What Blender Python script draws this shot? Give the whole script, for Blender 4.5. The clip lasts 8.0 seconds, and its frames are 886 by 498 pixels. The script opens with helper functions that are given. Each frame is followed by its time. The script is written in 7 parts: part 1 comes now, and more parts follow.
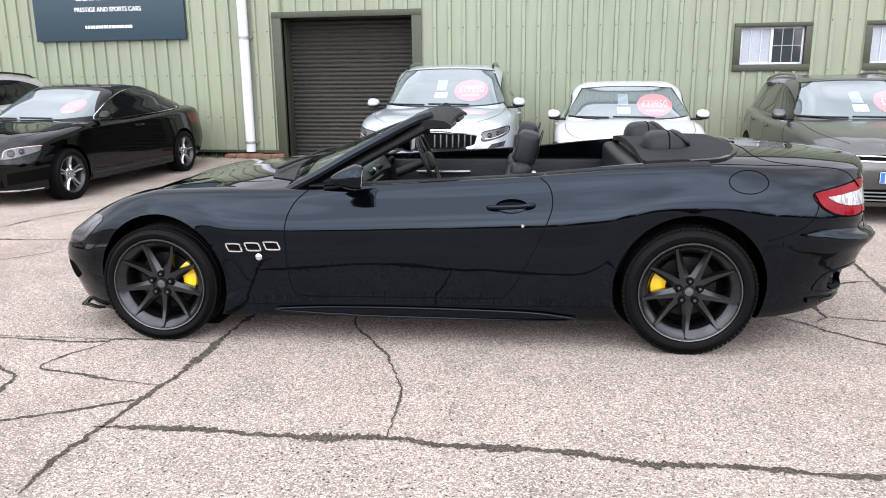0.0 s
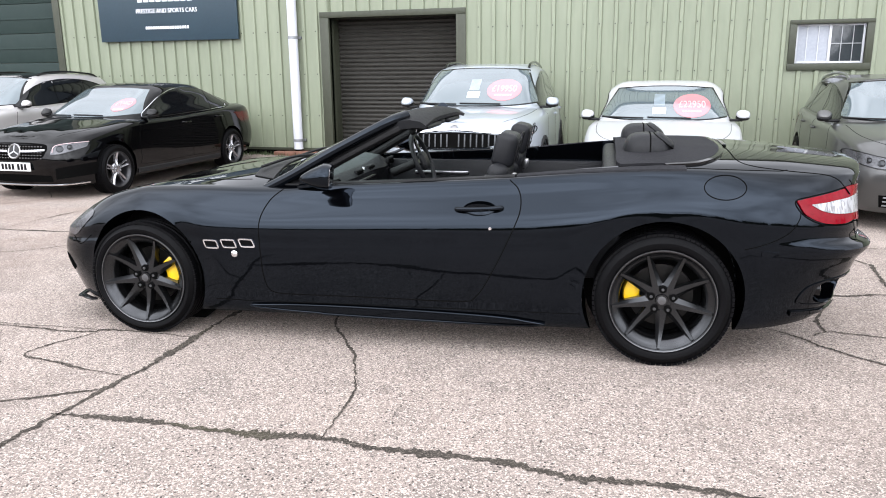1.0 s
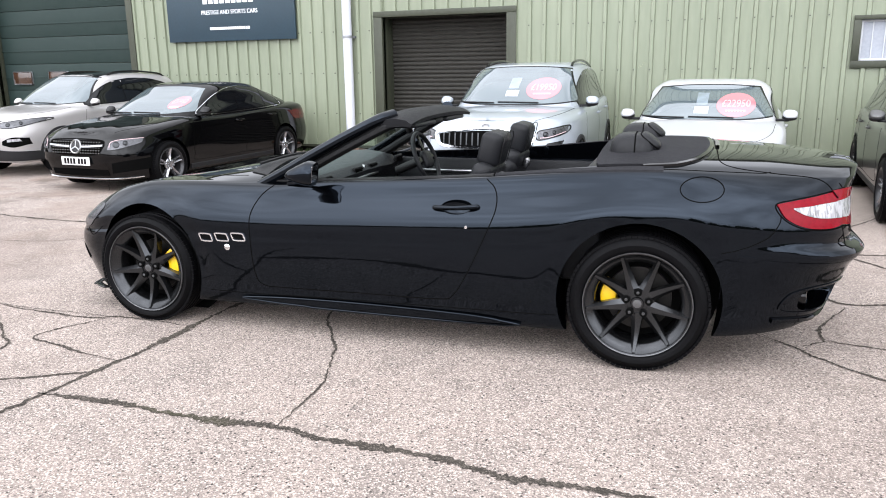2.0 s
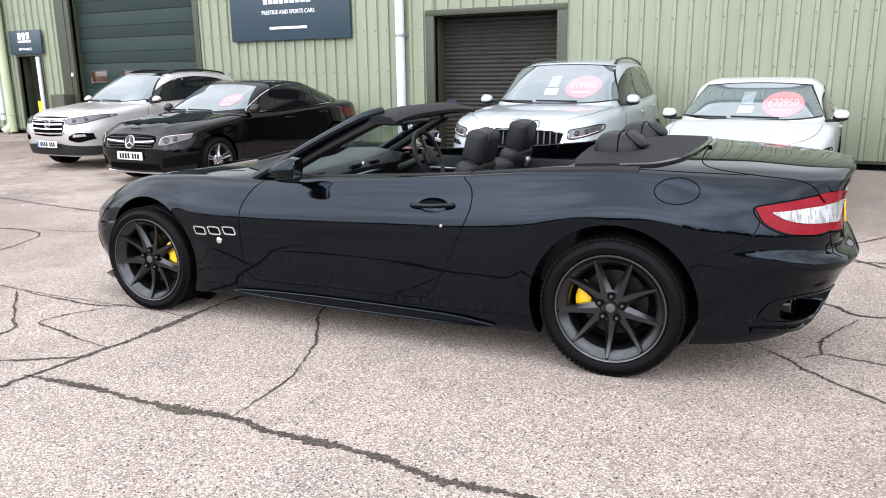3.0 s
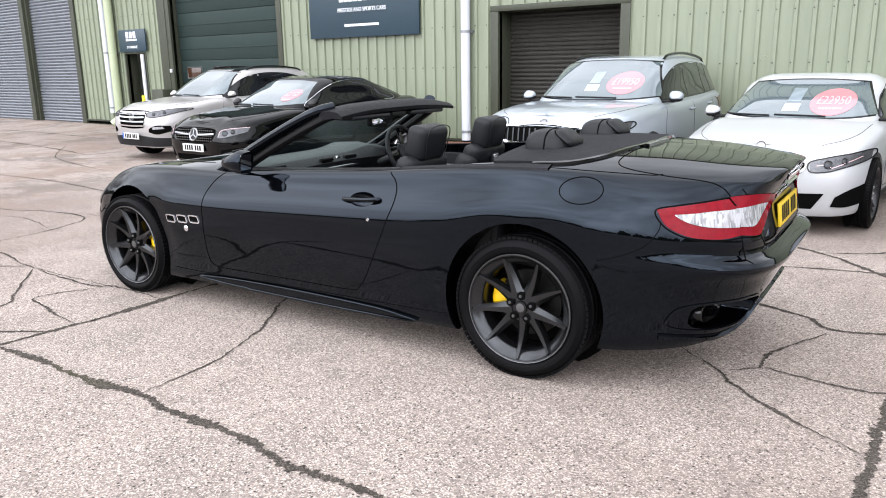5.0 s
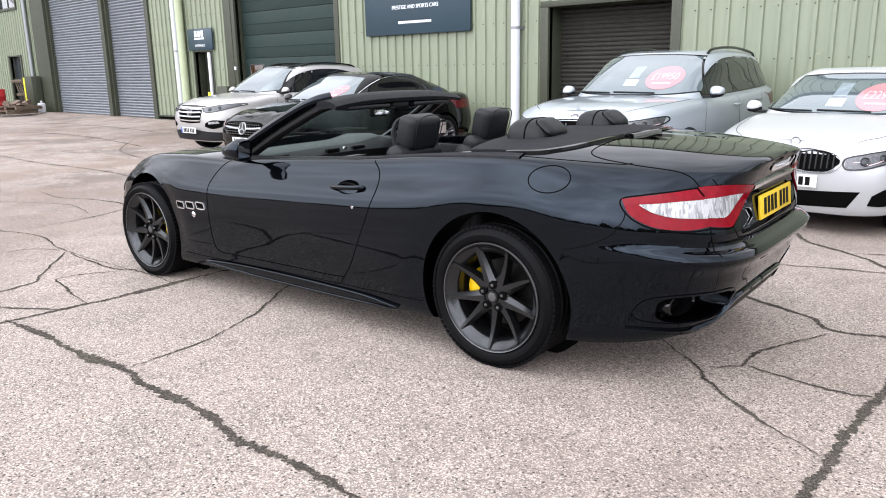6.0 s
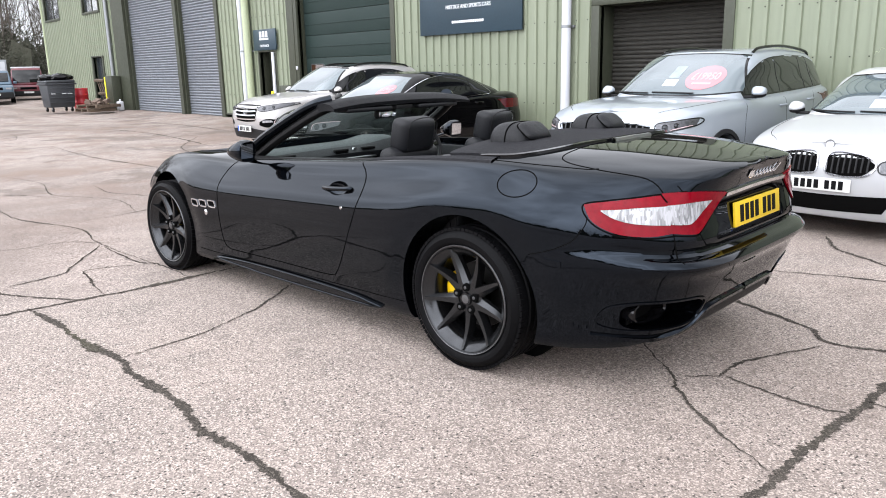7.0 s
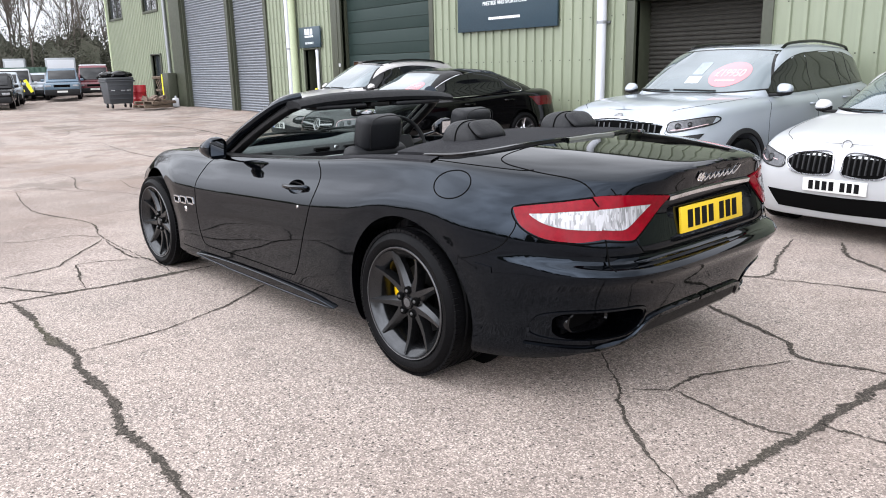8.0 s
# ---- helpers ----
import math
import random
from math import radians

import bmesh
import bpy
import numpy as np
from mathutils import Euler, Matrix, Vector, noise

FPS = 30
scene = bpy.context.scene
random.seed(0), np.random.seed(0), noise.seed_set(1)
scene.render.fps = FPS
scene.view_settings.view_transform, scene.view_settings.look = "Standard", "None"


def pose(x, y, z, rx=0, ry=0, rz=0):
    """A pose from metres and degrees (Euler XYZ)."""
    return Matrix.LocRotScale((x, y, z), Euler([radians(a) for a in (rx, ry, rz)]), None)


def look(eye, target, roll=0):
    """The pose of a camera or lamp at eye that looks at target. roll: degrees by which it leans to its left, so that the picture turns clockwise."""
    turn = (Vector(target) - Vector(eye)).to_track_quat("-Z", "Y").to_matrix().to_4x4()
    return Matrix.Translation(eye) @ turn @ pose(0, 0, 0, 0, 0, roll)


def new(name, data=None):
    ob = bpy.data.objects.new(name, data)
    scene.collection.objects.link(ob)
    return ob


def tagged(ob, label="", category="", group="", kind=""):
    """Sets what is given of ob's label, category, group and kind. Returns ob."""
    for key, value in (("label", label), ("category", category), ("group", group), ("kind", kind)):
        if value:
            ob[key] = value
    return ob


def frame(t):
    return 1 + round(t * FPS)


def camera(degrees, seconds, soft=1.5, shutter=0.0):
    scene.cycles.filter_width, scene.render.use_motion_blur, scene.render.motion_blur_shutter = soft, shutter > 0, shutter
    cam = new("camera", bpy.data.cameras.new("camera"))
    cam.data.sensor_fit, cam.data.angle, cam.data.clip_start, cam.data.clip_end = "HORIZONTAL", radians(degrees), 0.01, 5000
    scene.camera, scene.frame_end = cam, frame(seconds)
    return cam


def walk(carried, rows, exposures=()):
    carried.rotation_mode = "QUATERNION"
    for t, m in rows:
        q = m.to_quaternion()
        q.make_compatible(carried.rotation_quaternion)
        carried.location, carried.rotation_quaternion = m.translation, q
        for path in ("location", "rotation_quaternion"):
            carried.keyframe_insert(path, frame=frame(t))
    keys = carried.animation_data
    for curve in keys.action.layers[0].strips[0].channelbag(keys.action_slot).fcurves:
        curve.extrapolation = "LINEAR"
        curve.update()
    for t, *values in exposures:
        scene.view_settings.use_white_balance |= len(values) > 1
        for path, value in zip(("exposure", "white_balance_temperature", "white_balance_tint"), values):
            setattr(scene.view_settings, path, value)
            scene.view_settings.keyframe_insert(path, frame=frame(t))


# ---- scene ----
cam = camera(60.8, 8.0, soft=1.0)
PATH = [
    (0, (-0.039, 0.033, 1.507), (-0.407, 1.945, 1.047), -0.6),
    (0.5, (0.215, 0.127, 1.502), (-0.244, 2.018, 1.042), -0.6),
    (1, (0.499, 0.201, 1.508), (-0.056, 2.066, 1.047), -0.6),
    (1.5, (0.762, 0.261, 1.511), (0.112, 2.095, 1.048), -0.7),
    (3, (1.477, 0.594, 1.49), (0.548, 2.304, 1.027), -0.8),
    (3.5, (1.687, 0.752, 1.485), (0.685, 2.419, 1.02), -0.9),
    (4, (1.877, 0.899, 1.491), (0.814, 2.528, 1.025), -0.9),
    (4.5, (2.117, 0.976, 1.498), (1.003, 2.57, 1.03), -0.9),
    (6, (2.692, 1.365, 1.421), (1.373, 2.793, 0.953), -1.0),
    (6.5, (2.942, 1.472, 1.451), (1.553, 2.833, 0.983), -1.1),
    (7, (3.05, 1.663, 1.443), (1.599, 2.957, 0.973), -1.2),
    (7.5, (3.14, 1.886, 1.445), (1.638, 3.12, 0.973), -1.2),
    (8, (3.32, 2.157, 1.429), (1.77, 3.33, 0.955), -1.3),
]
walk(cam, [(t, look(eye, target, roll)) for t, eye, target, roll in PATH], [(0.0, 0.0), (3.5, -0.02), (5.0, -0.06), (6.5, -0.1), (8.0, -0.12)])


# ---- overcast daylight ----
world = bpy.data.worlds.new("world")
scene.world = world
world.use_nodes = True
wn, wl = world.node_tree.nodes, world.node_tree.links
sky = wn.new("ShaderNodeTexSky")
sky.sky_type, sky.sun_disc = "NISHITA", False
sky.sun_elevation, sky.sun_rotation = radians(48), radians(200)
sky.air_density, sky.dust_density = 1.0, 2.0
grey = wn.new("ShaderNodeHueSaturation")
grey.inputs["Saturation"].default_value = 0.28
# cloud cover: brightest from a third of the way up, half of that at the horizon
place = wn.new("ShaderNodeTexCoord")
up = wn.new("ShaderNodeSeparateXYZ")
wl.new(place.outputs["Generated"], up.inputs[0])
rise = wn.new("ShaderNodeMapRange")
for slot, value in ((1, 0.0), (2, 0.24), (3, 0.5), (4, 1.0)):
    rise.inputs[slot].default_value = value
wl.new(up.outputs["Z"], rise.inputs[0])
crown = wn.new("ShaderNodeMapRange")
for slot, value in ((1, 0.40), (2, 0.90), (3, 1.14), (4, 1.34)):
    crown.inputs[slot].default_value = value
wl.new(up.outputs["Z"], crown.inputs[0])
mottle = wn.new("ShaderNodeTexNoise")
mottle.inputs["Scale"].default_value, mottle.inputs["Detail"].default_value = 3.4, 3
wl.new(place.outputs["Generated"], mottle.inputs["Vector"])
patchy = wn.new("ShaderNodeMapRange")
for slot, value in ((1, 0.36), (2, 0.64), (3, 0.80), (4, 1.35)):
    patchy.inputs[slot].default_value = value
wl.new(mottle.outputs["Fac"], patchy.inputs[0])
level = wn.new("ShaderNodeMath")
level.operation = "MULTIPLY"
both = wn.new("ShaderNodeMath")
both.operation = "MULTIPLY"
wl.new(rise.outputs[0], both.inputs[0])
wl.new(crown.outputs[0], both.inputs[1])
# lighter cloud where the hidden sun stands
sunward = wn.new("ShaderNodeMapRange")
for slot, value in ((1, -1.0), (2, 0.25), (3, 3.0), (4, 0.85)):
    sunward.inputs[slot].default_value = value
wl.new(up.outputs["Y"], sunward.inputs[0])
facing = wn.new("ShaderNodeMath")
facing.operation = "MULTIPLY"
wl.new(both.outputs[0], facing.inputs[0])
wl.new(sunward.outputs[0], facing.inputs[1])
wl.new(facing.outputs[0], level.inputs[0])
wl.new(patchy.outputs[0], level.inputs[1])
tone = wn.new("ShaderNodeVectorMath")
tone.operation = "SCALE"
tone.inputs[0].default_value = (26.0, 26.6, 28.6)
wl.new(level.outputs[0], tone.inputs["Scale"])
cloud = wn.new("ShaderNodeMix")
cloud.data_type = "RGBA"
cloud.inputs[0].default_value = 0.85
wl.new(sky.outputs[0], grey.inputs["Color"])
wl.new(grey.outputs[0], cloud.inputs[6])
wl.new(tone.outputs[0], cloud.inputs[7])
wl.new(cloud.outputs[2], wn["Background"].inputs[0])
wn["Background"].inputs[1].default_value = 0.0735
sun = new("sun", bpy.data.lights.new("sun", "SUN"))
sun.data.energy, sun.data.angle, sun.data.color = 0.3, radians(100), (1.0, 0.98, 0.95)
sun.matrix_world = look((0, 0, 20), (2, 6, 0))
scene.view_settings.exposure = 0.0


# ---- materials ----
MATS = {}


def mat(name, color, rough=0.5, metal=0.0, coat=0.0, vary=0.0, scale=8.0, bump=0.0, bump_scale=60.0, spec=0.5, trans=0.0, tint=None, emit=0.0, stretch=(1, 1, 1), coat_ior=1.5, spec_tint=None):
    """A node material: base colour broken up at two scales, fine relief, and gloss."""
    m = bpy.data.materials.new(name)
    m.use_nodes = True
    n, l = m.node_tree.nodes, m.node_tree.links
    p = n["Principled BSDF"]
    p.inputs["Roughness"].default_value, p.inputs["Metallic"].default_value = rough, metal
    p.inputs["Coat Weight"].default_value, p.inputs["Coat Roughness"].default_value = coat, 0.02
    p.inputs["Specular IOR Level"].default_value = spec
    p.inputs["Transmission Weight"].default_value = trans
    p.inputs["Coat IOR"].default_value = coat_ior
    if spec_tint:
        p.inputs["Specular Tint"].default_value = (*spec_tint, 1)
    if trans:
        p.inputs["IOR"].default_value = 1.45
    p.inputs["Base Color"].default_value = (*color, 1)
    if emit:
        p.inputs["Emission Color"].default_value, p.inputs["Emission Strength"].default_value = (*color, 1), emit
    if vary or bump:
        co = n.new("ShaderNodeTexCoord")
        mp = n.new("ShaderNodeMapping")
        mp.inputs["Scale"].default_value = stretch
        l.new(co.outputs["Object"], mp.inputs[0])
    if vary:
        big, fine = n.new("ShaderNodeTexNoise"), n.new("ShaderNodeTexNoise")
        big.inputs["Scale"].default_value, big.inputs["Detail"].default_value = scale * 0.2, 4
        fine.inputs["Scale"].default_value, fine.inputs["Detail"].default_value = scale * 3, 6
        add = n.new("ShaderNodeMath")
        add.operation = "ADD"
        l.new(mp.outputs[0], big.inputs["Vector"])
        l.new(mp.outputs[0], fine.inputs["Vector"])
        l.new(big.outputs["Fac"], add.inputs[0])
        l.new(fine.outputs["Fac"], add.inputs[1])
        ramp = n.new("ShaderNodeMapRange")
        ramp.inputs[1].default_value, ramp.inputs[2].default_value = 0.6, 1.4
        ramp.inputs[3].default_value, ramp.inputs[4].default_value = 0.0, 1.0
        l.new(add.outputs[0], ramp.inputs[0])
        mix = n.new("ShaderNodeMix")
        mix.data_type = "RGBA"
        second = tint or tuple(c * (1 - vary) for c in color)
        mix.inputs[6].default_value = (*[min(1, c * (1 + vary * 0.35)) for c in color], 1)
        mix.inputs[7].default_value = (*second, 1)
        l.new(ramp.outputs[0], mix.inputs[0])
        l.new(mix.outputs[2], p.inputs["Base Color"])
        rr = n.new("ShaderNodeMapRange")
        rr.inputs[3].default_value, rr.inputs[4].default_value = max(0.0, rough * 0.85), min(1.0, rough * 1.2)
        l.new(fine.outputs["Fac"], rr.inputs[0])
        l.new(rr.outputs[0], p.inputs["Roughness"])
    if bump:
        b, t = n.new("ShaderNodeBump"), n.new("ShaderNodeTexNoise")
        t.inputs["Scale"].default_value, t.inputs["Detail"].default_value = bump_scale, 5
        b.inputs["Strength"].default_value, b.inputs["Distance"].default_value = bump, 0.01
        l.new(mp.outputs[0], t.inputs["Vector"])
        l.new(t.outputs["Fac"], b.inputs["Height"])
        l.new(b.outputs[0], p.inputs["Normal"])
    MATS[name] = m
    return m


def concrete(name):
    """Worn pinkish exposed-aggregate concrete: stains at several scales, stones and pits."""
    m = mat(name, (0.4, 0.36, 0.33), 0.85)
    n, l = m.node_tree.nodes, m.node_tree.links
    p = n["Principled BSDF"]
    co = n.new("ShaderNodeTexCoord")

    def tex(scale, detail, rough=0.6):
        t = n.new("ShaderNodeTexNoise")
        t.inputs["Scale"].default_value, t.inputs["Detail"].default_value, t.inputs["Roughness"].default_value = scale, detail, rough
        l.new(co.outputs["Object"], t.inputs["Vector"])
        return t.outputs["Fac"]

    def ranged(sock, a, b, c=0.0, d=1.0):
        r = n.new("ShaderNodeMapRange")
        for k, v in zip((1, 2, 3, 4), (a, b, c, d)):
            r.inputs[k].default_value = v
        l.new(sock, r.inputs[0])
        return r.outputs[0]

    def mixed(fac, a, b):
        x = n.new("ShaderNodeMix")
        x.data_type = "RGBA"
        l.new(fac, x.inputs[0])
        for k, v in ((6, a), (7, b)):
            if isinstance(v, tuple):
                x.inputs[k].default_value = (*v, 1)
            else:
                l.new(v, x.inputs[k])
        return x.outputs[2]

    def cells(scale, rand=1.0):
        v = n.new("ShaderNodeTexVoronoi")
        v.inputs["Scale"].default_value, v.inputs["Randomness"].default_value = scale, rand
        l.new(co.outputs["Object"], v.inputs["Vector"])
        sep = n.new("ShaderNodeSeparateColor")
        l.new(v.outputs["Color"], sep.inputs[0])
        return v.outputs["Distance"], sep.outputs[0], sep.outputs[1]

    def times(a, b):
        k = n.new("ShaderNodeMath")
        k.operation = "MULTIPLY"
        l.new(a, k.inputs[0])
        l.new(b, k.inputs[1])
        return k.outputs[0]

    grain, tone, _ = cells(160)
    dent, big_pick, _ = cells(21)
    pit, chosen, size = cells(46)
    base = mixed(ranged(tex(0.35, 5), 0.35, 0.65), (0.285, 0.23, 0.198), (0.236, 0.197, 0.174))
    base = mixed(ranged(tex(2.6, 6), 0.48, 0.75, 0, 0.85), base, (0.148, 0.124, 0.11))
    base = mixed(ranged(tone, 0.0, 0.45, 0.95, 0.0), base, (0.105, 0.088, 0.078))
    base = mixed(ranged(tone, 0.62, 0.92, 0.0, 0.95), base, (0.49, 0.415, 0.366))
    hole = times(ranged(pit, 0.14, 0.28, 1.0, 0.0), ranged(chosen, 0.56, 0.60, 0.0, 1.0))
    base = mixed(hole, base, (0.022, 0.019, 0.017))
    base = mixed(times(ranged(dent, 0.07, 0.17, 1.0, 0.0), ranged(big_pick, 0.72, 0.76, 0.0, 1.0)), base, (0.03, 0.025, 0.022))
    base = mixed(ranged(tex(70, 4, 0.7), 0.56, 0.66, 0, 0.8), base, (0.09, 0.078, 0.072))
    base = mixed(ranged(tex(0.16, 6, 0.65), 0.48, 0.66, 0, 0.75), base, (0.128, 0.093, 0.076))
    # old oil and mud towards the yard's far end
    where = n.new("ShaderNodeSeparateXYZ")
    l.new(co.outputs["Object"], where.inputs[0])
    far = ranged(where.outputs[0], -3.0, -9.0)
    base = mixed(times(ranged(tex(0.9, 8, 0.72), 0.47, 0.58, 0.0, 0.7), far), base, (0.175, 0.122, 0.094))
    base = mixed(times(ranged(tex(0.55, 10, 0.8), 0.52, 0.57, 0.0, 0.7), far), base, (0.10, 0.078, 0.064))
    l.new(base, p.inputs["Base Color"])
    b = n.new("ShaderNodeBump")
    b.inputs["Strength"].default_value, b.inputs["Distance"].default_value = 0.85, 0.008
    drop = n.new("ShaderNodeMath")
    drop.operation = "SUBTRACT"
    l.new(tex(60, 6, 0.7), drop.inputs[0])
    l.new(hole, drop.inputs[1])
    l.new(drop.outputs[0], b.inputs["Height"])
    l.new(b.outputs[0], p.inputs["Normal"])
    return m


def gravel(name):
    """Gritty grey-brown filling of the joints, mossy here and there."""
    m = mat(name, (0.052, 0.045, 0.038), 0.95, spec=0.1, vary=0.6, scale=20, tint=(0.026, 0.023, 0.02), bump=0.9, bump_scale=70)
    n, l = m.node_tree.nodes, m.node_tree.links
    p = n["Principled BSDF"]
    before = p.inputs["Base Color"].links[0].from_socket
    co = n.new("ShaderNodeTexCoord")
    v, t = n.new("ShaderNodeTexVoronoi"), n.new("ShaderNodeTexNoise")
    v.inputs["Scale"].default_value, t.inputs["Scale"].default_value = 190, 0.9
    sep = n.new("ShaderNodeSeparateColor")
    for x in (v, t):
        l.new(co.outputs["Object"], x.inputs["Vector"])
    l.new(v.outputs["Color"], sep.inputs[0])
    out = before
    for sock, lo, hi, most, colour in ((t.outputs["Fac"], 0.58, 0.7, 0.45, (0.06, 0.06, 0.025)), (sep.outputs[0], 0.70, 0.85, 0.65, (0.15, 0.128, 0.11))):
        r, x = n.new("ShaderNodeMapRange"), n.new("ShaderNodeMix")
        x.data_type = "RGBA"
        for k, val in ((1, lo), (2, hi), (3, 0.0), (4, most)):
            r.inputs[k].default_value = val
        l.new(sock, r.inputs[0])
        l.new(r.outputs[0], x.inputs[0])
        l.new(out, x.inputs[6])
        x.inputs[7].default_value = (*colour, 1)
        out = x.outputs[2]
    l.new(out, p.inputs["Base Color"])
    return m


def clear_glass(name, tint):
    """Thin clear glass: light passes straight, the gloss grows towards grazing angles."""
    m = bpy.data.materials.new(name)
    m.use_nodes = True
    n, l = m.node_tree.nodes, m.node_tree.links
    n.remove(n["Principled BSDF"])
    t, g, x, f = n.new("ShaderNodeBsdfTransparent"), n.new("ShaderNodeBsdfGlossy"), n.new("ShaderNodeMixShader"), n.new("ShaderNodeLayerWeight")
    t.inputs[0].default_value = (*tint, 1)
    g.inputs["Roughness"].default_value = 0.0
    steep, most = n.new("ShaderNodeMath"), n.new("ShaderNodeMath")
    steep.operation, steep.inputs[1].default_value = "POWER", 4.0
    most.operation, most.inputs[1].default_value, most.inputs[2].default_value = "MULTIPLY_ADD", 0.7, 0.025
    l.new(f.outputs["Facing"], steep.inputs[0])
    l.new(steep.outputs[0], most.inputs[0])
    l.new(most.outputs[0], x.inputs[0])
    l.new(t.outputs[0], x.inputs[1])
    l.new(g.outputs[0], x.inputs[2])
    l.new(x.outputs[0], n["Material Output"].inputs["Surface"])
    MATS[name] = m


def weathered(name, color, dirt, rough=0.45):
    """Painted steel sheet with rain streaks that run down it."""
    m = mat(name, color, rough, vary=0.12, scale=2.0, tint=dirt, stretch=(2.2, 2.2, 0.25), bump=0.05, bump_scale=30)
    return m


concrete("concrete")
gravel("crack")
weathered("cladding", (0.196, 0.219, 0.154), (0.162, 0.183, 0.126))
mat("olive", (0.042, 0.046, 0.031), 0.45, spec=0.3, vary=0.25, scale=4)
mat("roller", (0.03, 0.0285, 0.025), 0.5, spec=0.25, vary=0.25, scale=3)
mat("big_door", (0.011, 0.021, 0.019), 0.55, spec=0.16, vary=0.35, scale=2, tint=(0.022, 0.034, 0.031))
mat("grey_roller", (0.165, 0.178, 0.20), 0.4, metal=0.3, vary=0.2, scale=2)
mat("sign_blue", (0.012, 0.032, 0.048), 0.4, vary=0.15)
mat("sign_text", (0.75, 0.77, 0.78), 0.6)
mat("white_plastic", (0.5, 0.515, 0.56), 0.4, vary=0.12, scale=3, stretch=(1, 1, 0.2))
mat("green_plastic", (0.37, 0.415, 0.27), 0.5, vary=0.15)
mat("grey_metal", (0.25, 0.26, 0.27), 0.5, metal=0.6)
mat("brick", (0.2, 0.095, 0.065), 0.9, vary=0.5, scale=10, bump=0.5)
mat("rubble", (0.15, 0.105, 0.08), 0.9, vary=0.5, scale=10, bump=0.5)
mat("dark_gap", (0.004, 0.004, 0.004), 0.9, spec=0.0)
mat("window_white", (0.46, 0.47, 0.49), 0.5)
mat("window_dark", (0.03, 0.035, 0.04), 0.05, coat=1.0)
mat("amber_pane", (0.05, 0.024, 0.014), 0.12, coat=0.4, vary=0.5, scale=6)
mat("blind", (0.3, 0.32, 0.36), 0.5, vary=0.2, coat=0.6)
mat("black_paint", (0.0006, 0.0007, 0.0010), 0.02, spec=0.2, spec_tint=(0.66, 0.80, 1.0))


def glossy_at_edges(name, low, high):
    """Polished lacquer: the gloss level from facing to grazing angles."""
    n, l = MATS[name].node_tree.nodes, MATS[name].node_tree.links
    f, r = n.new("ShaderNodeLayerWeight"), n.new("ShaderNodeMapRange")
    for k, v in ((1, 0.35), (2, 0.85), (3, low), (4, high)):
        r.inputs[k].default_value = v
    l.new(f.outputs["Facing"], r.inputs[0])
    l.new(r.outputs[0], n["Principled BSDF"].inputs["Specular IOR Level"])


glossy_at_edges("black_paint", 0.30, 0.27)
mat("black_gloss", (0.003, 0.003, 0.0035), 0.1, spec=0.3)
mat("black_plastic", (0.006, 0.006, 0.0065), 0.5, spec=0.2, vary=0.2, bump=0.15, bump_scale=300)
mat("soft_top", (0.02, 0.02, 0.0225), 0.75, spec=0.1, vary=0.3, scale=20, bump=0.4, bump_scale=500)
mat("header_skin", (0.006, 0.0063, 0.0075), 0.5, spec=0.12, vary=0.3, scale=12, bump=0.2, bump_scale=220)
mat("leather", (0.009, 0.0094, 0.011), 0.42, spec=0.2, vary=0.3, scale=12, bump=0.25, bump_scale=160)
mat("rubber", (0.0032, 0.0032, 0.0037), 0.5, spec=0.06, vary=0.4, scale=20, bump=0.2, bump_scale=120)
mat("rim_dark", (0.043, 0.0445, 0.047), 0.22, metal=0.9, vary=0.15, scale=10)
mat("rim_bright", (0.4, 0.4, 0.42), 0.25, metal=0.9)
mat("cap_grey", (0.13, 0.13, 0.135), 0.35, metal=0.8, vary=0.3, scale=90)
mat("rim_black", (0.02, 0.02, 0.022), 0.3, metal=0.3)
mat("disc", (0.028, 0.027, 0.026), 0.4, metal=0.9, vary=0.3)
mat("yellow", (0.8, 0.5, 0.005), 0.3, coat=0.6)
# dashboard leather painted paler, for the skylight that falls on its top
mat("dash_top_lit", (0.032, 0.039, 0.04), 0.5, spec=0.3, vary=0.25, scale=14, bump=0.2, bump_scale=220)
mat("mirror_glass", (0.72, 0.74, 0.78), 0.02, metal=1.0)
mat("chrome", (0.8, 0.8, 0.82), 0.08, metal=1.0)
mat("steel_dull", (0.35, 0.35, 0.36), 0.3, metal=1.0)
mat("lamp_dark", (0.07, 0.001, 0.003), 0.08, spec=0.3)
mat("lamp_red", (0.18, 0.001, 0.008), 0.04, spec=0.13, vary=0.4, scale=14)
mat("lamp_clear", (0.3, 0.3, 0.31), 0.15, coat=0.1)


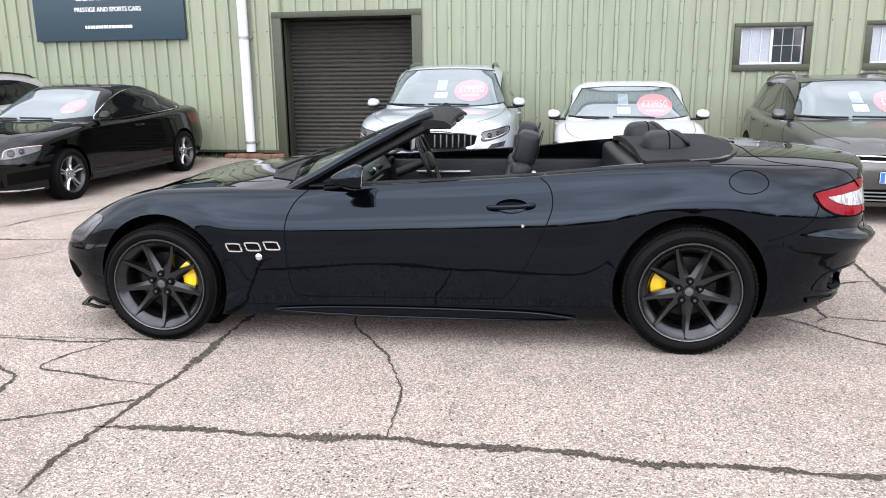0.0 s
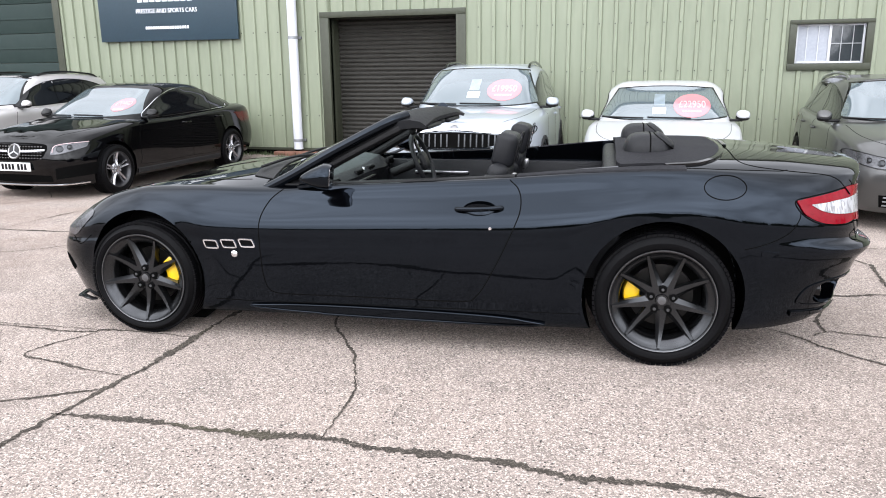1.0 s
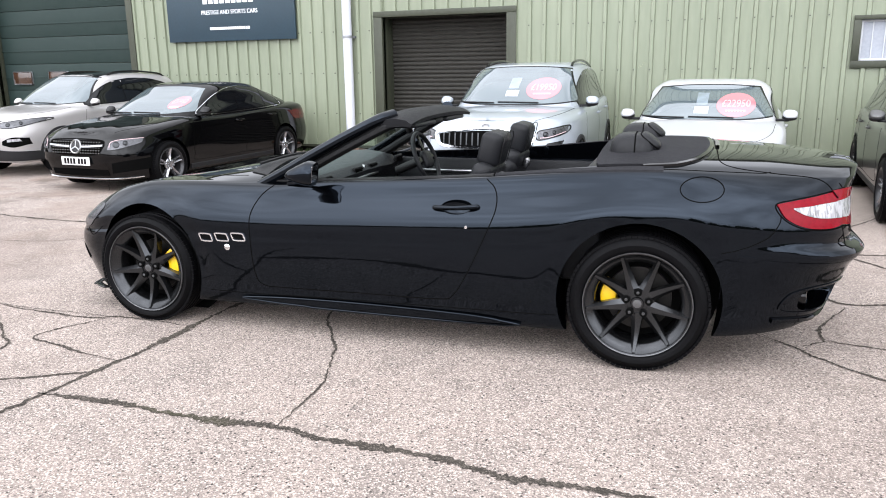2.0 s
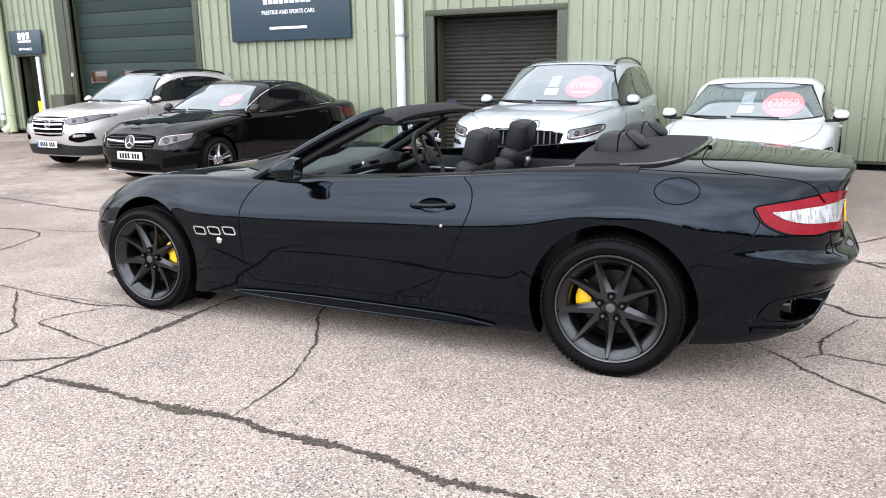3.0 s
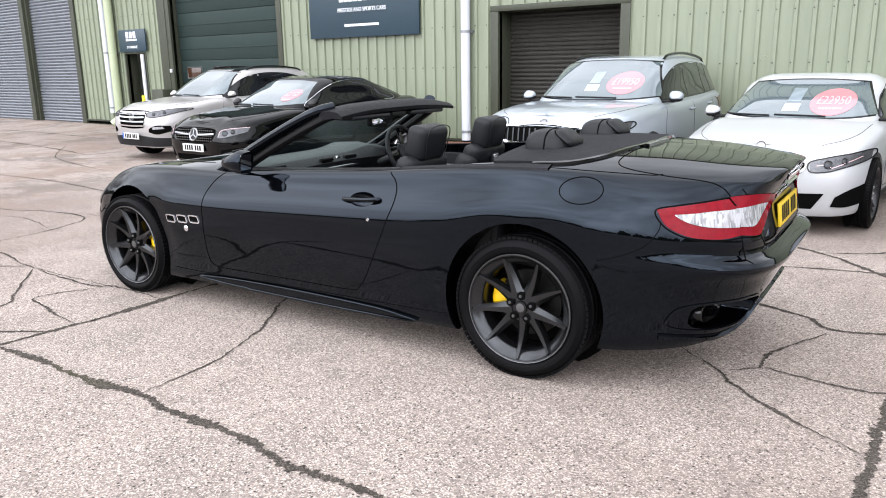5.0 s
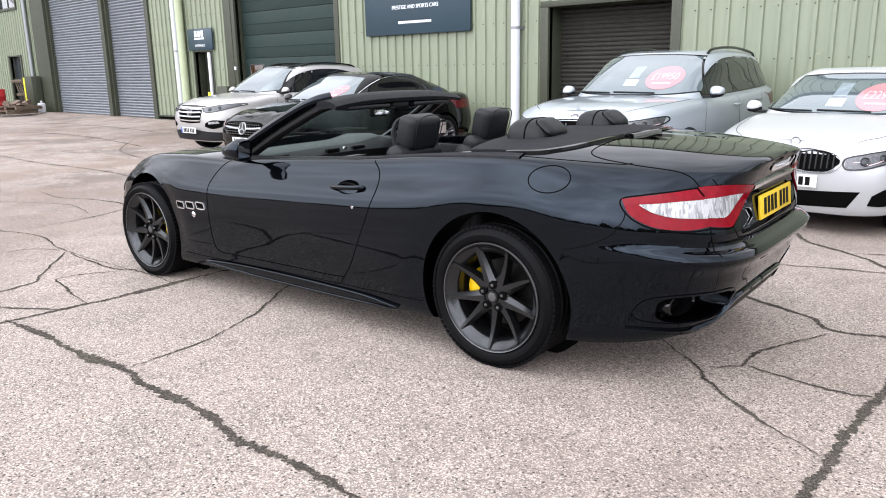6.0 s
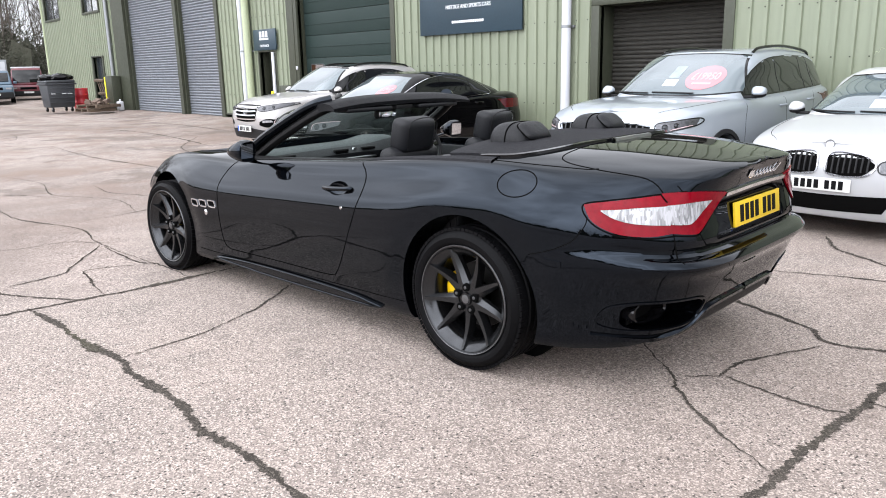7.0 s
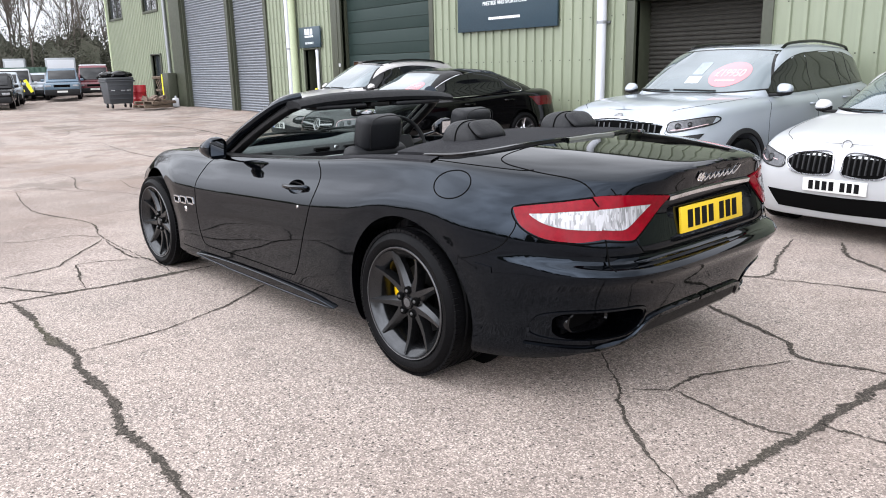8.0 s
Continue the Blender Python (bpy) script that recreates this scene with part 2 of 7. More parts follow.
def faceted(name, dark, light):
    """Clear lens over fluted reflectors: upright flutes and small bright and dark facets."""
    n, l = MATS[name].node_tree.nodes, MATS[name].node_tree.links
    p = n["Principled BSDF"]
    co, mp, v, w = n.new("ShaderNodeTexCoord"), n.new("ShaderNodeMapping"), n.new("ShaderNodeTexVoronoi"), n.new("ShaderNodeTexNoise")
    mp.inputs["Scale"].default_value = (150, 150, 7)
    l.new(co.outputs["Object"], mp.inputs[0])
    l.new(mp.outputs[0], v.inputs["Vector"])
    v.inputs["Scale"].default_value = 1.0
    l.new(co.outputs["Object"], w.inputs["Vector"])
    w.inputs["Scale"].default_value, w.inputs["Detail"].default_value = 11, 2
    sep, add, r, x = n.new("ShaderNodeSeparateColor"), n.new("ShaderNodeMath"), n.new("ShaderNodeMapRange"), n.new("ShaderNodeMix")
    l.new(v.outputs["Color"], sep.inputs[0])
    l.new(sep.outputs[0], add.inputs[0])
    l.new(w.outputs["Fac"], add.inputs[1])
    for k, value in ((1, 0.55), (2, 1.35)):
        r.inputs[k].default_value = value
    l.new(add.outputs[0], r.inputs[0])
    x.data_type = "RGBA"
    x.inputs[6].default_value, x.inputs[7].default_value = (*dark, 1), (*light, 1)
    l.new(r.outputs[0], x.inputs[0])
    l.new(x.outputs[2], p.inputs["Base Color"])


faceted("lamp_clear", (0.14, 0.14, 0.145), (0.33, 0.33, 0.345))
mat("headlamp", (0.02, 0.021, 0.023), 0.2, metal=0.5, coat=0.12, vary=0.7, scale=16, tint=(0.13, 0.13, 0.14))
mat("plate_yellow", (0.62, 0.42, 0.015), 0.4)
mat("plate_white", (0.6, 0.6, 0.585), 0.4)
mat("plate_ink", (0.004, 0.004, 0.0045), 0.5, spec=0.1)
mat("plate_blue", (0.02, 0.1, 0.45), 0.5)
mat("tinted", (0.004, 0.0045, 0.0055), 0.03, coat=0.35, spec=0.3)
mat("screen", (0.075, 0.095, 0.105), 0.02, coat=1.0, spec=0.45, coat_ior=1.75, spec_tint=(0.7, 0.9, 1.0))
clear_glass("glass", (0.9, 0.95, 0.93))
mat("silver_paint", (0.285, 0.315, 0.35), 0.35, metal=0.3, coat=0.8)
mat("sand_silver", (0.38, 0.365, 0.36), 0.35, metal=0.3, coat=0.8)
mat("white_paint", (0.36, 0.365, 0.375), 0.35, coat=0.6)
mat("grey_paint", (0.045, 0.045, 0.044), 0.3, metal=0.35, coat=0.7)
mat("black_car", (0.001, 0.001, 0.0013), 0.04, spec=0.3)
mat("clad_plastic", (0.014, 0.014, 0.015), 0.6, spec=0.2)
# red and white paled in the colour itself, for sky glare on the windscreen
mat("sticker_red", (0.46, 0.15, 0.17), 0.1, coat=0.9, spec=0.4, coat_ior=1.5)
mat("sticker_text", (0.5, 0.34, 0.35), 0.3, coat=1.0, coat_ior=1.5)
mat("paper", (0.55, 0.6, 0.64), 0.3, coat=1.0, coat_ior=1.8, vary=0.5, scale=30)
mat("leaflet", (0.2, 0.25, 0.29), 0.3, coat=1.0, coat_ior=1.75, vary=0.7, scale=40)
mat("bin_grey", (0.035, 0.038, 0.043), 0.5, vary=0.2)
mat("red_drum", (0.4, 0.015, 0.025), 0.45, vary=0.2)
mat("wood", (0.12, 0.085, 0.058), 0.85, vary=0.5, scale=8, bump=0.4)
mat("bark", (0.10, 0.085, 0.07), 0.9, vary=0.4, scale=6)
mat("twig", (0.10, 0.083, 0.068), 0.9, vary=0.4)
mat("bramble", (0.05, 0.046, 0.033), 0.8, vary=0.6, scale=3, tint=(0.028, 0.034, 0.018))
mat("leaf", (0.045, 0.065, 0.03), 0.7, vary=0.5, scale=2, tint=(0.09, 0.09, 0.045))
mat("grass", (0.05, 0.075, 0.025), 0.8, vary=0.4)
mat("green_cab", (0.02, 0.055, 0.035), 0.5, vary=0.2)
mat("van_blue", (0.06, 0.10, 0.14), 0.3, metal=0.2, coat=0.5)
mat("red_paint", (0.10, 0.006, 0.014), 0.35, coat=0.3)
mat("hi_yellow", (0.75, 0.7, 0.03), 0.5)


# ---- building blocks ----
from mathutils.bvhtree import BVHTree


def finish(name, mesh, material, parent=None, label="", sharp=35, smooth=True):
    for one in material if isinstance(material, (list, tuple)) else [material]:
        mesh.materials.append(MATS[one])
    if smooth and len(mesh.polygons):
        mesh.shade_smooth()
        mesh.set_sharp_from_angle(angle=radians(sharp))
    ob = new(name, mesh)
    ob.parent = parent
    return tagged(ob, label)


def part(name, bm, material, parent=None, label="", sharp=35, smooth=True):
    mesh = bpy.data.meshes.new(name)
    bmesh.ops.recalc_face_normals(bm, faces=bm.faces[:])
    bm.to_mesh(mesh)
    bm.free()
    return finish(name, mesh, material, parent, label, sharp, smooth)


def raw(name, verts, faces, material, parent=None, label="", sharp=35, smooth=True):
    mesh = bpy.data.meshes.new(name)
    mesh.from_pydata([tuple(v) for v in verts], [], faces)
    mesh.validate()
    return finish(name, mesh, material, parent, label, sharp, smooth)


def box(bm, lo, hi, bevel=0.0, m=None, seg=2):
    got = bmesh.ops.create_cube(bm, size=1.0)["verts"]
    for v in got:
        v.co = Vector([(a + b) / 2 + c * (b - a) for a, b, c in zip(lo, hi, v.co)])
    if bevel:
        edges = list({e for v in got for e in v.link_edges})
        got = bmesh.ops.bevel(bm, geom=edges, offset=bevel, segments=seg, profile=0.5, affect="EDGES")["verts"]
    if m is not None:
        bmesh.ops.transform(bm, matrix=m, verts=got)
    return got


def boxed(name, lo, hi, material, parent=None, label="", bevel=0.0, m=None, seg=2):
    bm = bmesh.new()
    box(bm, lo, hi, bevel, m, seg)
    return part(name, bm, material, parent, label)


def lathe(profile, steps=48, axis="Y"):
    """A ring surface from (radius, along) pairs."""
    verts, faces, k = [], [], len(profile)
    for i in range(steps):
        c, s = math.cos(2 * math.pi * i / steps), math.sin(2 * math.pi * i / steps)
        for r, a in profile:
            verts.append((r * c, a, r * s) if axis == "Y" else (r * c, r * s, a) if axis == "Z" else (a, r * c, r * s))
    for i in range(steps):
        for j in range(k - 1):
            a, b = i * k + j, ((i + 1) % steps) * k + j
            faces.append((a, b, b + 1, a + 1))
    return verts, faces


def spline(points, count, closed=False):
    """Catmull-Rom through the points, count samples."""
    p = np.array(points, float)
    if len(p) == 2 and not closed:
        return [tuple(p[0] + (p[1] - p[0]) * i / (count - 1)) for i in range(count)]
    q = np.vstack([p[-1], p, p[0], p[1]]) if closed else np.vstack([2 * p[0] - p[1], p, 2 * p[-1] - p[-2]])
    spans = len(q) - 3
    out = []
    for i in range(count):
        s = spans * i / (count if closed else count - 1)
        j = min(int(s), spans - 1)
        t = s - j
        a, b, c, d = q[j : j + 4]
        out.append(tuple(0.5 * (2 * b + (c - a) * t + (2 * a - 5 * b + 4 * c - d) * t**2 + (3 * b - a - 3 * c + d) * t**3)))
    return out


def smooth_at(pairs, x):
    """Monotone cubic through (x, value) pairs, at all x."""
    pairs = sorted(pairs)
    a = np.array(pairs, float)
    xs, ys = a[:, 0], a[:, 1]
    if len(xs) == 1:
        return np.full_like(x, ys[0])
    h = np.diff(xs)
    d = np.diff(ys) / h
    m = np.zeros(len(xs))
    m[0], m[-1] = d[0], d[-1]
    for i in range(1, len(xs) - 1):
        m[i] = 0 if d[i - 1] * d[i] <= 0 else 2 * d[i - 1] * d[i] / (d[i - 1] + d[i])
    x = np.clip(x, xs[0], xs[-1])
    k = np.clip(np.searchsorted(xs, x) - 1, 0, len(h) - 1)
    t = (x - xs[k]) / h[k]
    return (2 * t**3 - 3 * t**2 + 1) * ys[k] + (t**3 - 2 * t**2 + t) * h[k] * m[k] + (3 * t**2 - 2 * t**3) * ys[k + 1] + (t**3 - t**2) * h[k] * m[k + 1]


def tube(path, radius, sides=8, flat=1.0, closed=False):
    """Verts and faces of a pipe along points; radius is a number or one per point."""
    pts = [Vector(p) for p in path]
    n = len(pts)
    rad = radius if isinstance(radius, (list, tuple)) else [radius] * n
    verts, faces, up = [], [], None
    for i, p in enumerate(pts):
        t = (pts[(i + 1) % n] - pts[i - 1]) if closed else pts[min(i + 1, n - 1)] - pts[max(i - 1, 0)]
        t.normalize()
        if up is None:
            up = t.orthogonal().normalized() if abs(t.z) > 0.95 else Vector((0, 0, 1))
        side = t.cross(up).normalized()
        top = side.cross(t).normalized()
        for k in range(sides):
            a = 2 * math.pi * (k + 0.5) / sides
            verts.append(p + side * math.cos(a) * rad[i] + top * math.sin(a) * rad[i] * flat)
    for i in range(n if closed else n - 1):
        for k in range(sides):
            a, b = i * sides + k, ((i + 1) % n) * sides + k
            c, d = i * sides + (k + 1) % sides, ((i + 1) % n) * sides + (k + 1) % sides
            faces.append((a, c, d, b))
    if not closed:
        faces.append(tuple(range(sides))[::-1])
        faces.append(tuple(range((n - 1) * sides, n * sides)))
    return verts, faces


def writing(text, size, depth=0.002, align="CENTER"):
    """A mesh of the text in its own plane."""
    curve = bpy.data.curves.new("writing", "FONT")
    curve.body, curve.size, curve.extrude, curve.align_x, curve.align_y = text, size, depth, align, "CENTER"
    ob = new("writing", curve)
    mesh = bpy.data.meshes.new_from_object(ob.evaluated_get(bpy.context.evaluated_depsgraph_get()))
    bpy.data.objects.remove(ob)
    bpy.data.curves.remove(curve)
    return mesh


def end_round(t, n):
    return (1 - np.clip(np.abs(t), 0, 1) ** n) ** (1.0 / n)


class Shell:
    """Half of a car's skin, lofted from rows that run from the nose round the side to the tail, and mirrored.
    A row: nose x, tail x, roundness of nose and tail, half-widths and heights along x."""

    def __init__(self, rows, count=120, fine=5, dent=None):
        lines = []
        for xf, xr, nf, nr, wide, high in rows:
            s = np.linspace(0, 1, 1500)
            x = xr + (xf - xr) * 0.5 * (1 + np.cos(math.pi * s))
            mid, half = (xf + xr) / 2, (xf - xr) / 2
            xi = (x - mid) / half
            y = smooth_at(wide, x) * np.where(xi > 0, end_round(xi, nf), end_round(xi, nr))
            z = smooth_at(high, x)
            far = np.r_[0, np.cumsum(np.hypot(np.diff(x), np.diff(y)))]
            at = np.linspace(0, far[-1], count)
            lines.append(np.stack([np.interp(at, far, x), np.interp(at, far, y), np.interp(at, far, z)], 1))
        net = np.array(lines)
        rows_out = []
        k = len(net)
        for i in range(k - 1):
            a, b, c, d = net[max(i - 1, 0)], net[i], net[i + 1], net[min(i + 2, k - 1)]
            # rows stand at uneven steps: tangents by their true spacing keep the skin free of ripples
            ga, gb, gc = [max(1e-3, float(np.mean(np.linalg.norm(q - p, axis=1)))) for p, q in ((a, b), (b, c), (c, d))]
            mb = (c - b) / gb if i == 0 else ((b - a) / ga * gb + (c - b) / gb * ga) / (ga + gb)
            mc = (c - b) / gb if i == k - 2 else ((c - b) / gb * gc + (d - c) / gc * gb) / (gb + gc)
            for j in range(fine):
                t = j / fine
                rows_out.append((2 * t**3 - 3 * t**2 + 1) * b + (t**3 - 2 * t**2 + t) * gb * mb + (3 * t**2 - 2 * t**3) * c + (t**3 - t**2) * gb * mc)
        rows_out.append(net[-1])
        g = np.array(rows_out)
        if dent is not None:
            g = dent(g)
        g[:, :, 1] = np.maximum(g[:, :, 1], 0)
        self.rows, self.count = len(g), count
        r, c = self.rows, count
        verts = [tuple(v) for v in g.reshape(-1, 3)] + [(x, -y, z) for x, y, z in g.reshape(-1, 3)]
        faces, off = [], r * c
        for i in range(r - 1):
            for j in range(c - 1):
                a, b, d, e = i * c + j, i * c + j + 1, (i + 1) * c + j + 1, (i + 1) * c + j
                faces.append((a, b, d, e))
                faces.append((off + a, off + e, off + d, off + b))
        for j in range(c - 1):
            faces.append((j, off + j, off + j + 1, j + 1))
        bm = bmesh.new()
        made = [bm.verts.new(v) for v in verts]
        for f in faces:
            bm.faces.new([made[i] for i in f])
        bmesh.ops.remove_doubles(bm, verts=bm.verts[:], dist=0.0004)
        bmesh.ops.dissolve_degenerate(bm, dist=0.0001, edges=bm.edges[:])
        bmesh.ops.recalc_face_normals(bm, faces=bm.faces[:])
        self.tree = BVHTree.FromBMesh(bm)
        self.bm = bm

    def hit(self, way, a, b, side=1):
        if way == "side":
            o, d = Vector((a, 3 * side, b)), Vector((0, -side, 0))
        elif way == "front":
            o, d = Vector((6, a, b)), Vector((-1, 0, 0))
        elif way == "rear":
            o, d = Vector((-6, a, b)), Vector((1, 0, 0))
        else:
            o, d = Vector((a, b, 4)), Vector((0, 0, -1))
        p, n, _, _ = self.tree.ray_cast(o, d)
        if p is None:
            p, n, _, _ = self.tree.find_nearest(o + d * (3 - 0.8) if way == "side" else o + d * 3.6)
        if n.dot(d) > 0:
            n = -n
        return p, n

    def patch(self, name, way, low, high, material, parent, side=1, off=0.004, n=28, m=8, label="", rim=0.02):
        """A raised piece of skin between two lines, with a skirt that sinks into the body."""
        lo, hi = spline(low, n), spline(high, n)
        pts, nor = [], []
        for i in range(n):
            for j in range(m):
                t = j / (m - 1)
                p, q = self.hit(way, *[lo[i][k] * (1 - t) + hi[i][k] * t for k in (0, 1)], side)
                pts.append(p)
                nor.append(q)
        verts = [p + q * off for p, q in zip(pts, nor)]
        faces = [(i * m + j, (i + 1) * m + j, (i + 1) * m + j + 1, i * m + j + 1) for i in range(n - 1) for j in range(m - 1)]
        ring = [i * m for i in range(n)] + [(n - 1) * m + j for j in range(1, m)] + [i * m + m - 1 for i in range(n - 2, -1, -1)] + [j for j in range(m - 2, 0, -1)]
        base = len(verts)
        verts += [pts[i] - nor[i] * rim for i in ring]
        k = len(ring)
        faces += [(ring[i], ring[(i + 1) % k], base + (i + 1) % k, base + i) for i in range(k)]
        bm = bmesh.new()
        made = [bm.verts.new(v) for v in verts]
        for f in faces:
            bm.faces.new([made[i] for i in f])
        bmesh.ops.remove_doubles(bm, verts=bm.verts[:], dist=0.0003)
        return part(name, bm, material, parent, label, sharp=50)

    def line(self, name, way, points, material, parent, side=1, wide=0.006, off=0.0015, n=40, closed=False, label="", thick=0.0):
        """A narrow band on the skin: a shut line, or a moulding where thick."""
        pts = spline(points, n, closed)
        got = [self.hit(way, a, b, side) for a, b in pts]
        verts, faces = [], []
        for i, (p, q) in enumerate(got):
            nxt = got[(i + 1) % n][0] if closed else got[min(i + 1, n - 1)][0]
            prv = got[i - 1][0] if closed or i else p
            t = (nxt - prv).normalized()
            s = q.cross(t).normalized() * wide / 2
            verts += [p + s - q * 0.003, p + s * 0.8 + q * (off + thick), p - s * 0.8 + q * (off + thick), p - s - q * 0.003]
        for i in range(n if closed else n - 1):
            j = (i + 1) % n
            for k in range(3):
                faces.append((4 * i + k, 4 * i + k + 1, 4 * j + k + 1, 4 * j + k))
        bm = bmesh.new()
        made = [bm.verts.new(v) for v in verts]
        for f in faces:
            bm.faces.new([made[i] for i in f])
        return part(name, bm, material, parent, label)

    def lay(self, name, mesh, way, a0, b0, flip, material, parent, off=0.006, label="", lean=0.0):
        """A flat mesh bent onto the skin, centred at (a0, b0)."""
        for v in mesh.vertices:
            x, y = v.co.x * flip, v.co.y
            p, q = self.hit(way, a0 + x, b0 + y + lean * x)
            v.co = p + q * (off + v.co.z)
        return finish(name, mesh, material, parent, label, smooth=False)

    def carve(self, name, cutters, material, parent, label="", sharp=28):
        """The skin with the cutters (lists of verts and faces) taken out of it."""
        mesh = bpy.data.meshes.new(name)
        self.bm.to_mesh(mesh)
        body = new(name, mesh)
        tools = []
        for verts, faces in cutters:
            cm = bpy.data.meshes.new("cutter")
            solid = bmesh.new()
            made = [solid.verts.new(v) for v in verts]
            for f in faces:
                solid.faces.new([made[i] for i in f])
            bmesh.ops.recalc_face_normals(solid, faces=solid.faces[:])
            solid.to_mesh(cm)
            solid.free()
            tool = new("cutter", cm)
            tools.append(tool)
            mod = body.modifiers.new("cut", "BOOLEAN")
            mod.object, mod.operation, mod.solver = tool, "DIFFERENCE", "EXACT"
        done = bpy.data.meshes.new_from_object(body.evaluated_get(bpy.context.evaluated_depsgraph_get()))
        for ob in (body, *tools):
            bpy.data.objects.remove(ob)
        done.materials.clear()
        return finish(name, done, material, parent, label, sharp)


def drum(x, z, r, y0, y1, steps=48):
    """A closed cylinder across the car."""
    verts = [(x + r * math.cos(2 * math.pi * i / steps), y, z + r * math.sin(2 * math.pi * i / steps)) for y in (y0, y1) for i in range(steps)]
    faces = [(i, (i + 1) % steps, steps + (i + 1) % steps, steps + i) for i in range(steps)]
    return verts, faces + [tuple(range(steps))[::-1], tuple(range(steps, 2 * steps))]


def egg(c, r, e=1.0, steps=28):
    """A closed, rounded lump with centre c and half sizes r; e under 1 squares it."""
    verts, faces = [], []
    up = lambda q: math.copysign(abs(q) ** e, q)
    for i in range(1, 14):
        b = -math.pi / 2 + math.pi * i / 14
        for k in range(steps):
            a = 2 * math.pi * k / steps
            verts.append((c[0] + r[0] * up(math.cos(b)) * up(math.cos(a)), c[1] + r[1] * up(math.sin(b)), c[2] + r[2] * up(math.cos(b)) * up(math.sin(a))))
    for i in range(12):
        for k in range(steps):
            n = (k + 1) % steps
            faces.append((i * steps + k, i * steps + n, (i + 1) * steps + n, (i + 1) * steps + k))
    return verts, faces + [tuple(range(steps))[::-1], tuple(range(12 * steps, 13 * steps))]


def prism(outline, y0, y1):
    """A closed block across the car from an outline in side view."""
    k = len(outline)
    verts = [(x, y, z) for y in (y0, y1) for x, z in outline]
    faces = [(i, (i + 1) % k, k + (i + 1) % k, k + i) for i in range(k)]
    return verts, faces + [tuple(range(k))[::-1], tuple(range(k, 2 * k))]


def spoke(bm, a0, a1, r0, r1, w0, w1, y0, y1, deep, tip=0.0, flat=0.1):
    """A tapered spoke from the hub at angle a0 to the rim at angle a1, with a ridge."""
    rows = []
    for k in range(6):
        t = k / 5
        a, r, w = a0 + (a1 - a0) * t**0.8, r0 + (r1 - r0) * t, w0 + (w1 - w0) * t**0.65
        y = y0 + (y1 - y0) * t - 0.012 * math.sin(math.pi * t)
        c, s = math.cos(a), math.sin(a)
        px, pz = -s, c
        rows.append([bm.verts.new((r * c + px * o, y + dy, r * s + pz * o)) for o, dy in ((-w, -deep), (-w, -0.016), (-w * flat + tip * w, 0.003), (w * flat + tip * w, 0.003), (w, -0.016), (w, -deep))])
    for p, q in zip(rows, rows[1:]):
        for i in range(6):
            bm.faces.new((p[i], p[(i + 1) % 6], q[(i + 1) % 6], q[i]))
    for end in (rows[0], rows[-1][::-1]):
        bm.faces.new(end)


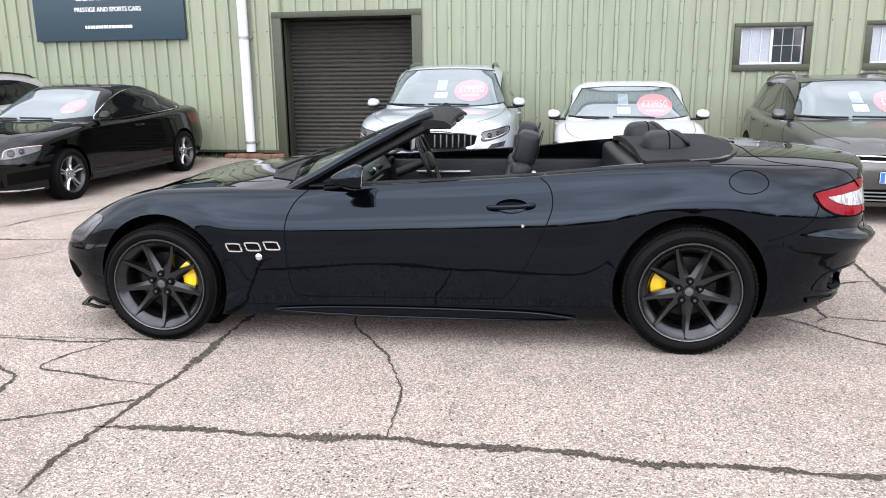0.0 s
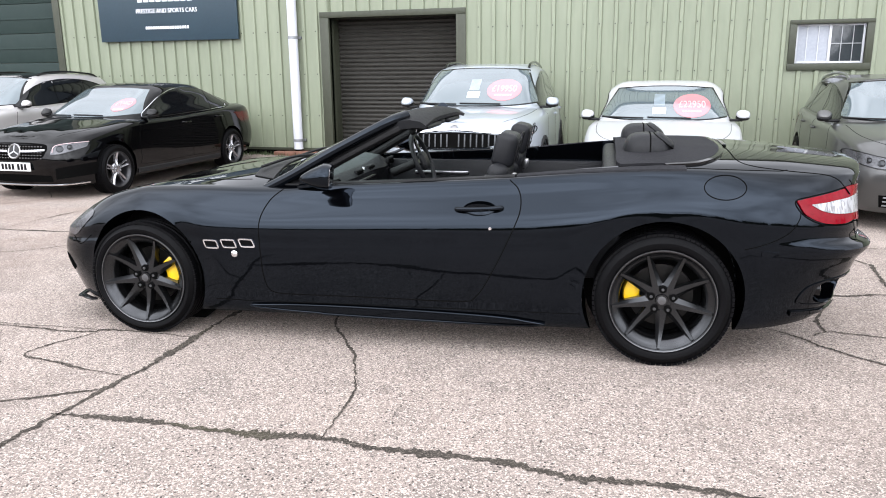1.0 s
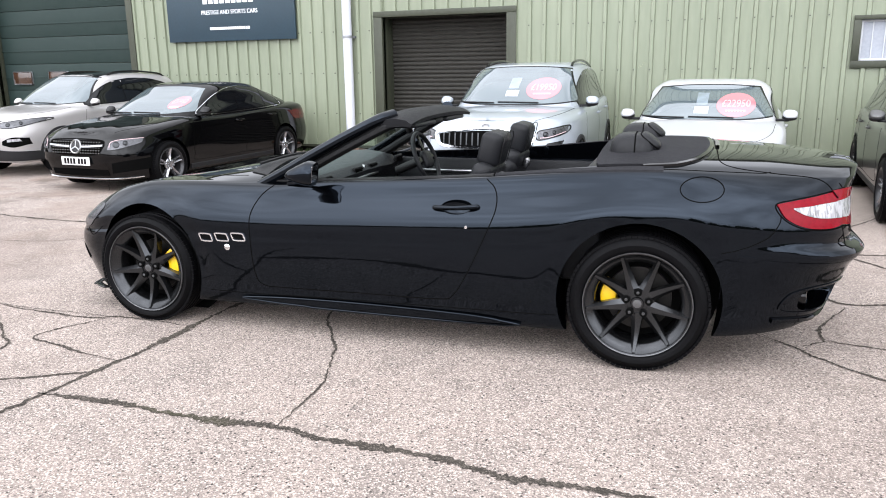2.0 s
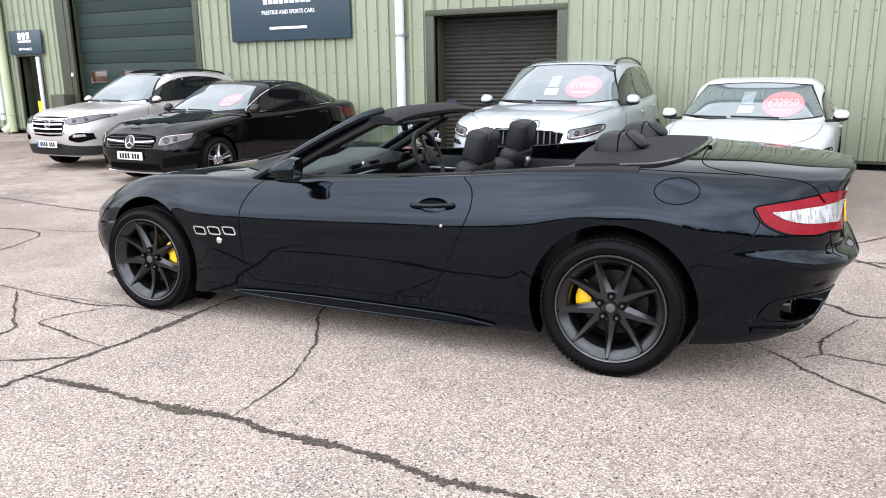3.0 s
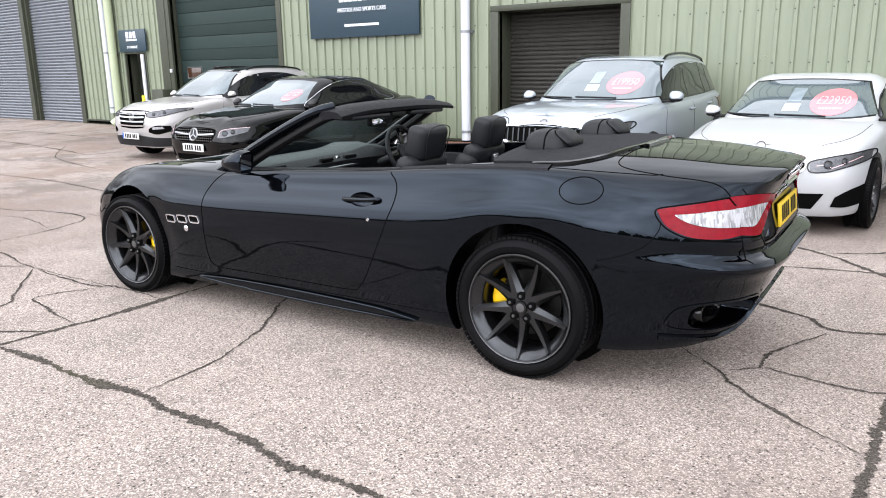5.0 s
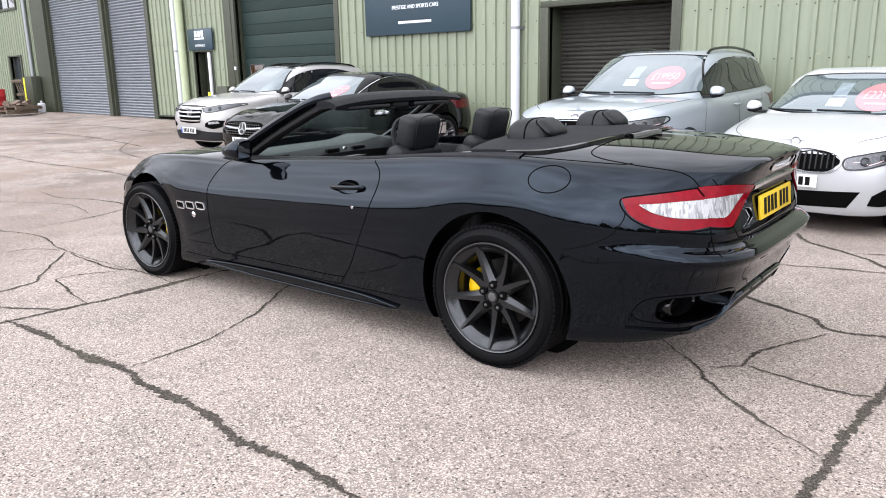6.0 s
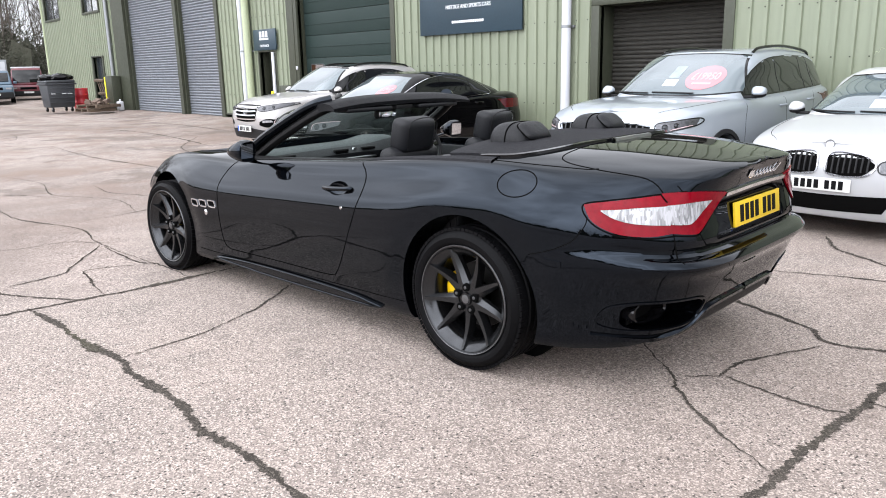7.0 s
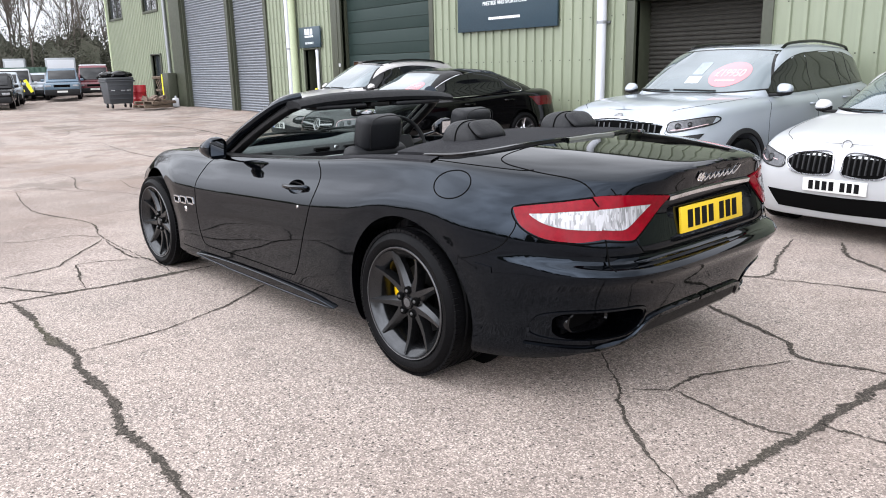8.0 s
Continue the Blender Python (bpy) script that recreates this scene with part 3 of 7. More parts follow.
def wheel(parent, x, y, z, radius, rim, wide, style, rim_mat, side, caliper=None, turn=0.0):
    """Tyre, rim, hub, disc and caliper; the outer face looks to +y, or to -y for side -1."""
    root = new("wheel")
    root.parent = parent
    root.matrix_local = pose(x, y, z, 0, 0, 0 if side > 0 else 180)
    h, shoulder = wide / 2, radius - 0.018
    prof = [(rim - 0.012, -h + 0.03), (rim + 0.01, -h + 0.004), ((rim + radius) / 2, -h - 0.008), (shoulder, -h + 0.01), (radius, -h + 0.035)]
    for k in range(4):
        c = -h + 0.05 + (wide - 0.1) * (k + 0.5) / 4
        prof += [(radius, c - 0.012), (radius - 0.007, c - 0.006), (radius - 0.007, c + 0.006), (radius, c + 0.012)]
    prof += [(radius, h - 0.035), (shoulder, h - 0.01), (shoulder - 0.008, h - 0.003), ((rim + radius) / 2, h + 0.008), (rim + 0.022, h + 0.006), (rim + 0.01, h - 0.002), (rim - 0.012, h - 0.03)]
    v, f = lathe(prof, 72)
    tyre = raw("tyre", v, f, "rubber", root, sharp=30)
    bm = bmesh.new()
    for i in range(80):
        a = 2 * math.pi * i / 80
        m = Matrix.Rotation(-a, 4, "Y")
        for e in (1, -1):
            box(bm, (radius - 0.012, e * (h - 0.024) - 0.017, -0.0116), (radius + 0.0012, e * (h - 0.024) + 0.012, 0.0116), 0, m)
    tagged(part("tread", bm, "rubber", tyre), kind="stuff")
    v, f = lathe([(rim - 0.012, h - 0.03), (rim + 0.006, h - 0.002), (rim - 0.001, h + 0.002), (rim - 0.010, h - 0.006), (rim - 0.028, h - 0.05), (rim - 0.05, -h + 0.05), (rim - 0.02, -h + 0.02)], 64)
    if style == "vee":
        v, f = lathe([(rim - 0.012, h - 0.03), (rim + 0.006, h - 0.002), (rim + 0.001, h + 0.003), (rim - 0.005, h + 0.001), (rim - 0.008, h - 0.006), (rim - 0.028, h - 0.018), (rim - 0.047, h - 0.034), (rim - 0.052, h - 0.045), (rim - 0.052, -h + 0.05), (rim - 0.02, -h + 0.02)], 72)
    rm = raw("rim", v, f, rim_mat if style == "vee" else "rim_black", root, sharp=40)
    bm = bmesh.new()
    face = h - 0.03
    if style == "vee":
        raw("rim_lip", *lathe([(rim + 0.0055, h + 0.0005), (rim + 0.0035, h + 0.0045), (rim + 0.0005, h + 0.0035)], 72), "cap_grey", rm)
        for i in range(9):
            a = 2 * math.pi * i / 9 + turn
            twist = 0.06 if i % 2 else -0.06
            spoke(bm, a + twist, a, 0.05, rim - 0.014, 0.037, 0.0125, face - 0.004, h - 0.006, 0.045, 0.3 if i % 2 else -0.3, 0.5)
    elif style == "five":
        for i in range(5):
            a = 2 * math.pi * i / 5 + turn
            for s in (-1, 1):
                spoke(bm, a + s * 0.16, a + s * 0.13, 0.05, rim - 0.008, 0.014, 0.013, face, h - 0.012, 0.03, s * 0.4)
    else:
        for i in range(10):
            a = 2 * math.pi * i / 10 + turn
            spoke(bm, a, a, 0.05, rim - 0.02, 0.02, 0.014, face, h - 0.014, 0.03)
    part("spokes", bm, rim_mat, rm, sharp=25)
    v, f = lathe([(0.001, face + 0.004), (0.03, face + 0.003), (0.034, face - 0.006), (0.07, face - 0.008), (0.085, face - 0.02), (0.085, face - 0.05)], 32)
    hub = raw("hub", v, f, rim_mat, rm)
    b = 0.62 if style == "vee" else 1.0
    v, f = lathe([(0.0001, 0.010), (0.009 * b, 0.010), (0.0125 * b, 0.007), (0.014 * b, -0.015)], 12)
    bolt, well = None, None
    for i in range(5):
        a = 2 * math.pi * i / 5 + turn + math.pi / 5
        if bolt is None:
            bolt = raw("wheel_bolt", v, f, "cap_grey" if style == "vee" else "grey_metal", hub)
        else:
            bolt = new("wheel_bolt", bolt.data)
            bolt.parent = hub
        bolt.location = (0.058 * math.cos(a), face + 0.002, 0.058 * math.sin(a))
        if style == "vee":
            if well is None:
                well = raw("bolt_well", *lathe([(0.008, 0.0045), (0.016, 0.0055), (0.0195, 0.004), (0.0205, -0.012)], 16), "dark_gap", hub)
            else:
                well = new("bolt_well", well.data)
                well.parent = hub
            well.location = bolt.location
    v, f = lathe([(0.022, face + 0.0055), (0.012, face + 0.007), (0.001, face + 0.007)], 16)
    raw("hub_cap", v, f, "cap_grey" if style == "vee" else "rim_bright", hub)
    v, f = lathe([(0.07, 0.005), (0.165, 0.005), (0.165, -0.02), (0.07, -0.02)], 40)
    raw("brake_disc", v, f, "disc", root)
    v, f = lathe([(0.06, -0.02), (rim - 0.055, -0.03), (rim - 0.05, -0.06)], 32)
    raw("brake_shield", v, f, "dark_gap", root)
    if caliper:
        a0, cm = caliper
        bm = bmesh.new()
        ring = []
        for i in range(11):
            a = a0 + (i - 5) * 0.085
            grow = 0.012 * math.cos((i - 5) * 0.28)
            ring.append([bm.verts.new((r * math.cos(a), yy, r * math.sin(a))) for r, yy in ((0.105, 0.012), (0.112, 0.04), (0.15, 0.047 + grow * 0.4), (0.178 + grow, 0.04), (0.186 + grow, 0.0), (0.186, -0.03), (0.105, -0.03))])
        for p, q in zip(ring, ring[1:]):
            for i in range(7):
                bm.faces.new((p[i], p[(i + 1) % 7], q[(i + 1) % 7], q[i]))
        bm.faces.new(ring[0])
        bm.faces.new(ring[-1][::-1])
        part("brake_caliper", bm, cm, root, "bright yellow brake caliper" if cm == "yellow" else "")
    return root


def plate_on(parent, centre, turn, back, ink_bars=7, band=False, wide=0.52):
    """A number plate with plain bars in place of the characters."""
    root = new("number_plate")
    root.parent = parent
    root.matrix_local = Matrix.Translation(centre) @ turn
    tagged(root, "yellow rear number plate with dark bars" if back == "plate_yellow" else "white front number plate with dark bars")
    boxed("plate_base", (-wide / 2, -0.008, -0.055), (wide / 2, 0.004, 0.055), back, root, bevel=0.002)
    x = -wide / 2 + (0.085 if band else 0.05)
    step = (wide - (0.12 if band else 0.09)) / 7.6
    for k in range(ink_bars):
        gap = 0.6 * step if k >= 4 else 0
        boxed("ink_bar", (x + k * step + gap, -0.0095, -0.038), (x + k * step + gap + step * 0.7, -0.0075, 0.038), "plate_ink", root)
    if band:
        boxed("blue_band", (-wide / 2 + 0.003, -0.0095, -0.052), (-wide / 2 + 0.045, -0.0075, 0.052), "plate_blue", root)
    return root


def mirror_shape(bm, m):
    """A rounded door-mirror housing about 0.2 m wide, 0.14 high and 0.12 deep."""
    got = bmesh.ops.create_uvsphere(bm, u_segments=20, v_segments=12, radius=1.0)["verts"]
    for v in got:
        x, y, z = v.co
        y, z = math.copysign(abs(y) ** 0.8, y), math.copysign(abs(z) ** 0.8, z)
        v.co = Vector((max(x, -0.35) * 0.115, y * 0.115 * (1 - 0.15 * x), z * 0.078 * (1 - 0.1 * y) * (1 - 0.5 * max(x, 0)) - 0.026 * max(x, 0)))
    bmesh.ops.transform(bm, matrix=m, verts=got)
    return got


# ---- ground ----
WALL = 12.98


def dip(y):
    """Fall of the yard towards the drain in front of the wall."""
    rise = lambda a, b: max(0.0, min(1.0, (y - a) / (b - a))) ** 2 * (3 - 2 * max(0.0, min(1.0, (y - a) / (b - a))))
    return -0.07 * rise(6.5, 8.8) * (1 - rise(11.7, 12.9))


def ribbon(points, wide, seed, rag=0.5, z=0.004):
    """A ragged strip along the points, with its own uneven edges."""
    rnd = random.Random(seed)
    pts = [Vector((*p, 0)) for p in points]
    length = sum((b - a).length for a, b in zip(pts, pts[1:]))
    n = max(6, int(length / 0.014))
    path = [Vector(p) for p in spline([tuple(p) for p in pts], n)]
    verts, faces, drift = [], [], 0.0
    for i, p in enumerate(path):
        t = path[min(i + 1, n - 1)] - path[max(i - 1, 0)]
        s = Vector((-t.y, t.x, 0)).normalized()
        drift = drift * 0.86 + rnd.uniform(-1, 1) * 0.005
        end = min(1.0, 0.35 + 3.0 * min(i, n - 1 - i) / n)
        swell = 0.8 + 1.6 * max(0, noise.noise(Vector((p.x * 2.7, p.y * 2.7, seed)))) + 0.5 * noise.noise(Vector((p.x * 11, p.y * 11, seed)))
        for k in (1, -1):
            w = wide * end * max(0.25, swell) * (0.5 + rag * rnd.uniform(-0.6, 0.7))
            q = p + s * (drift + k * w)
            verts.append((q.x, q.y, z + dip(q.y)))
    for i in range(n - 1):
        faces.append((2 * i, 2 * i + 1, 2 * i + 3, 2 * i + 2))
    return verts, faces


def yard():
    verts, faces = [], []
    steps = [-400, -150, -80, -50, -30, -20, -14, -9, -6, -4, -2, 0, 2, 4, 6, 9, 14, 20, 40, 80, 150, 400]
    across = sorted({*steps, *[6 + 0.25 * i for i in range(30)]})
    k = len(steps)
    for y in across:
        for x in steps:
            verts.append((x, y, dip(y)))
    for i in range(len(across) - 1):
        for j in range(k - 1):
            a = i * k + j
            faces.append((a, a + 1, a + k + 1, a + k))
    ground = raw("ground", verts, faces, "concrete", smooth=False)
    tagged(ground, "worn pinkish concrete yard with dark cracks and joints", "ground", kind="structure")
    cracks = [
        ([(-2.06, 2.2), (-2.1, 2.56), (-2.08, 3.19), (-2.07, 3.52), (-2.1, 4.1), (-2.05, 5.2)], 0.022),
        ([(-2.13, 2.74), (-1.64, 2.79), (-1.13, 2.8), (-0.82, 2.85), (-0.55, 2.83), (-0.07, 2.85), (0.24, 2.81), (0.56, 2.84), (1.1, 2.85), (2.4, 2.88)], 0.03),
        ([(-0.83, 2.85), (-0.88, 3.28), (-1.04, 3.69), (-1.23, 4.01), (-1.41, 4.29), (-1.5, 5.0)], 0.011),
        ([(-3.6, 3.7), (-3.0, 3.68), (-2.77, 3.72), (-2.63, 3.79), (-2.1, 3.8)], 0.014),
        ([(-2.7, 3.73), (-2.81, 3.53), (-2.84, 3.31), (-2.54, 3.25), (-2.08, 3.19)], 0.012),
        ([(-2.8, 2.62), (-2.59, 2.72), (-2.31, 2.88), (-2.11, 3.02)], 0.016),
        ([(-2.78, 2.77), (-2.84, 3.02), (-2.9, 3.19), (-3.1, 3.3), (-3.66, 3.68)], 0.014),
        ([(-5.9, 6.0), (-5.84, 7.36), (-5.73, 8.25), (-5.7, 10)], 0.02),
        ([(-5.4, 2.6), (-4.17, 2.96), (-4.02, 3.5), (-3.78, 3.71)], 0.012),
        ([(-7.4, 3.6), (-7.12, 3.54), (-5.66, 3.48), (-4.55, 3.79), (-3.78, 3.71), (-2.64, 3.76)], 0.016),
        ([(-9.81, 4.14), (-8.24, 4.41), (-7.04, 4.22), (-6.03, 4.64), (-5.0, 4.5)], 0.014),
        ([(-7.12, 3.54), (-7.48, 3.78), (-6.73, 4.22)], 0.014),
        ([(0.95, 4.94), (1.3, 4.67), (1.38, 4.55), (1.65, 4.35), (1.98, 4.16)], 0.012),
        ([(1.33, 4.71), (1.44, 4.84), (1.43, 5.07), (1.61, 5.54)], 0.012),
        ([(1.44, 4.84), (1.77, 4.8), (2.0, 4.83)], 0.012),
        ([(2.06, 6.6), (2.01, 5.61), (2.02, 4.95), (2.01, 4.5), (2.03, 4.0), (2.05, 3.4), (2.06, 2.9)], 0.034),
        ([(0.6, 6.05), (0.84, 6.0), (1.42, 5.79), (1.63, 5.62), (1.99, 5.74)], 0.024),
        ([(0.19, 8.2), (0.45, 7.5), (0.7, 6.99), (0.68, 6.75), (0.3, 6.5)], 0.02),
        ([(0.68, 6.75), (1.4, 7.07), (2.4, 7.3)], 0.013),
        ([(0.5, 8.4), (0.8, 7.9), (1.16, 7.66), (1.74, 7.02), (2.06, 6.6)], 0.028),
        ([(2.03, 5.0), (2.25, 5.05), (3.0, 5.2)], 0.013),
        ([(2.0, 5.74), (2.6, 5.6), (3.6, 5.7)], 0.016),
        ([(-14, 6.1), (-11, 6.0), (-8.5, 6.2), (-6, 6.05), (-4.5, 6.2)], 0.03),
        ([(-14.5, 9.5), (-12.2, 8.1), (-10.6, 7.6), (-9, 7.3)], 0.03),
        ([(-20, 8.6), (-17, 9.1), (-14, 8.9), (-12, 8.6)], 0.06),
        ([(-24, 10.6), (-19, 10.9), (-15, 10.7)], 0.07),
        ([(-13, 3.4), (-10.8, 3.7), (-9.8, 4.14)], 0.02),
        ([(3.4, 2.0), (3.3, 2.9), (2.4, 2.88)], 0.02),
        ([(2.4, 9.6), (1.9, 8.6), (1.5, 7.9), (1.16, 7.66)], 0.016),
    ]
    rnd = random.Random(21)
    for k in range(26):
        x, y, a = rnd.uniform(-34, -4.5), rnd.uniform(-2, 11.5), rnd.gauss(0.15, 0.5)
        pts = [(x, y)]
        for _ in range(rnd.randint(2, 5)):
            a += rnd.choice((-0.7, -0.3, 0.1, 0.4, 0.8))
            x, y = x + rnd.uniform(0.3, 0.9) * math.cos(a), min(y + rnd.uniform(0.3, 0.9) * math.sin(a), 12.2)
            pts.append((x, y))
        cracks.append((pts, rnd.uniform(0.008, 0.022)))
    for i, (pts, wide) in enumerate(cracks):
        v, f = ribbon(pts, wide * (1.25 if pts[0][0] > -5 else 0.7), i)
        raw("crack", v, f, "crack", ground, smooth=False)
    return ground


yard()


# ---- building ----
RIB, RIB_AT = 0.2481, 0.1012


def cladding(parent, x0, x1, z0, z1):
    """Profiled steel sheet between two heights: flat pans and raised ribs, with its back."""
    verts, faces, xs = [], [], []
    for k in range(math.floor(x0 / RIB) - 1, math.ceil(x1 / RIB) + 1):
        c = k * RIB + RIB_AT
        for dx, d in ((-0.038, 0), (-0.026, 0.036), (0.026, 0.036), (0.038, 0)):
            xs.append((c + dx, d))
    pts = [(x, d) for x, d in xs if x0 < x < x1]
    pts = [(x0, 0.0)] + pts + [(x1, 0.0)]
    for x, d in pts:
        verts += [(x, WALL - d, z0), (x, WALL - d, z1), (x, WALL + 0.08, z1), (x, WALL + 0.08, z0)]
    for i in range(len(pts) - 1):
        a, b = 4 * i, 4 * i + 4
        for j in range(4):
            faces.append((a + j, b + j, b + (j + 1) % 4, a + (j + 1) % 4))
    faces += [(0, 1, 2, 3), tuple(4 * len(pts) - 4 + j for j in (3, 2, 1, 0))]
    return raw("cladding_panel", verts, faces, "cladding", parent, sharp=20)


def roller_sheet(parent, x0, x1, z0, z1, y, pitch, deep, material, name="door_curtain", label=""):
    """Interlocked curved laths."""
    verts, faces, rows = [], [], []
    n = int((z1 - z0) / pitch)
    for k in range(n + 1):
        z = z0 + k * pitch
        for t, d in ((0.0, 0.0), (0.12, -deep * 0.7), (0.45, -deep), (0.75, -deep * 0.55), (0.95, 0.0)):
            rows.append((min(z + t * pitch, z1), y + d))
    for z, yy in rows:
        verts += [(x0, yy, z), (x1, yy, z)]
    for i in range(len(rows) - 1):
        faces.append((2 * i, 2 * i + 1, 2 * i + 3, 2 * i + 2))
    return raw(name, verts, faces, material, parent, label, sharp=25)


def surround(parent, x0, x1, z1, wide, deep=0.06, z0=0.0, reveal=0.35, material="olive", sill=False):
    """Flashing round an opening, and the reveal behind it."""
    y0 = WALL - deep
    for a, b in ((x0 - wide, x0), (x1, x1 + wide)):
        boxed("jamb", (a, y0, z0), (b, WALL + reveal, z1), material, parent, bevel=0.006)
    boxed("lintel", (x0 - wide, y0 - 0.004, z1), (x1 + wide, WALL + reveal, z1 + wide * 0.6), material, parent, bevel=0.006)
    if sill:
        boxed("sill", (x0 - wide, y0 - 0.004, z0 - wide), (x1 + wide, WALL + 0.1, z0), material, parent, bevel=0.006)


def building():
    wall = new("wall_north")
    tagged(wall, "pale green ribbed steel wall of a warehouse", "wall", kind="structure")
    top, low_top, step = 5.25, 4.45, -19.95
    # openings: x from, x to, head height, base height
    openings = [(-38.2, -36.0, 5.0, 3.98), (-32.6, -30.7, 5.0, 4.0), (-32.1, -30.9, 2.12, 0), (-27.75, -20.15, 4.9, 0), (-17.5, -16.55, 1.95, 0), (-15.3, -11.25, 4.3, 0), (-5.35, -3.02, 2.42, 0), (2.26, 3.2, 2.12, 1.55), (4.15, 5.1, 2.12, 1.55)]
    base = 0.1
    edges = sorted({-38.75, step, 14.0, *[o[0] for o in openings], *[o[1] for o in openings]})
    for a, b in zip(edges, edges[1:]):
        holes = sorted([(o[3], o[2]) for o in openings if o[0] <= a + 1e-6 and o[1] >= b - 1e-6])
        z = base
        for lo, hi in holes:
            if lo > z:
                cladding(wall, a, b, z, lo)
            z = hi
        cladding(wall, a, b, z, top if b <= step else low_top)
    for a, b in ((-38.75, -27.75), (-20.15, -17.5), (-16.55, -15.3), (-11.25, -5.35), (-3.02, 14.0)):
        boxed("plinth", (a, WALL + 0.01, 0), (b, WALL + 0.08, base), "dark_gap", wall)
        boxed("drip_flashing", (a, WALL - 0.045, base - 0.01), (b, WALL + 0.01, base + 0.035), "olive", wall)
    boxed("gutter", (-38.8, WALL - 0.15, top), (step, WALL + 0.1, top + 0.16), "olive", wall, bevel=0.01)
    boxed("gutter", (step + 0.004, WALL - 0.15, low_top), (14.1, WALL + 0.1, low_top + 0.16), "olive", wall, bevel=0.01)
    boxed("step_wall", (step - 0.06, WALL + 0.09, 0), (step, WALL + 16, top), "cladding", wall)
    bm = bmesh.new()
    for z in (0.72, 1.46, 2.2, 2.94):
        for k in range(-81, 24):
            x = k * RIB + RIB_AT - 0.010
            if any(o[0] - 0.2 < x < o[1] + 0.2 and o[3] - 0.2 < z < o[2] + 0.2 for o in openings):
                continue
            box(bm, (x - 0.009, WALL - 0.046, z - 0.009), (x + 0.009, WALL - 0.0355, z + 0.009))
    tagged(part("screw_heads", bm, "olive", wall, smooth=False), kind="stuff")

    shed = new("wall_west")
    tagged(shed, "pale green ribbed steel gable wall", "wall", kind="structure")
    boxed("gable", (-38.83, WALL + 0.09, 0), (-38.76, WALL + 16, top), "cladding", shed)
    boxed("corner_trim", (-38.85, WALL - 0.06, 0.0), (-38.70, WALL + 0.085, top), "green_plastic", shed)
    roof = boxed("roof", (-38.9, WALL + 0.1, top + 0.17), (step, WALL + 16, top + 0.3), "grey_metal")
    lower = boxed("roof", (step + 0.01, WALL + 0.1, low_top + 0.17), (14.1, WALL + 16, low_top + 0.3), "grey_metal")
    tagged(lower, "grey sheet roof of the warehouse's lower part", "roof", kind="structure")
    tagged(roof, "grey sheet roof of the warehouse", "roof", kind="structure")

    # brown roller shutter
    d = new("door_1")
    tagged(d, "closed dark brown roller shutter in an olive frame", "door", kind="structure")
    surround(d, -5.35, -3.02, 2.42, 0.17, reveal=0.45)
    roller_sheet(d, -5.35, -3.02, 0.0, 2.43, WALL + 0.40, 0.0752, 0.034, "roller")
    # large green sectional door
    d = new("door_2")
    tagged(d, "closed dark green sectional door with horizontal panels", "door", kind="structure")
    surround(d, -15.3, -11.25, 4.3, 0.16, reveal=0.3)
    boxed("jamb_cover", (-15.80, WALL - 0.070, 0.0), (-15.462, WALL - 0.046, 4.42), "olive", d, bevel=0.006)
    boxed("switch_box", (-15.42, WALL - 0.10, 1.44), (-15.34, WALL - 0.064, 1.53), "window_white", d, "small white switch box", 0.008)
    z = 0.0
    while z < 4.25:
        boxed("door_panel", (-15.3, WALL + 0.18, z), (-11.25, WALL + 0.23, min(z + 0.575, 4.3)), "big_door", d, bevel=0.012)
        boxed("panel_rib", (-15.3, WALL + 0.168, z + 0.27), (-11.25, WALL + 0.182, z + 0.30), "big_door", d, bevel=0.004)
        z += 0.58
    for a in (-15.02, -13.90):
        lite = boxed("door_light", (a, WALL + 0.160, 1.28), (a + 0.60, WALL + 0.176, 1.58), "grey_metal", d, "small window in a grey frame", 0.03, None, 3)
        boxed("pane", (a + 0.018, WALL + 0.154, 1.298), (a + 0.582, WALL + 0.162, 1.562), "amber_pane", lite, "brownish pane", 0.02)
    # two tall grey shutters
    for n, (a, b) in enumerate(((-27.7, -23.25), (-22.9, -20.2))):
        d = new(f"door_{n + 3}")
        tagged(d, "tall closed grey galvanised roller shutter", "door", kind="structure")
        roller_sheet(d, a, b, 0.0, 4.9, WALL + 0.12, 0.09, 0.042, "grey_roller")
        boxed("guide_rail", (a - 0.04, WALL - 0.02, 0), (a + 0.05, WALL + 0.16, 4.9), "olive", d)
        boxed("guide_rail", (b - 0.05, WALL - 0.02, 0), (b + 0.04, WALL + 0.16, 4.9), "olive", d)
    trim = new("trim")
    tagged(trim, "dark olive steel frame round the tall shutters", "trim", kind="structure")
    boxed("post", (-29.0, WALL - 0.12, 0), (-27.76, WALL + 0.1, 5.2), "olive", trim)
    boxed("post", (-23.2, WALL - 0.1, 0), (-22.95, WALL + 0.15, 4.9), "olive", trim)
    boxed("post", (-20.14, WALL - 0.06, 0), (-19.95, WALL + 0.1, 5.2), "olive", trim)
    boxed("head", (-27.75, WALL - 0.06, 4.9), (-20.15, WALL + 0.1, 5.2), "olive", trim)
    # entrance door, standing open
    d = new("door_5")
    tagged(d, "dark entrance doorway with a pale door leaf standing ajar", "door", kind="structure")
    surround(d, -17.5, -16.55, 1.95, 0.05, reveal=0.3)
    # near-black sheet added for the shade inside the doorway
    boxed("lobby_shade_sheet", (-17.5, WALL + 1.2, 0), (-16.0, WALL + 1.3, 2.0), "dark_gap", d)
    boxed("door_leaf", (-16.68, WALL - 0.12, 0.02), (-16.57, WALL - 0.07, 1.93), "window_white", d, "white door leaf edge", 0.01)
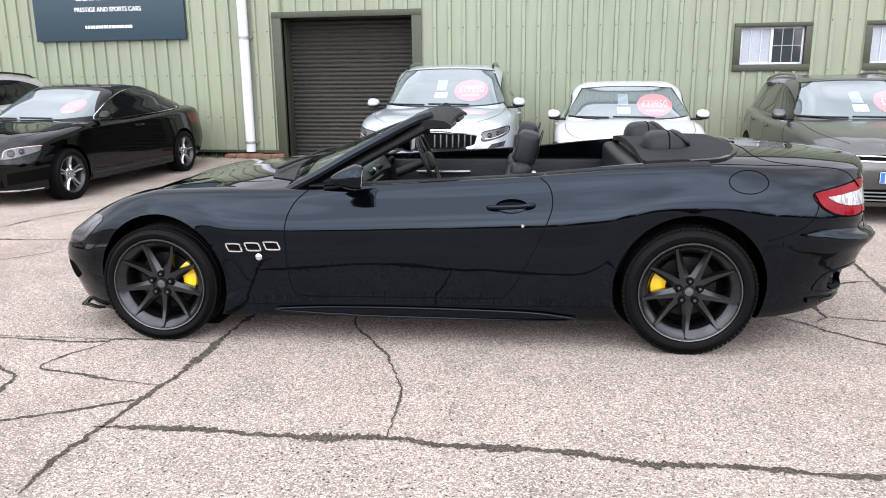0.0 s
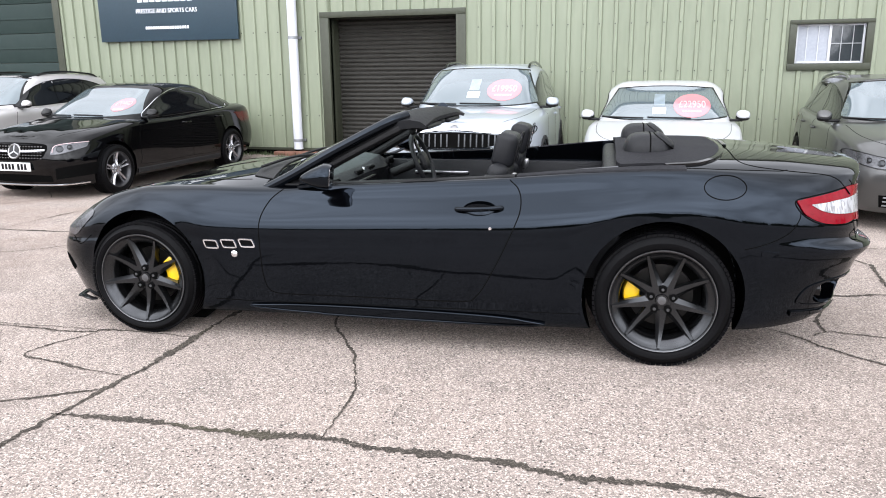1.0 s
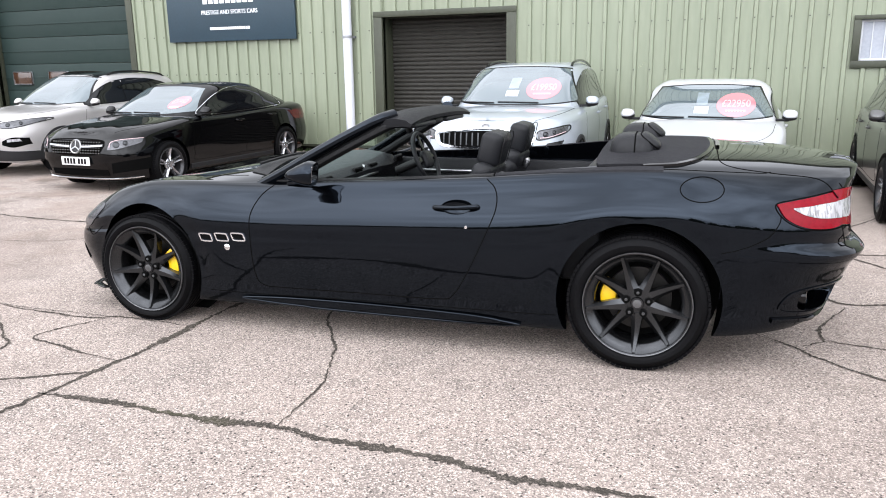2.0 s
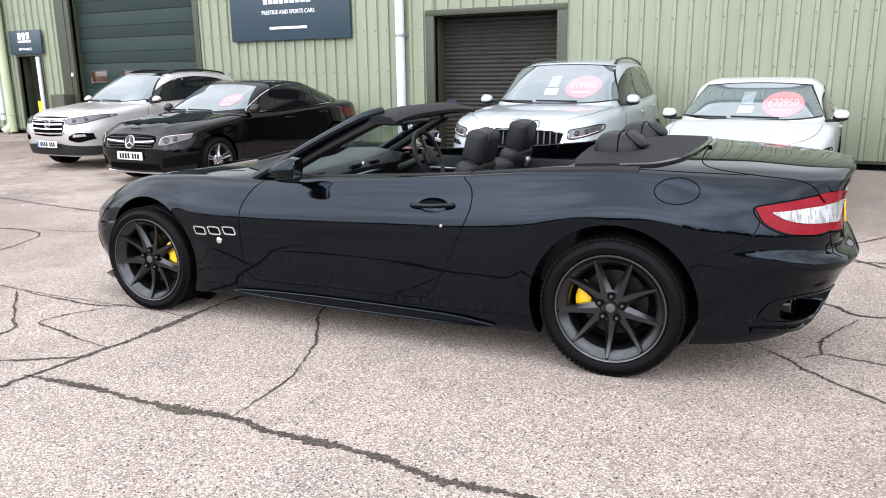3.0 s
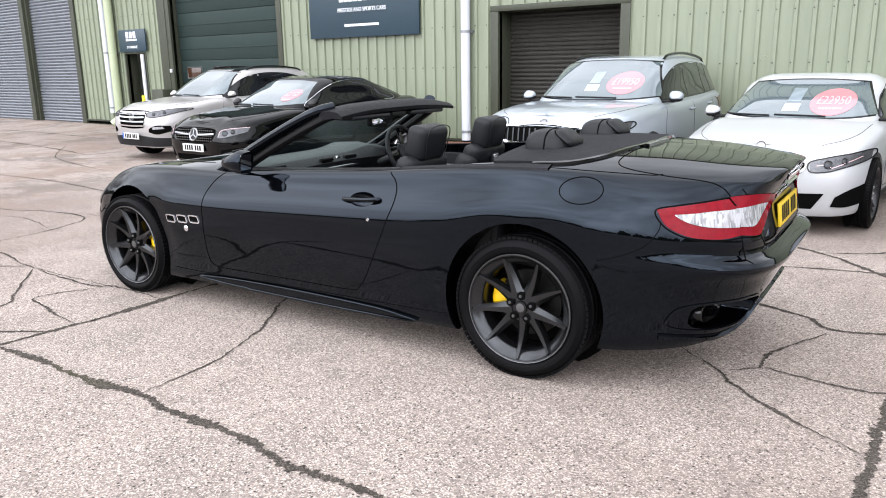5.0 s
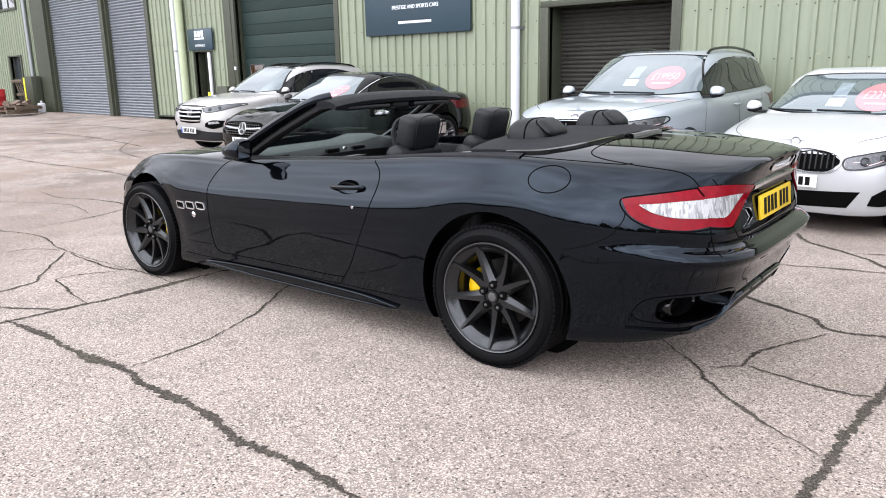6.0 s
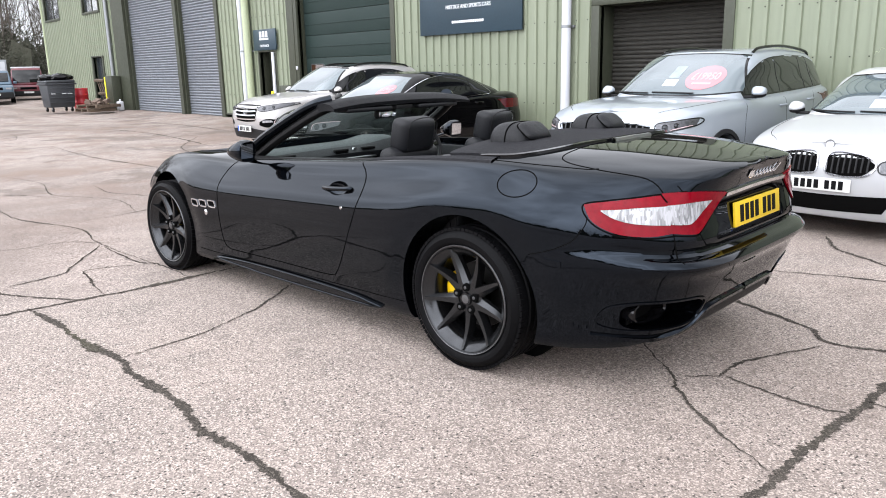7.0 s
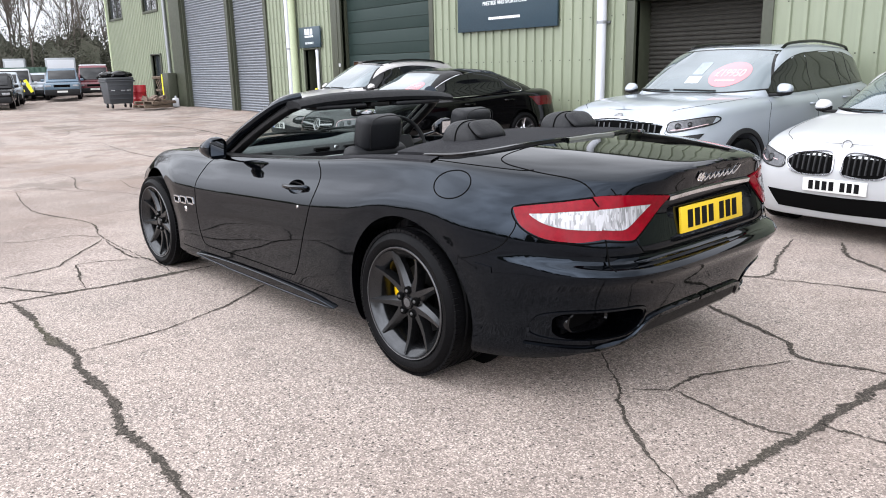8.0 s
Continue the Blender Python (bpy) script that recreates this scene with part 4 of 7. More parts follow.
    boxed("yellow_strip", (-16.74, WALL - 0.16, 0.0), (-16.65, WALL - 0.12, 0.85), "hi_yellow", d)
    # far pedestrian door
    d = new("door_6")
    tagged(d, "dark pedestrian door in an olive frame", "door", kind="structure")
    surround(d, -32.1, -30.9, 2.12, 0.1, reveal=0.2)
    boxed("door_leaf", (-32.1, WALL + 0.12, 0.02), (-30.9, WALL + 0.16, 2.12), "window_dark", d)
    # windows
    for n, (a, b, lo, hi) in enumerate(((2.26, 3.2, 1.55, 2.12), (4.15, 5.1, 1.55, 2.12), (-38.2, -36.0, 3.98, 5.0), (-32.6, -30.7, 4.0, 5.0))):
        win = new(f"window_{n + 1}")
        tagged(win, "barred white window in an olive frame" if n < 2 else "dark upper window in an olive frame", "window", kind="structure")
        surround(win, a, b, hi, 0.1, 0.05, lo, 0.12, sill=True)
        w = (b - a) / 2
        fr = "window_white" if n < 2 else "olive"
        for x0, x1 in ((a, a + 0.03), (a + w - 0.02, a + w + 0.02), (b - 0.03, b)):
            boxed("frame_bar", (x0, WALL + 0.03, lo), (x1, WALL + 0.09, hi), fr, win, bevel=0.004)
        for z0, z1 in ((lo, lo + 0.03), (hi - 0.03, hi)):
            boxed("frame_rail", (a + 0.03, WALL + 0.034, z0), (b - 0.03, WALL + 0.086, z1), fr, win, bevel=0.004)
        boxed("pane", (a + 0.03, WALL + 0.055, lo + 0.03), (a + w - 0.02, WALL + 0.061, hi - 0.03), "blind" if n < 2 else "window_dark", win)
        boxed("pane", (a + w + 0.02, WALL + 0.055, lo + 0.03), (b - 0.03, WALL + 0.061, hi - 0.03), "window_dark", win)
        if n < 2:
            for k in range(1, 6):
                x = a + (b - a) * k / 6
                if abs(x - a - w) > 0.03:
                    boxed("bar", (x - 0.006, WALL + 0.04, lo + 0.03), (x + 0.006, WALL + 0.05, hi - 0.03), "window_white" if k < 3 else "grey_metal", win)
            boxed("cross_bar", (a + w + 0.02, WALL + 0.038, (lo + hi) / 2 - 0.006), (b - 0.03, WALL + 0.05, (lo + hi) / 2 + 0.006), "grey_metal", win)
    return wall


building()


def pipe_thing(x, r, z0, z1, material, label, shoe=0.0, brackets=(2.1, 0.28)):
    root = new("downpipe")
    tagged(root, label, "downpipe", group="downpipes on the wall")
    y = WALL - 0.04 - r
    path = [(x, y, z1), (x, y, z0 + shoe)]
    if shoe:
        path += [(x - 0.02, y - 0.02, z0 + shoe * 0.5), (x - 0.12, y - 0.16, z0 + 0.05)]
    v, f = tube(spline(path, 24) if shoe else path, r, 14)
    raw("pipe", v, f, material, root)
    for z in brackets:
        v, f = lathe([(r + 0.001, z - 0.025), (r + 0.008, z - 0.022), (r + 0.008, z + 0.022), (r + 0.001, z + 0.025)], 20, "Z")
        raw("bracket", [(a + x, b + y, c) for a, b, c in v], f, "grey_metal" if material == "white_plastic" else material, root)
        boxed("bracket_lug", (x - r - 0.03, WALL - 0.05, z - 0.02), (x + r + 0.03, WALL - 0.001, z + 0.02), "grey_metal", root)
    return root


pipe_thing(-6.02, 0.085, 0.12, 4.45, "white_plastic", "white plastic downpipe on the green wall")
pipe_thing(-18.3, 0.085, 0.35, 4.45, "white_plastic", "white downpipe beside the entrance", 0.0, (2.0, 0.5))
pipe_thing(-17.95, 0.11, 0.0, 4.45, "green_plastic", "pale green downpipe with a bent shoe", 0.4, (2.0, 0.5))
pipe_thing(-29.6, 0.07, 0.1, 5.25, "grey_metal", "grey downpipe on the far wall", 0.0, (2.6, 0.8))


def sign(x0, x1, z0, z1, label):
    root = new("sign_board")
    tagged(root, label, "sign")
    boxed("board", (x0, WALL - 0.10, z0), (x1, WALL - 0.06, z1), "sign_blue", root, bevel=0.006)
    for z in (z0 + 0.1, z1 - 0.1):
        boxed("batten", (x0 + 0.05, WALL - 0.06, z - 0.03), (x1 - 0.05, WALL - 0.001, z + 0.03), "grey_metal", root)
    return root


def words(parent, text, x, z, size, wide=None):
    mesh = writing(text, size)
    if wide:
        k = wide / (max(v.co.x for v in mesh.vertices) - min(v.co.x for v in mesh.vertices))
        mesh.transform(Matrix.Diagonal((k, 1, 1, 1)))
    mesh.transform(pose(x, WALL - 0.103, z, 90, 0, 0))
    finish("lettering", mesh, "sign_text", parent, smooth=False)


def bars(parent, x, z, count, step, tall, wide):
    for k in range(count):
        a = x + (k - count / 2) * step
        boxed("lettering_bar", (a, WALL - 0.104, z - tall / 2), (a + wide, WALL - 0.099, z + tall / 2), "sign_text", parent)


big = sign(-10.13, -7.13, 2.1, 4.0, "dark blue dealer sign board with white lettering")
bars(big, -8.62, 3.3, 3, 0.42, 0.4, 0.3)
bars(big, -8.62, 2.87, 9, 0.135, 0.13, 0.1)
words(big, "PRESTIGE AND SPORTS CARS", -8.62, 2.64, 0.11, 1.32)
bars(big, -8.62, 2.34, 18, 0.053, 0.05, 0.035)
little = sign(-17.67, -16.4, 2.0, 2.58, "small dark blue entrance sign with white lettering")
bars(little, -17.04, 2.44, 3, 0.17, 0.16, 0.12)
bars(little, -17.04, 2.31, 8, 0.066, 0.05, 0.045)
words(little, "ENTRANCE", -17.04, 2.12, 0.09, 0.5)


def brick_row():
    root = new("brick_kerb")
    tagged(root, "short row of red-brown bricks at the wall's foot", "bricks")
    for k in range(5):
        boxed("brick", (-6.5 + 0.225 * k, WALL - 0.2, 0.0), (-6.285 + 0.225 * k, WALL - 0.05, 0.07 + 0.006 * (k % 3)), "brick", root, bevel=0.006)


brick_row()

v, f = tube(spline([(0.0, WALL - 0.05, 2.04), (0.04, WALL - 0.09, 2.12), (0.10, WALL - 0.08, 2.10), (0.15, WALL - 0.1, 2.2), (0.2, WALL - 0.06, 2.16)], 24), 0.004, 6)
wire = raw("wall_wire", [(a * 0.6 - 0.83, b, c * 0.6 + 0.25) for a, b, c in v], f, "green_plastic")
tagged(wire, "short bent end of pale wire on the green wall", "wire")


# ---- the black convertible ----
def seat(parent, x, y, front=True):
    root = new("seat")
    root.parent = parent
    root.matrix_local = pose(x, y, 0)
    h = 1.0 if front else 0.86

    def pad(name, lo, hi, m, bulge=0.02, bevel=0.05, label=""):
        bm = bmesh.new()
        box(bm, lo, hi, bevel, None, 4)
        for v in bm.verts:
            ty = (v.co.y - lo[1]) / (hi[1] - lo[1]) * 2 - 1
            v.co.x += bulge * (ty * ty)
        bmesh.ops.transform(bm, matrix=m, verts=bm.verts[:])
        return part(name, bm, "leather", root, label)

    lean = pose(-0.28, 0, 0.5, 0, -14, 0)
    pad("seat_cushion", (-0.3, -0.26, 0.38), (0.25, 0.26, 0.54), Matrix(), 0.0, 0.06)
    pad("backrest", (-0.07, -0.25, -0.08), (0.07, 0.25, 0.44 * h), lean, 0.05, 0.06)
    pad("shoulder_pad", (-0.06, -0.21, 0.36 * h), (0.06, 0.21, 0.50 * h), lean, 0.03, 0.05)
    if front:
        rest = pad("head_restraint", (-0.062, -0.138, 0.475), (0.062, 0.138, 0.672), lean, 0.03, 0.04, "black leather head restraint")
        bm = bmesh.new()
        box(bm, (-0.078, -0.026, 0.385), (-0.045, 0.026, 0.45), 0.008, lean)
        box(bm, (-0.082, -0.016, 0.395), (-0.07, 0.016, 0.44), 0.004, lean)
        part("seat_release", bm, "steel_dull", root, "bright metal seat release")
        seam = [lean @ Vector((-0.052, a, 0.5 + 0.17 * b)) for a, b in ((-0.1, 0), (-0.1, 1), (0.1, 1), (0.1, 0))]
        v, f = tube(spline(seam, 20), 0.003, 5)
        raw("seam", v, f, "black_plastic", rest)
    return root


def convertible():
    car = new("convertible_car")
    car.matrix_world = pose(-1.026, 4.842, 0, 0, 0, 184.78)
    tagged(car, "black open-top convertible car with dark alloy wheels, roof folded", "car")
    wide = lambda a, b, c, d, e: [(2.37, a), (1.5, b), (0.2, c), (-1.45, d), (-2.54, e)]
    rows = [
        (2.08, -2.2, 5, 5, [(0, 0.7)], [(2.1, 0.19), (-2.2, 0.26)]),
        (2.19, -2.38, 4.2, 5, wide(0.88, 0.905, 0.885, 0.905, 0.87), [(2.3, 0.135), (1.9, 0.125), (1.0, 0.16), (-0.8, 0.172), (-1.9, 0.195), (-2.2, 0.225), (-2.42, 0.285)]),
        (2.25, -2.45, 4.2, 5, wide(0.93, 0.94, 0.90, 0.942, 0.9), [(2.33, 0.25), (1.9, 0.27), (1, 0.28), (-0.6, 0.29), (-1.5, 0.31), (-2, 0.34), (-2.45, 0.40)]),
        (2.295, -2.51, 4.2, 5, wide(0.95, 0.955, 0.91, 0.958, 0.93), [(2.36, 0.38), (1.9, 0.41), (0.7, 0.42), (-0.6, 0.43), (-1.5, 0.47), (-2, 0.5), (-2.5, 0.54)]),
        (2.285, -2.545, 4.2, 5, wide(0.95, 0.957, 0.918, 0.96, 0.95), [(2.35, 0.48), (1.9, 0.52), (1.45, 0.56), (0.7, 0.55), (-0.6, 0.58), (-1.47, 0.63), (-2, 0.645), (-2.54, 0.632)]),
        (2.275, -2.50, 4.2, 5, [(2.37, 0.944), (1.5, 0.953), (0.2, 0.917), (-1.45, 0.96), (-2.0, 0.962), (-2.15, 0.96), (-2.3, 0.947), (-2.54, 0.94)], [(2.33, 0.495), (1.9, 0.54), (1.45, 0.585), (0.7, 0.575), (-0.6, 0.608), (-1.47, 0.662), (-2, 0.672), (-2.5, 0.650)]),
        (2.25, -2.493, 4.4, 5, [(2.37, 0.93), (1.5, 0.947), (0.2, 0.9125), (-1.45, 0.955), (-1.9, 0.961), (-2.2, 0.952), (-2.54, 0.94)], [(2.3, 0.53), (1.9, 0.61), (1.45, 0.675), (0.7, 0.675), (-0.6, 0.72), (-1.47, 0.79), (-2, 0.765), (-2.47, 0.70)]),
        (2.205, -2.468, 4.6, 5, [(2.37, 0.87), (1.5, 0.885), (0.2, 0.853), (-1.45, 0.89), (-1.9, 0.904), (-2.2, 0.908), (-2.54, 0.895)], [(2.25, 0.555), (1.9, 0.69), (1.7, 0.755), (1.45, 0.795), (1.1, 0.8), (0.7, 0.79), (0.3, 0.815), (-0.6, 0.86), (-1.1, 0.895), (-1.5, 0.92), (-1.9, 0.915), (-2.2, 0.89), (-2.455, 0.86)]),
        (2.16, -2.50, 4.5, 5, wide(0.80, 0.805, 0.815, 0.835, 0.775), [(2.2, 0.57), (1.9, 0.735), (1.7, 0.812), (1.45, 0.858), (1.1, 0.868), (0.7, 0.858), (0.3, 0.892), (-0.1, 0.915), (-0.6, 0.945), (-1.1, 0.985), (-1.5, 1.003), (-2, 0.983), (-2.5, 0.957)]),
        (2.16, -2.505, 4, 5, wide(0.74, 0.735, 0.775, 0.785, 0.74), [(2.2, 0.575), (1.9, 0.742), (1.7, 0.815), (1.45, 0.862), (1.1, 0.878), (0.7, 0.88), (0.3, 0.898), (-0.1, 0.92), (-0.6, 0.95), (-1.1, 0.995), (-1.5, 1.02), (-2, 1.0), (-2.5, 0.968)]),
        (2.2, -2.52, 3, 6, wide(0.45, 0.45, 0.5, 0.5, 0.48), [(2.2, 0.575), (1.9, 0.735), (1.5, 0.845), (1.1, 0.905), (0.8, 0.93), (-0.6, 0.97), (-1.3, 1.05), (-1.6, 1.06), (-2, 1.047), (-2.5, 1.003)]),
        (2.22, -2.525, 3, 6, [(0, 0.0)], [(2.22, 0.57), (1.9, 0.745), (1.5, 0.86), (1.1, 0.92), (0.8, 0.95), (-0.6, 1.0), (-1.3, 1.07), (-1.6, 1.07), (-2, 1.066), (-2.52, 1.014)]),
    ]

    def rolled(g):
        """The wings roll in towards the arch lips."""
        for ax, az, r in ((1.471, 0.34, 0.395), (-1.471, 0.36, 0.405)):
            d = np.hypot(g[:, :, 0] - ax, g[:, :, 2] - az) - r
            low = np.clip((g[:, :, 2] - 0.2) / 0.2, 0, 1) * np.clip((g[:, :, 1] - 0.6) / 0.2, 0, 1)
            g[:, :, 1] -= 0.014 * np.exp(-((d / 0.075) ** 2)) * low
        return g

    shell = Shell(rows, 170, 5, rolled)
    cut = [drum(1.471, 0.34, 0.395, s * 0.60, s * 1.3) for s in (1, -1)] + [drum(-1.471, 0.36, 0.405, s * 0.58, s * 1.3) for s in (1, -1)]
    cabin = [(0.74, 0.62), (0.74, 1.5), (-1.27, 1.5), (-1.22, 0.62), (-1.05, 0.36), (0.45, 0.36)]
    cut.append(prism(cabin, -0.735, 0.735))
    for s in (1, -1):
        p = shell.hit("side", -0.525, 0.80, s)[0]
        cut.append(egg((-0.525, p.y, 0.80), (0.088, 0.034, 0.045)))
        cut.append(egg((-2.36, s * 0.615, 0.385), (0.16, 0.185, 0.066), 0.55))
    shell.carve("body", cut, "black_paint", car)

    # inner tub, floor and door linings
    bm = bmesh.new()
    inner = [(0.73, 0.90), (0.73, 0.6), (0.45, 0.37), (-1.04, 0.37), (-1.21, 0.62), (-1.26, 1.0)]
    rows2 = [[bm.verts.new((x, y, z)) for x, z in inner] for y in (-0.728, 0.728)]
    for i in range(5):
        bm.faces.new((rows2[0][i], rows2[0][i + 1], rows2[1][i + 1], rows2[1][i]))
    part("cabin_tub", bm, "soft_top", car, "black carpeted cabin floor", smooth=False)
    for s in (1, -1):
        lining = boxed("door_lining", (-1.25, s * 0.70 - 0.022, 0.4), (0.7, s * 0.70 + 0.022, 0.87), "leather", car, "black leather door lining", 0.012)
        boxed("armrest", (-0.75, s * 0.65 - 0.03, 0.66), (0.35, s * 0.65 + 0.03, 0.72), "leather", lining, "", 0.02, None, 3)
        boxed("door_pull", (-0.2, s * 0.662 - 0.012, 0.77), (0.2, s * 0.662 + 0.012, 0.79), "steel_dull", lining, "satin metal door pull", 0.005)
        shell.line("waist_seal", "top", [(0.66, s * 0.74), (0.3, s * 0.765), (-0.3, s * 0.775), (-0.7, s * 0.775)], "black_plastic", car, wide=0.04, off=0.003, thick=0.004, label="black rubber waist seal")
        shell.line("hood_well_trim", "top", [(-0.71, s * 0.775), (-1.1, s * 0.79), (-1.4, s * 0.80), (-1.56, s * 0.79)], "soft_top", car, wide=0.06, off=0.003, thick=0.004)
        # leaf-shaped side skirt with two fine raised edges
        low_edge = [(0.80, 0.205), (0.5, 0.185), (0.0, 0.176), (-0.5, 0.178), (-0.88, 0.19)]
        top_edge = [(0.80, 0.21), (0.5, 0.222), (0.0, 0.225), (-0.5, 0.222), (-0.70, 0.214), (-0.88, 0.194)]
        skirt = shell.patch("side_skirt", "side", low_edge, top_edge, "black_paint", car, s, 0.012, 40, 6)
        for edge in (low_edge, top_edge):
            got = [shell.hit("side", x, z, s) for x, z in spline(edge, 40)]
            v, f = tube([p + q * 0.015 for p, q in got], [0.001] + [0.006] * 38 + [0.001], 8)
            raw("skirt_edge", v, f, "black_paint", skirt)
        # shut lines
        shell.line("door_gap", "side", [(0.60, 0.87), (0.675, 0.80), (0.714, 0.69), (0.712, 0.5), (0.70, 0.36), (0.655, 0.292), (0.5, 0.282), (0.0, 0.285), (-0.42, 0.292), (-0.51, 0.325), (-0.6, 0.47), (-0.715, 0.72), (-0.742, 0.82), (-0.725, 0.90), (-0.678, 0.945)], "dark_gap", car, s, 0.007, n=90)
        shell.line("sill_line", "side", [(1.02, 0.235), (0.7, 0.232), (0, 0.24), (-0.55, 0.25), (-1.06, 0.26)], "dark_gap", car, s, 0.005)
        shell.line("wing_crease", "side", [(-1.85, 0.632), (-1.93, 0.655), (-2.0, 0.683), (-2.06, 0.72), (-2.10, 0.78), (-2.105, 0.82)], "dark_gap", car, s, 0.005)
        shell.line("bumper_gap", "side", [(1.86, 0.56), (1.95, 0.50), (2.03, 0.535)], "dark_gap", car, s, 0.005)
        flap = [(-1.745 + 0.1 * math.cos(a), 0.93 + 0.056 * math.sin(a)) for a in np.linspace(0, 2 * math.pi, 13)[:-1]]
        if s > 0:
            shell.line("fuel_flap_gap", "side", flap, "dark_gap", car, s, 0.006, n=48, closed=True, label="thin oval shut line of the fuel flap")
        # wing vents
        for k in range(3):
            x0 = 1.055 - 0.108 * k
            z0 = 0.562 + 0.006 * k
            outline = [(x0 - 0.002, z0 + 0.016), (x0 - 0.015, z0 - 0.014), (x0 - 0.024, z0 - 0.02), (x0 - 0.055, z0 - 0.021), (x0 - 0.088, z0 - 0.02), (x0 - 0.093, z0 - 0.014), (x0 - 0.081, z0 + 0.014), (x0 - 0.074, z0 + 0.02), (x0 - 0.04, z0 + 0.022), (x0 - 0.008, z0 + 0.021)]
            vent = shell.line("wing_vent", "side", outline, "chrome", car, s, 0.009, n=50, closed=True, thick=0.004, label="chrome-rimmed wing vent")
            shell.patch("vent_mesh", "side", [(x0 - 0.012, z0 - 0.01), (x0 - 0.08, z0 - 0.012)], [(x0 - 0.006, z0 + 0.014), (x0 - 0.076, z0 + 0.012)], "dark_gap", vent, s, 0.0015, 8, 4)
        v, f = lathe([(0.001, 0.006), (0.014, 0.005), (0.019, 0.001), (0.019, -0.004)], 20)
        p, q = shell.hit("side", 0.869, 0.51, s)
        turn = q.to_track_quat("Y", "Z").to_matrix().to_4x4()
        raw("wing_badge", [p + turn.to_3x3() @ Vector(a) for a in v], f, "chrome", car, "small round chrome badge")
        p, q = shell.hit("side", -0.586, 0.701, s)
        v, f = lathe([(0.001, 0.003), (0.008, 0.003), (0.010, -0.002)], 14)
        raw("door_lock", [p + turn.to_3x3() @ Vector(a) for a in v], f, "chrome", car)
        # handle
        pts = [shell.hit("side", x, z, s)[0] + Vector((0, s * d, 0)) for x, z, d in ((-0.395, 0.792, 0.0), (-0.43, 0.795, 0.018), (-0.525, 0.80, 0.03), (-0.615, 0.806, 0.02), (-0.65, 0.808, 0.0))]
        v, f = tube(spline(pts, 16), [0.008] + [0.0145] * 14 + [0.008], 10, 0.9)
        raw("door_handle", v, f, "black_paint", car)
        # lamps
        lamp = shell.patch("headlamp", "side", [(1.845, 0.675), (1.93, 0.60), (2.0, 0.55), (2.10, 0.545)], [(1.842, 0.70), (1.90, 0.705), (1.98, 0.675), (2.115, 0.575)], "headlamp", car, s, 0.004, 24, 8, "clear swept-back headlamp")
        # mirror
        bm = bmesh.new()
        mirror_shape(bm, pose(0.31, s * 0.955, 0.962, 0, -6, s * 8) @ Matrix.Diagonal((1.1, 0.6, 0.88, 1)))
        mir = part("door_mirror", bm, "black_paint", car)
        bm = bmesh.new()
        box(bm, (-0.0015, -0.046, -0.044), (0.0015, 0.046, 0.044), 0.0, pose(0.2645, s * 0.955, 0.962, 0, -6, s * 8))
        part("mirror_glass", bm, "mirror_glass", mir)
        v, f = tube(spline([(0.50, s * 0.785, 0.878), (0.42, s * 0.83, 0.895), (0.345, s * 0.90, 0.925)], 10), [0.036, 0.032, 0.029, 0.027, 0.025, 0.023, 0.022, 0.022, 0.022, 0.022], 10, 0.5)
        raw("mirror_arm", v, f, "black_paint", mir)
        # screen pillar
        post = spline([(0.77, s * 0.745, 0.835), (0.58, s * 0.735, 0.930), (0.37, s * 0.705, 1.048), (0.15, s * 0.655, 1.165), (0.02, s * 0.60, 1.232), (-0.04, s * 0.52, 1.256)], 24)
        v, f = tube(post, [0.040] * 24, 12, 0.8)
        raw("screen_pillar", v, f, "black_paint", car)
        inner_post = [(x - 0.055, y * 0.955, z - 0.03) for x, y, z in post]
        v, f = tube(inner_post, [0.034] * 24, 10, 0.9)
        raw("pillar_trim", v, f, "black_plastic", car)
        # lamps at the tail
        red = shell.patch("tail_lamp", "side", [(-2.085, 0.862), (-2.13, 0.80), (-2.22, 0.757), (-2.33, 0.745), (-2.40, 0.755)], [(-2.085, 0.868), (-2.16, 0.880), (-2.25, 0.893), (-2.34, 0.907), (-2.405, 0.914)], "lamp_red", car, s, 0.008, 30, 10, "red and clear tail lamp")
        shell.patch("clear_lens", "side", [(-2.155, 0.843), (-2.21, 0.815), (-2.28, 0.797), (-2.385, 0.788)], [(-2.155, 0.847), (-2.22, 0.852), (-2.29, 0.859), (-2.395, 0.866)], "lamp_clear", red, s, 0.012, 24, 8)
        shell.patch("lamp_wing", "rear", [(s * 0.66, 0.754), (s * 0.60, 0.745), (s * 0.555, 0.742), (s * 0.53, 0.752), (s * 0.44, 0.815), (s * 0.345, 0.884)], [(s * 0.66, 0.914), (s * 0.60, 0.918), (s * 0.5, 0.915), (s * 0.335, 0.896)], "lamp_red", red, 1, 0.008, 30, 8)
        shell.patch("clear_wing", "rear", [(s * 0.66, 0.790), (s * 0.62, 0.786), (s * 0.575, 0.788), (s * 0.51, 0.830), (s * 0.455, 0.868)], [(s * 0.66, 0.866), (s * 0.6, 0.870), (s * 0.53, 0.874), (s * 0.45, 0.873)], "lamp_clear", red, 1, 0.012, 16, 6)
        shell.line("lamp_seal", "side", [(-2.41, 0.744), (-2.33, 0.738), (-2.22, 0.750), (-2.125, 0.795), (-2.078, 0.864), (-2.16, 0.886), (-2.25, 0.899), (-2.34, 0.913), (-2.41, 0.920)], "dark_gap", red, s, 0.008, n=60)
        shell.line("lamp_seal", "rear", [(s * 0.66, 0.746), (s * 0.6, 0.738), (s * 0.553, 0.735), (s * 0.525, 0.746), (s * 0.44, 0.807), (s * 0.335, 0.884)], "dark_gap", red, wide=0.008, n=40)
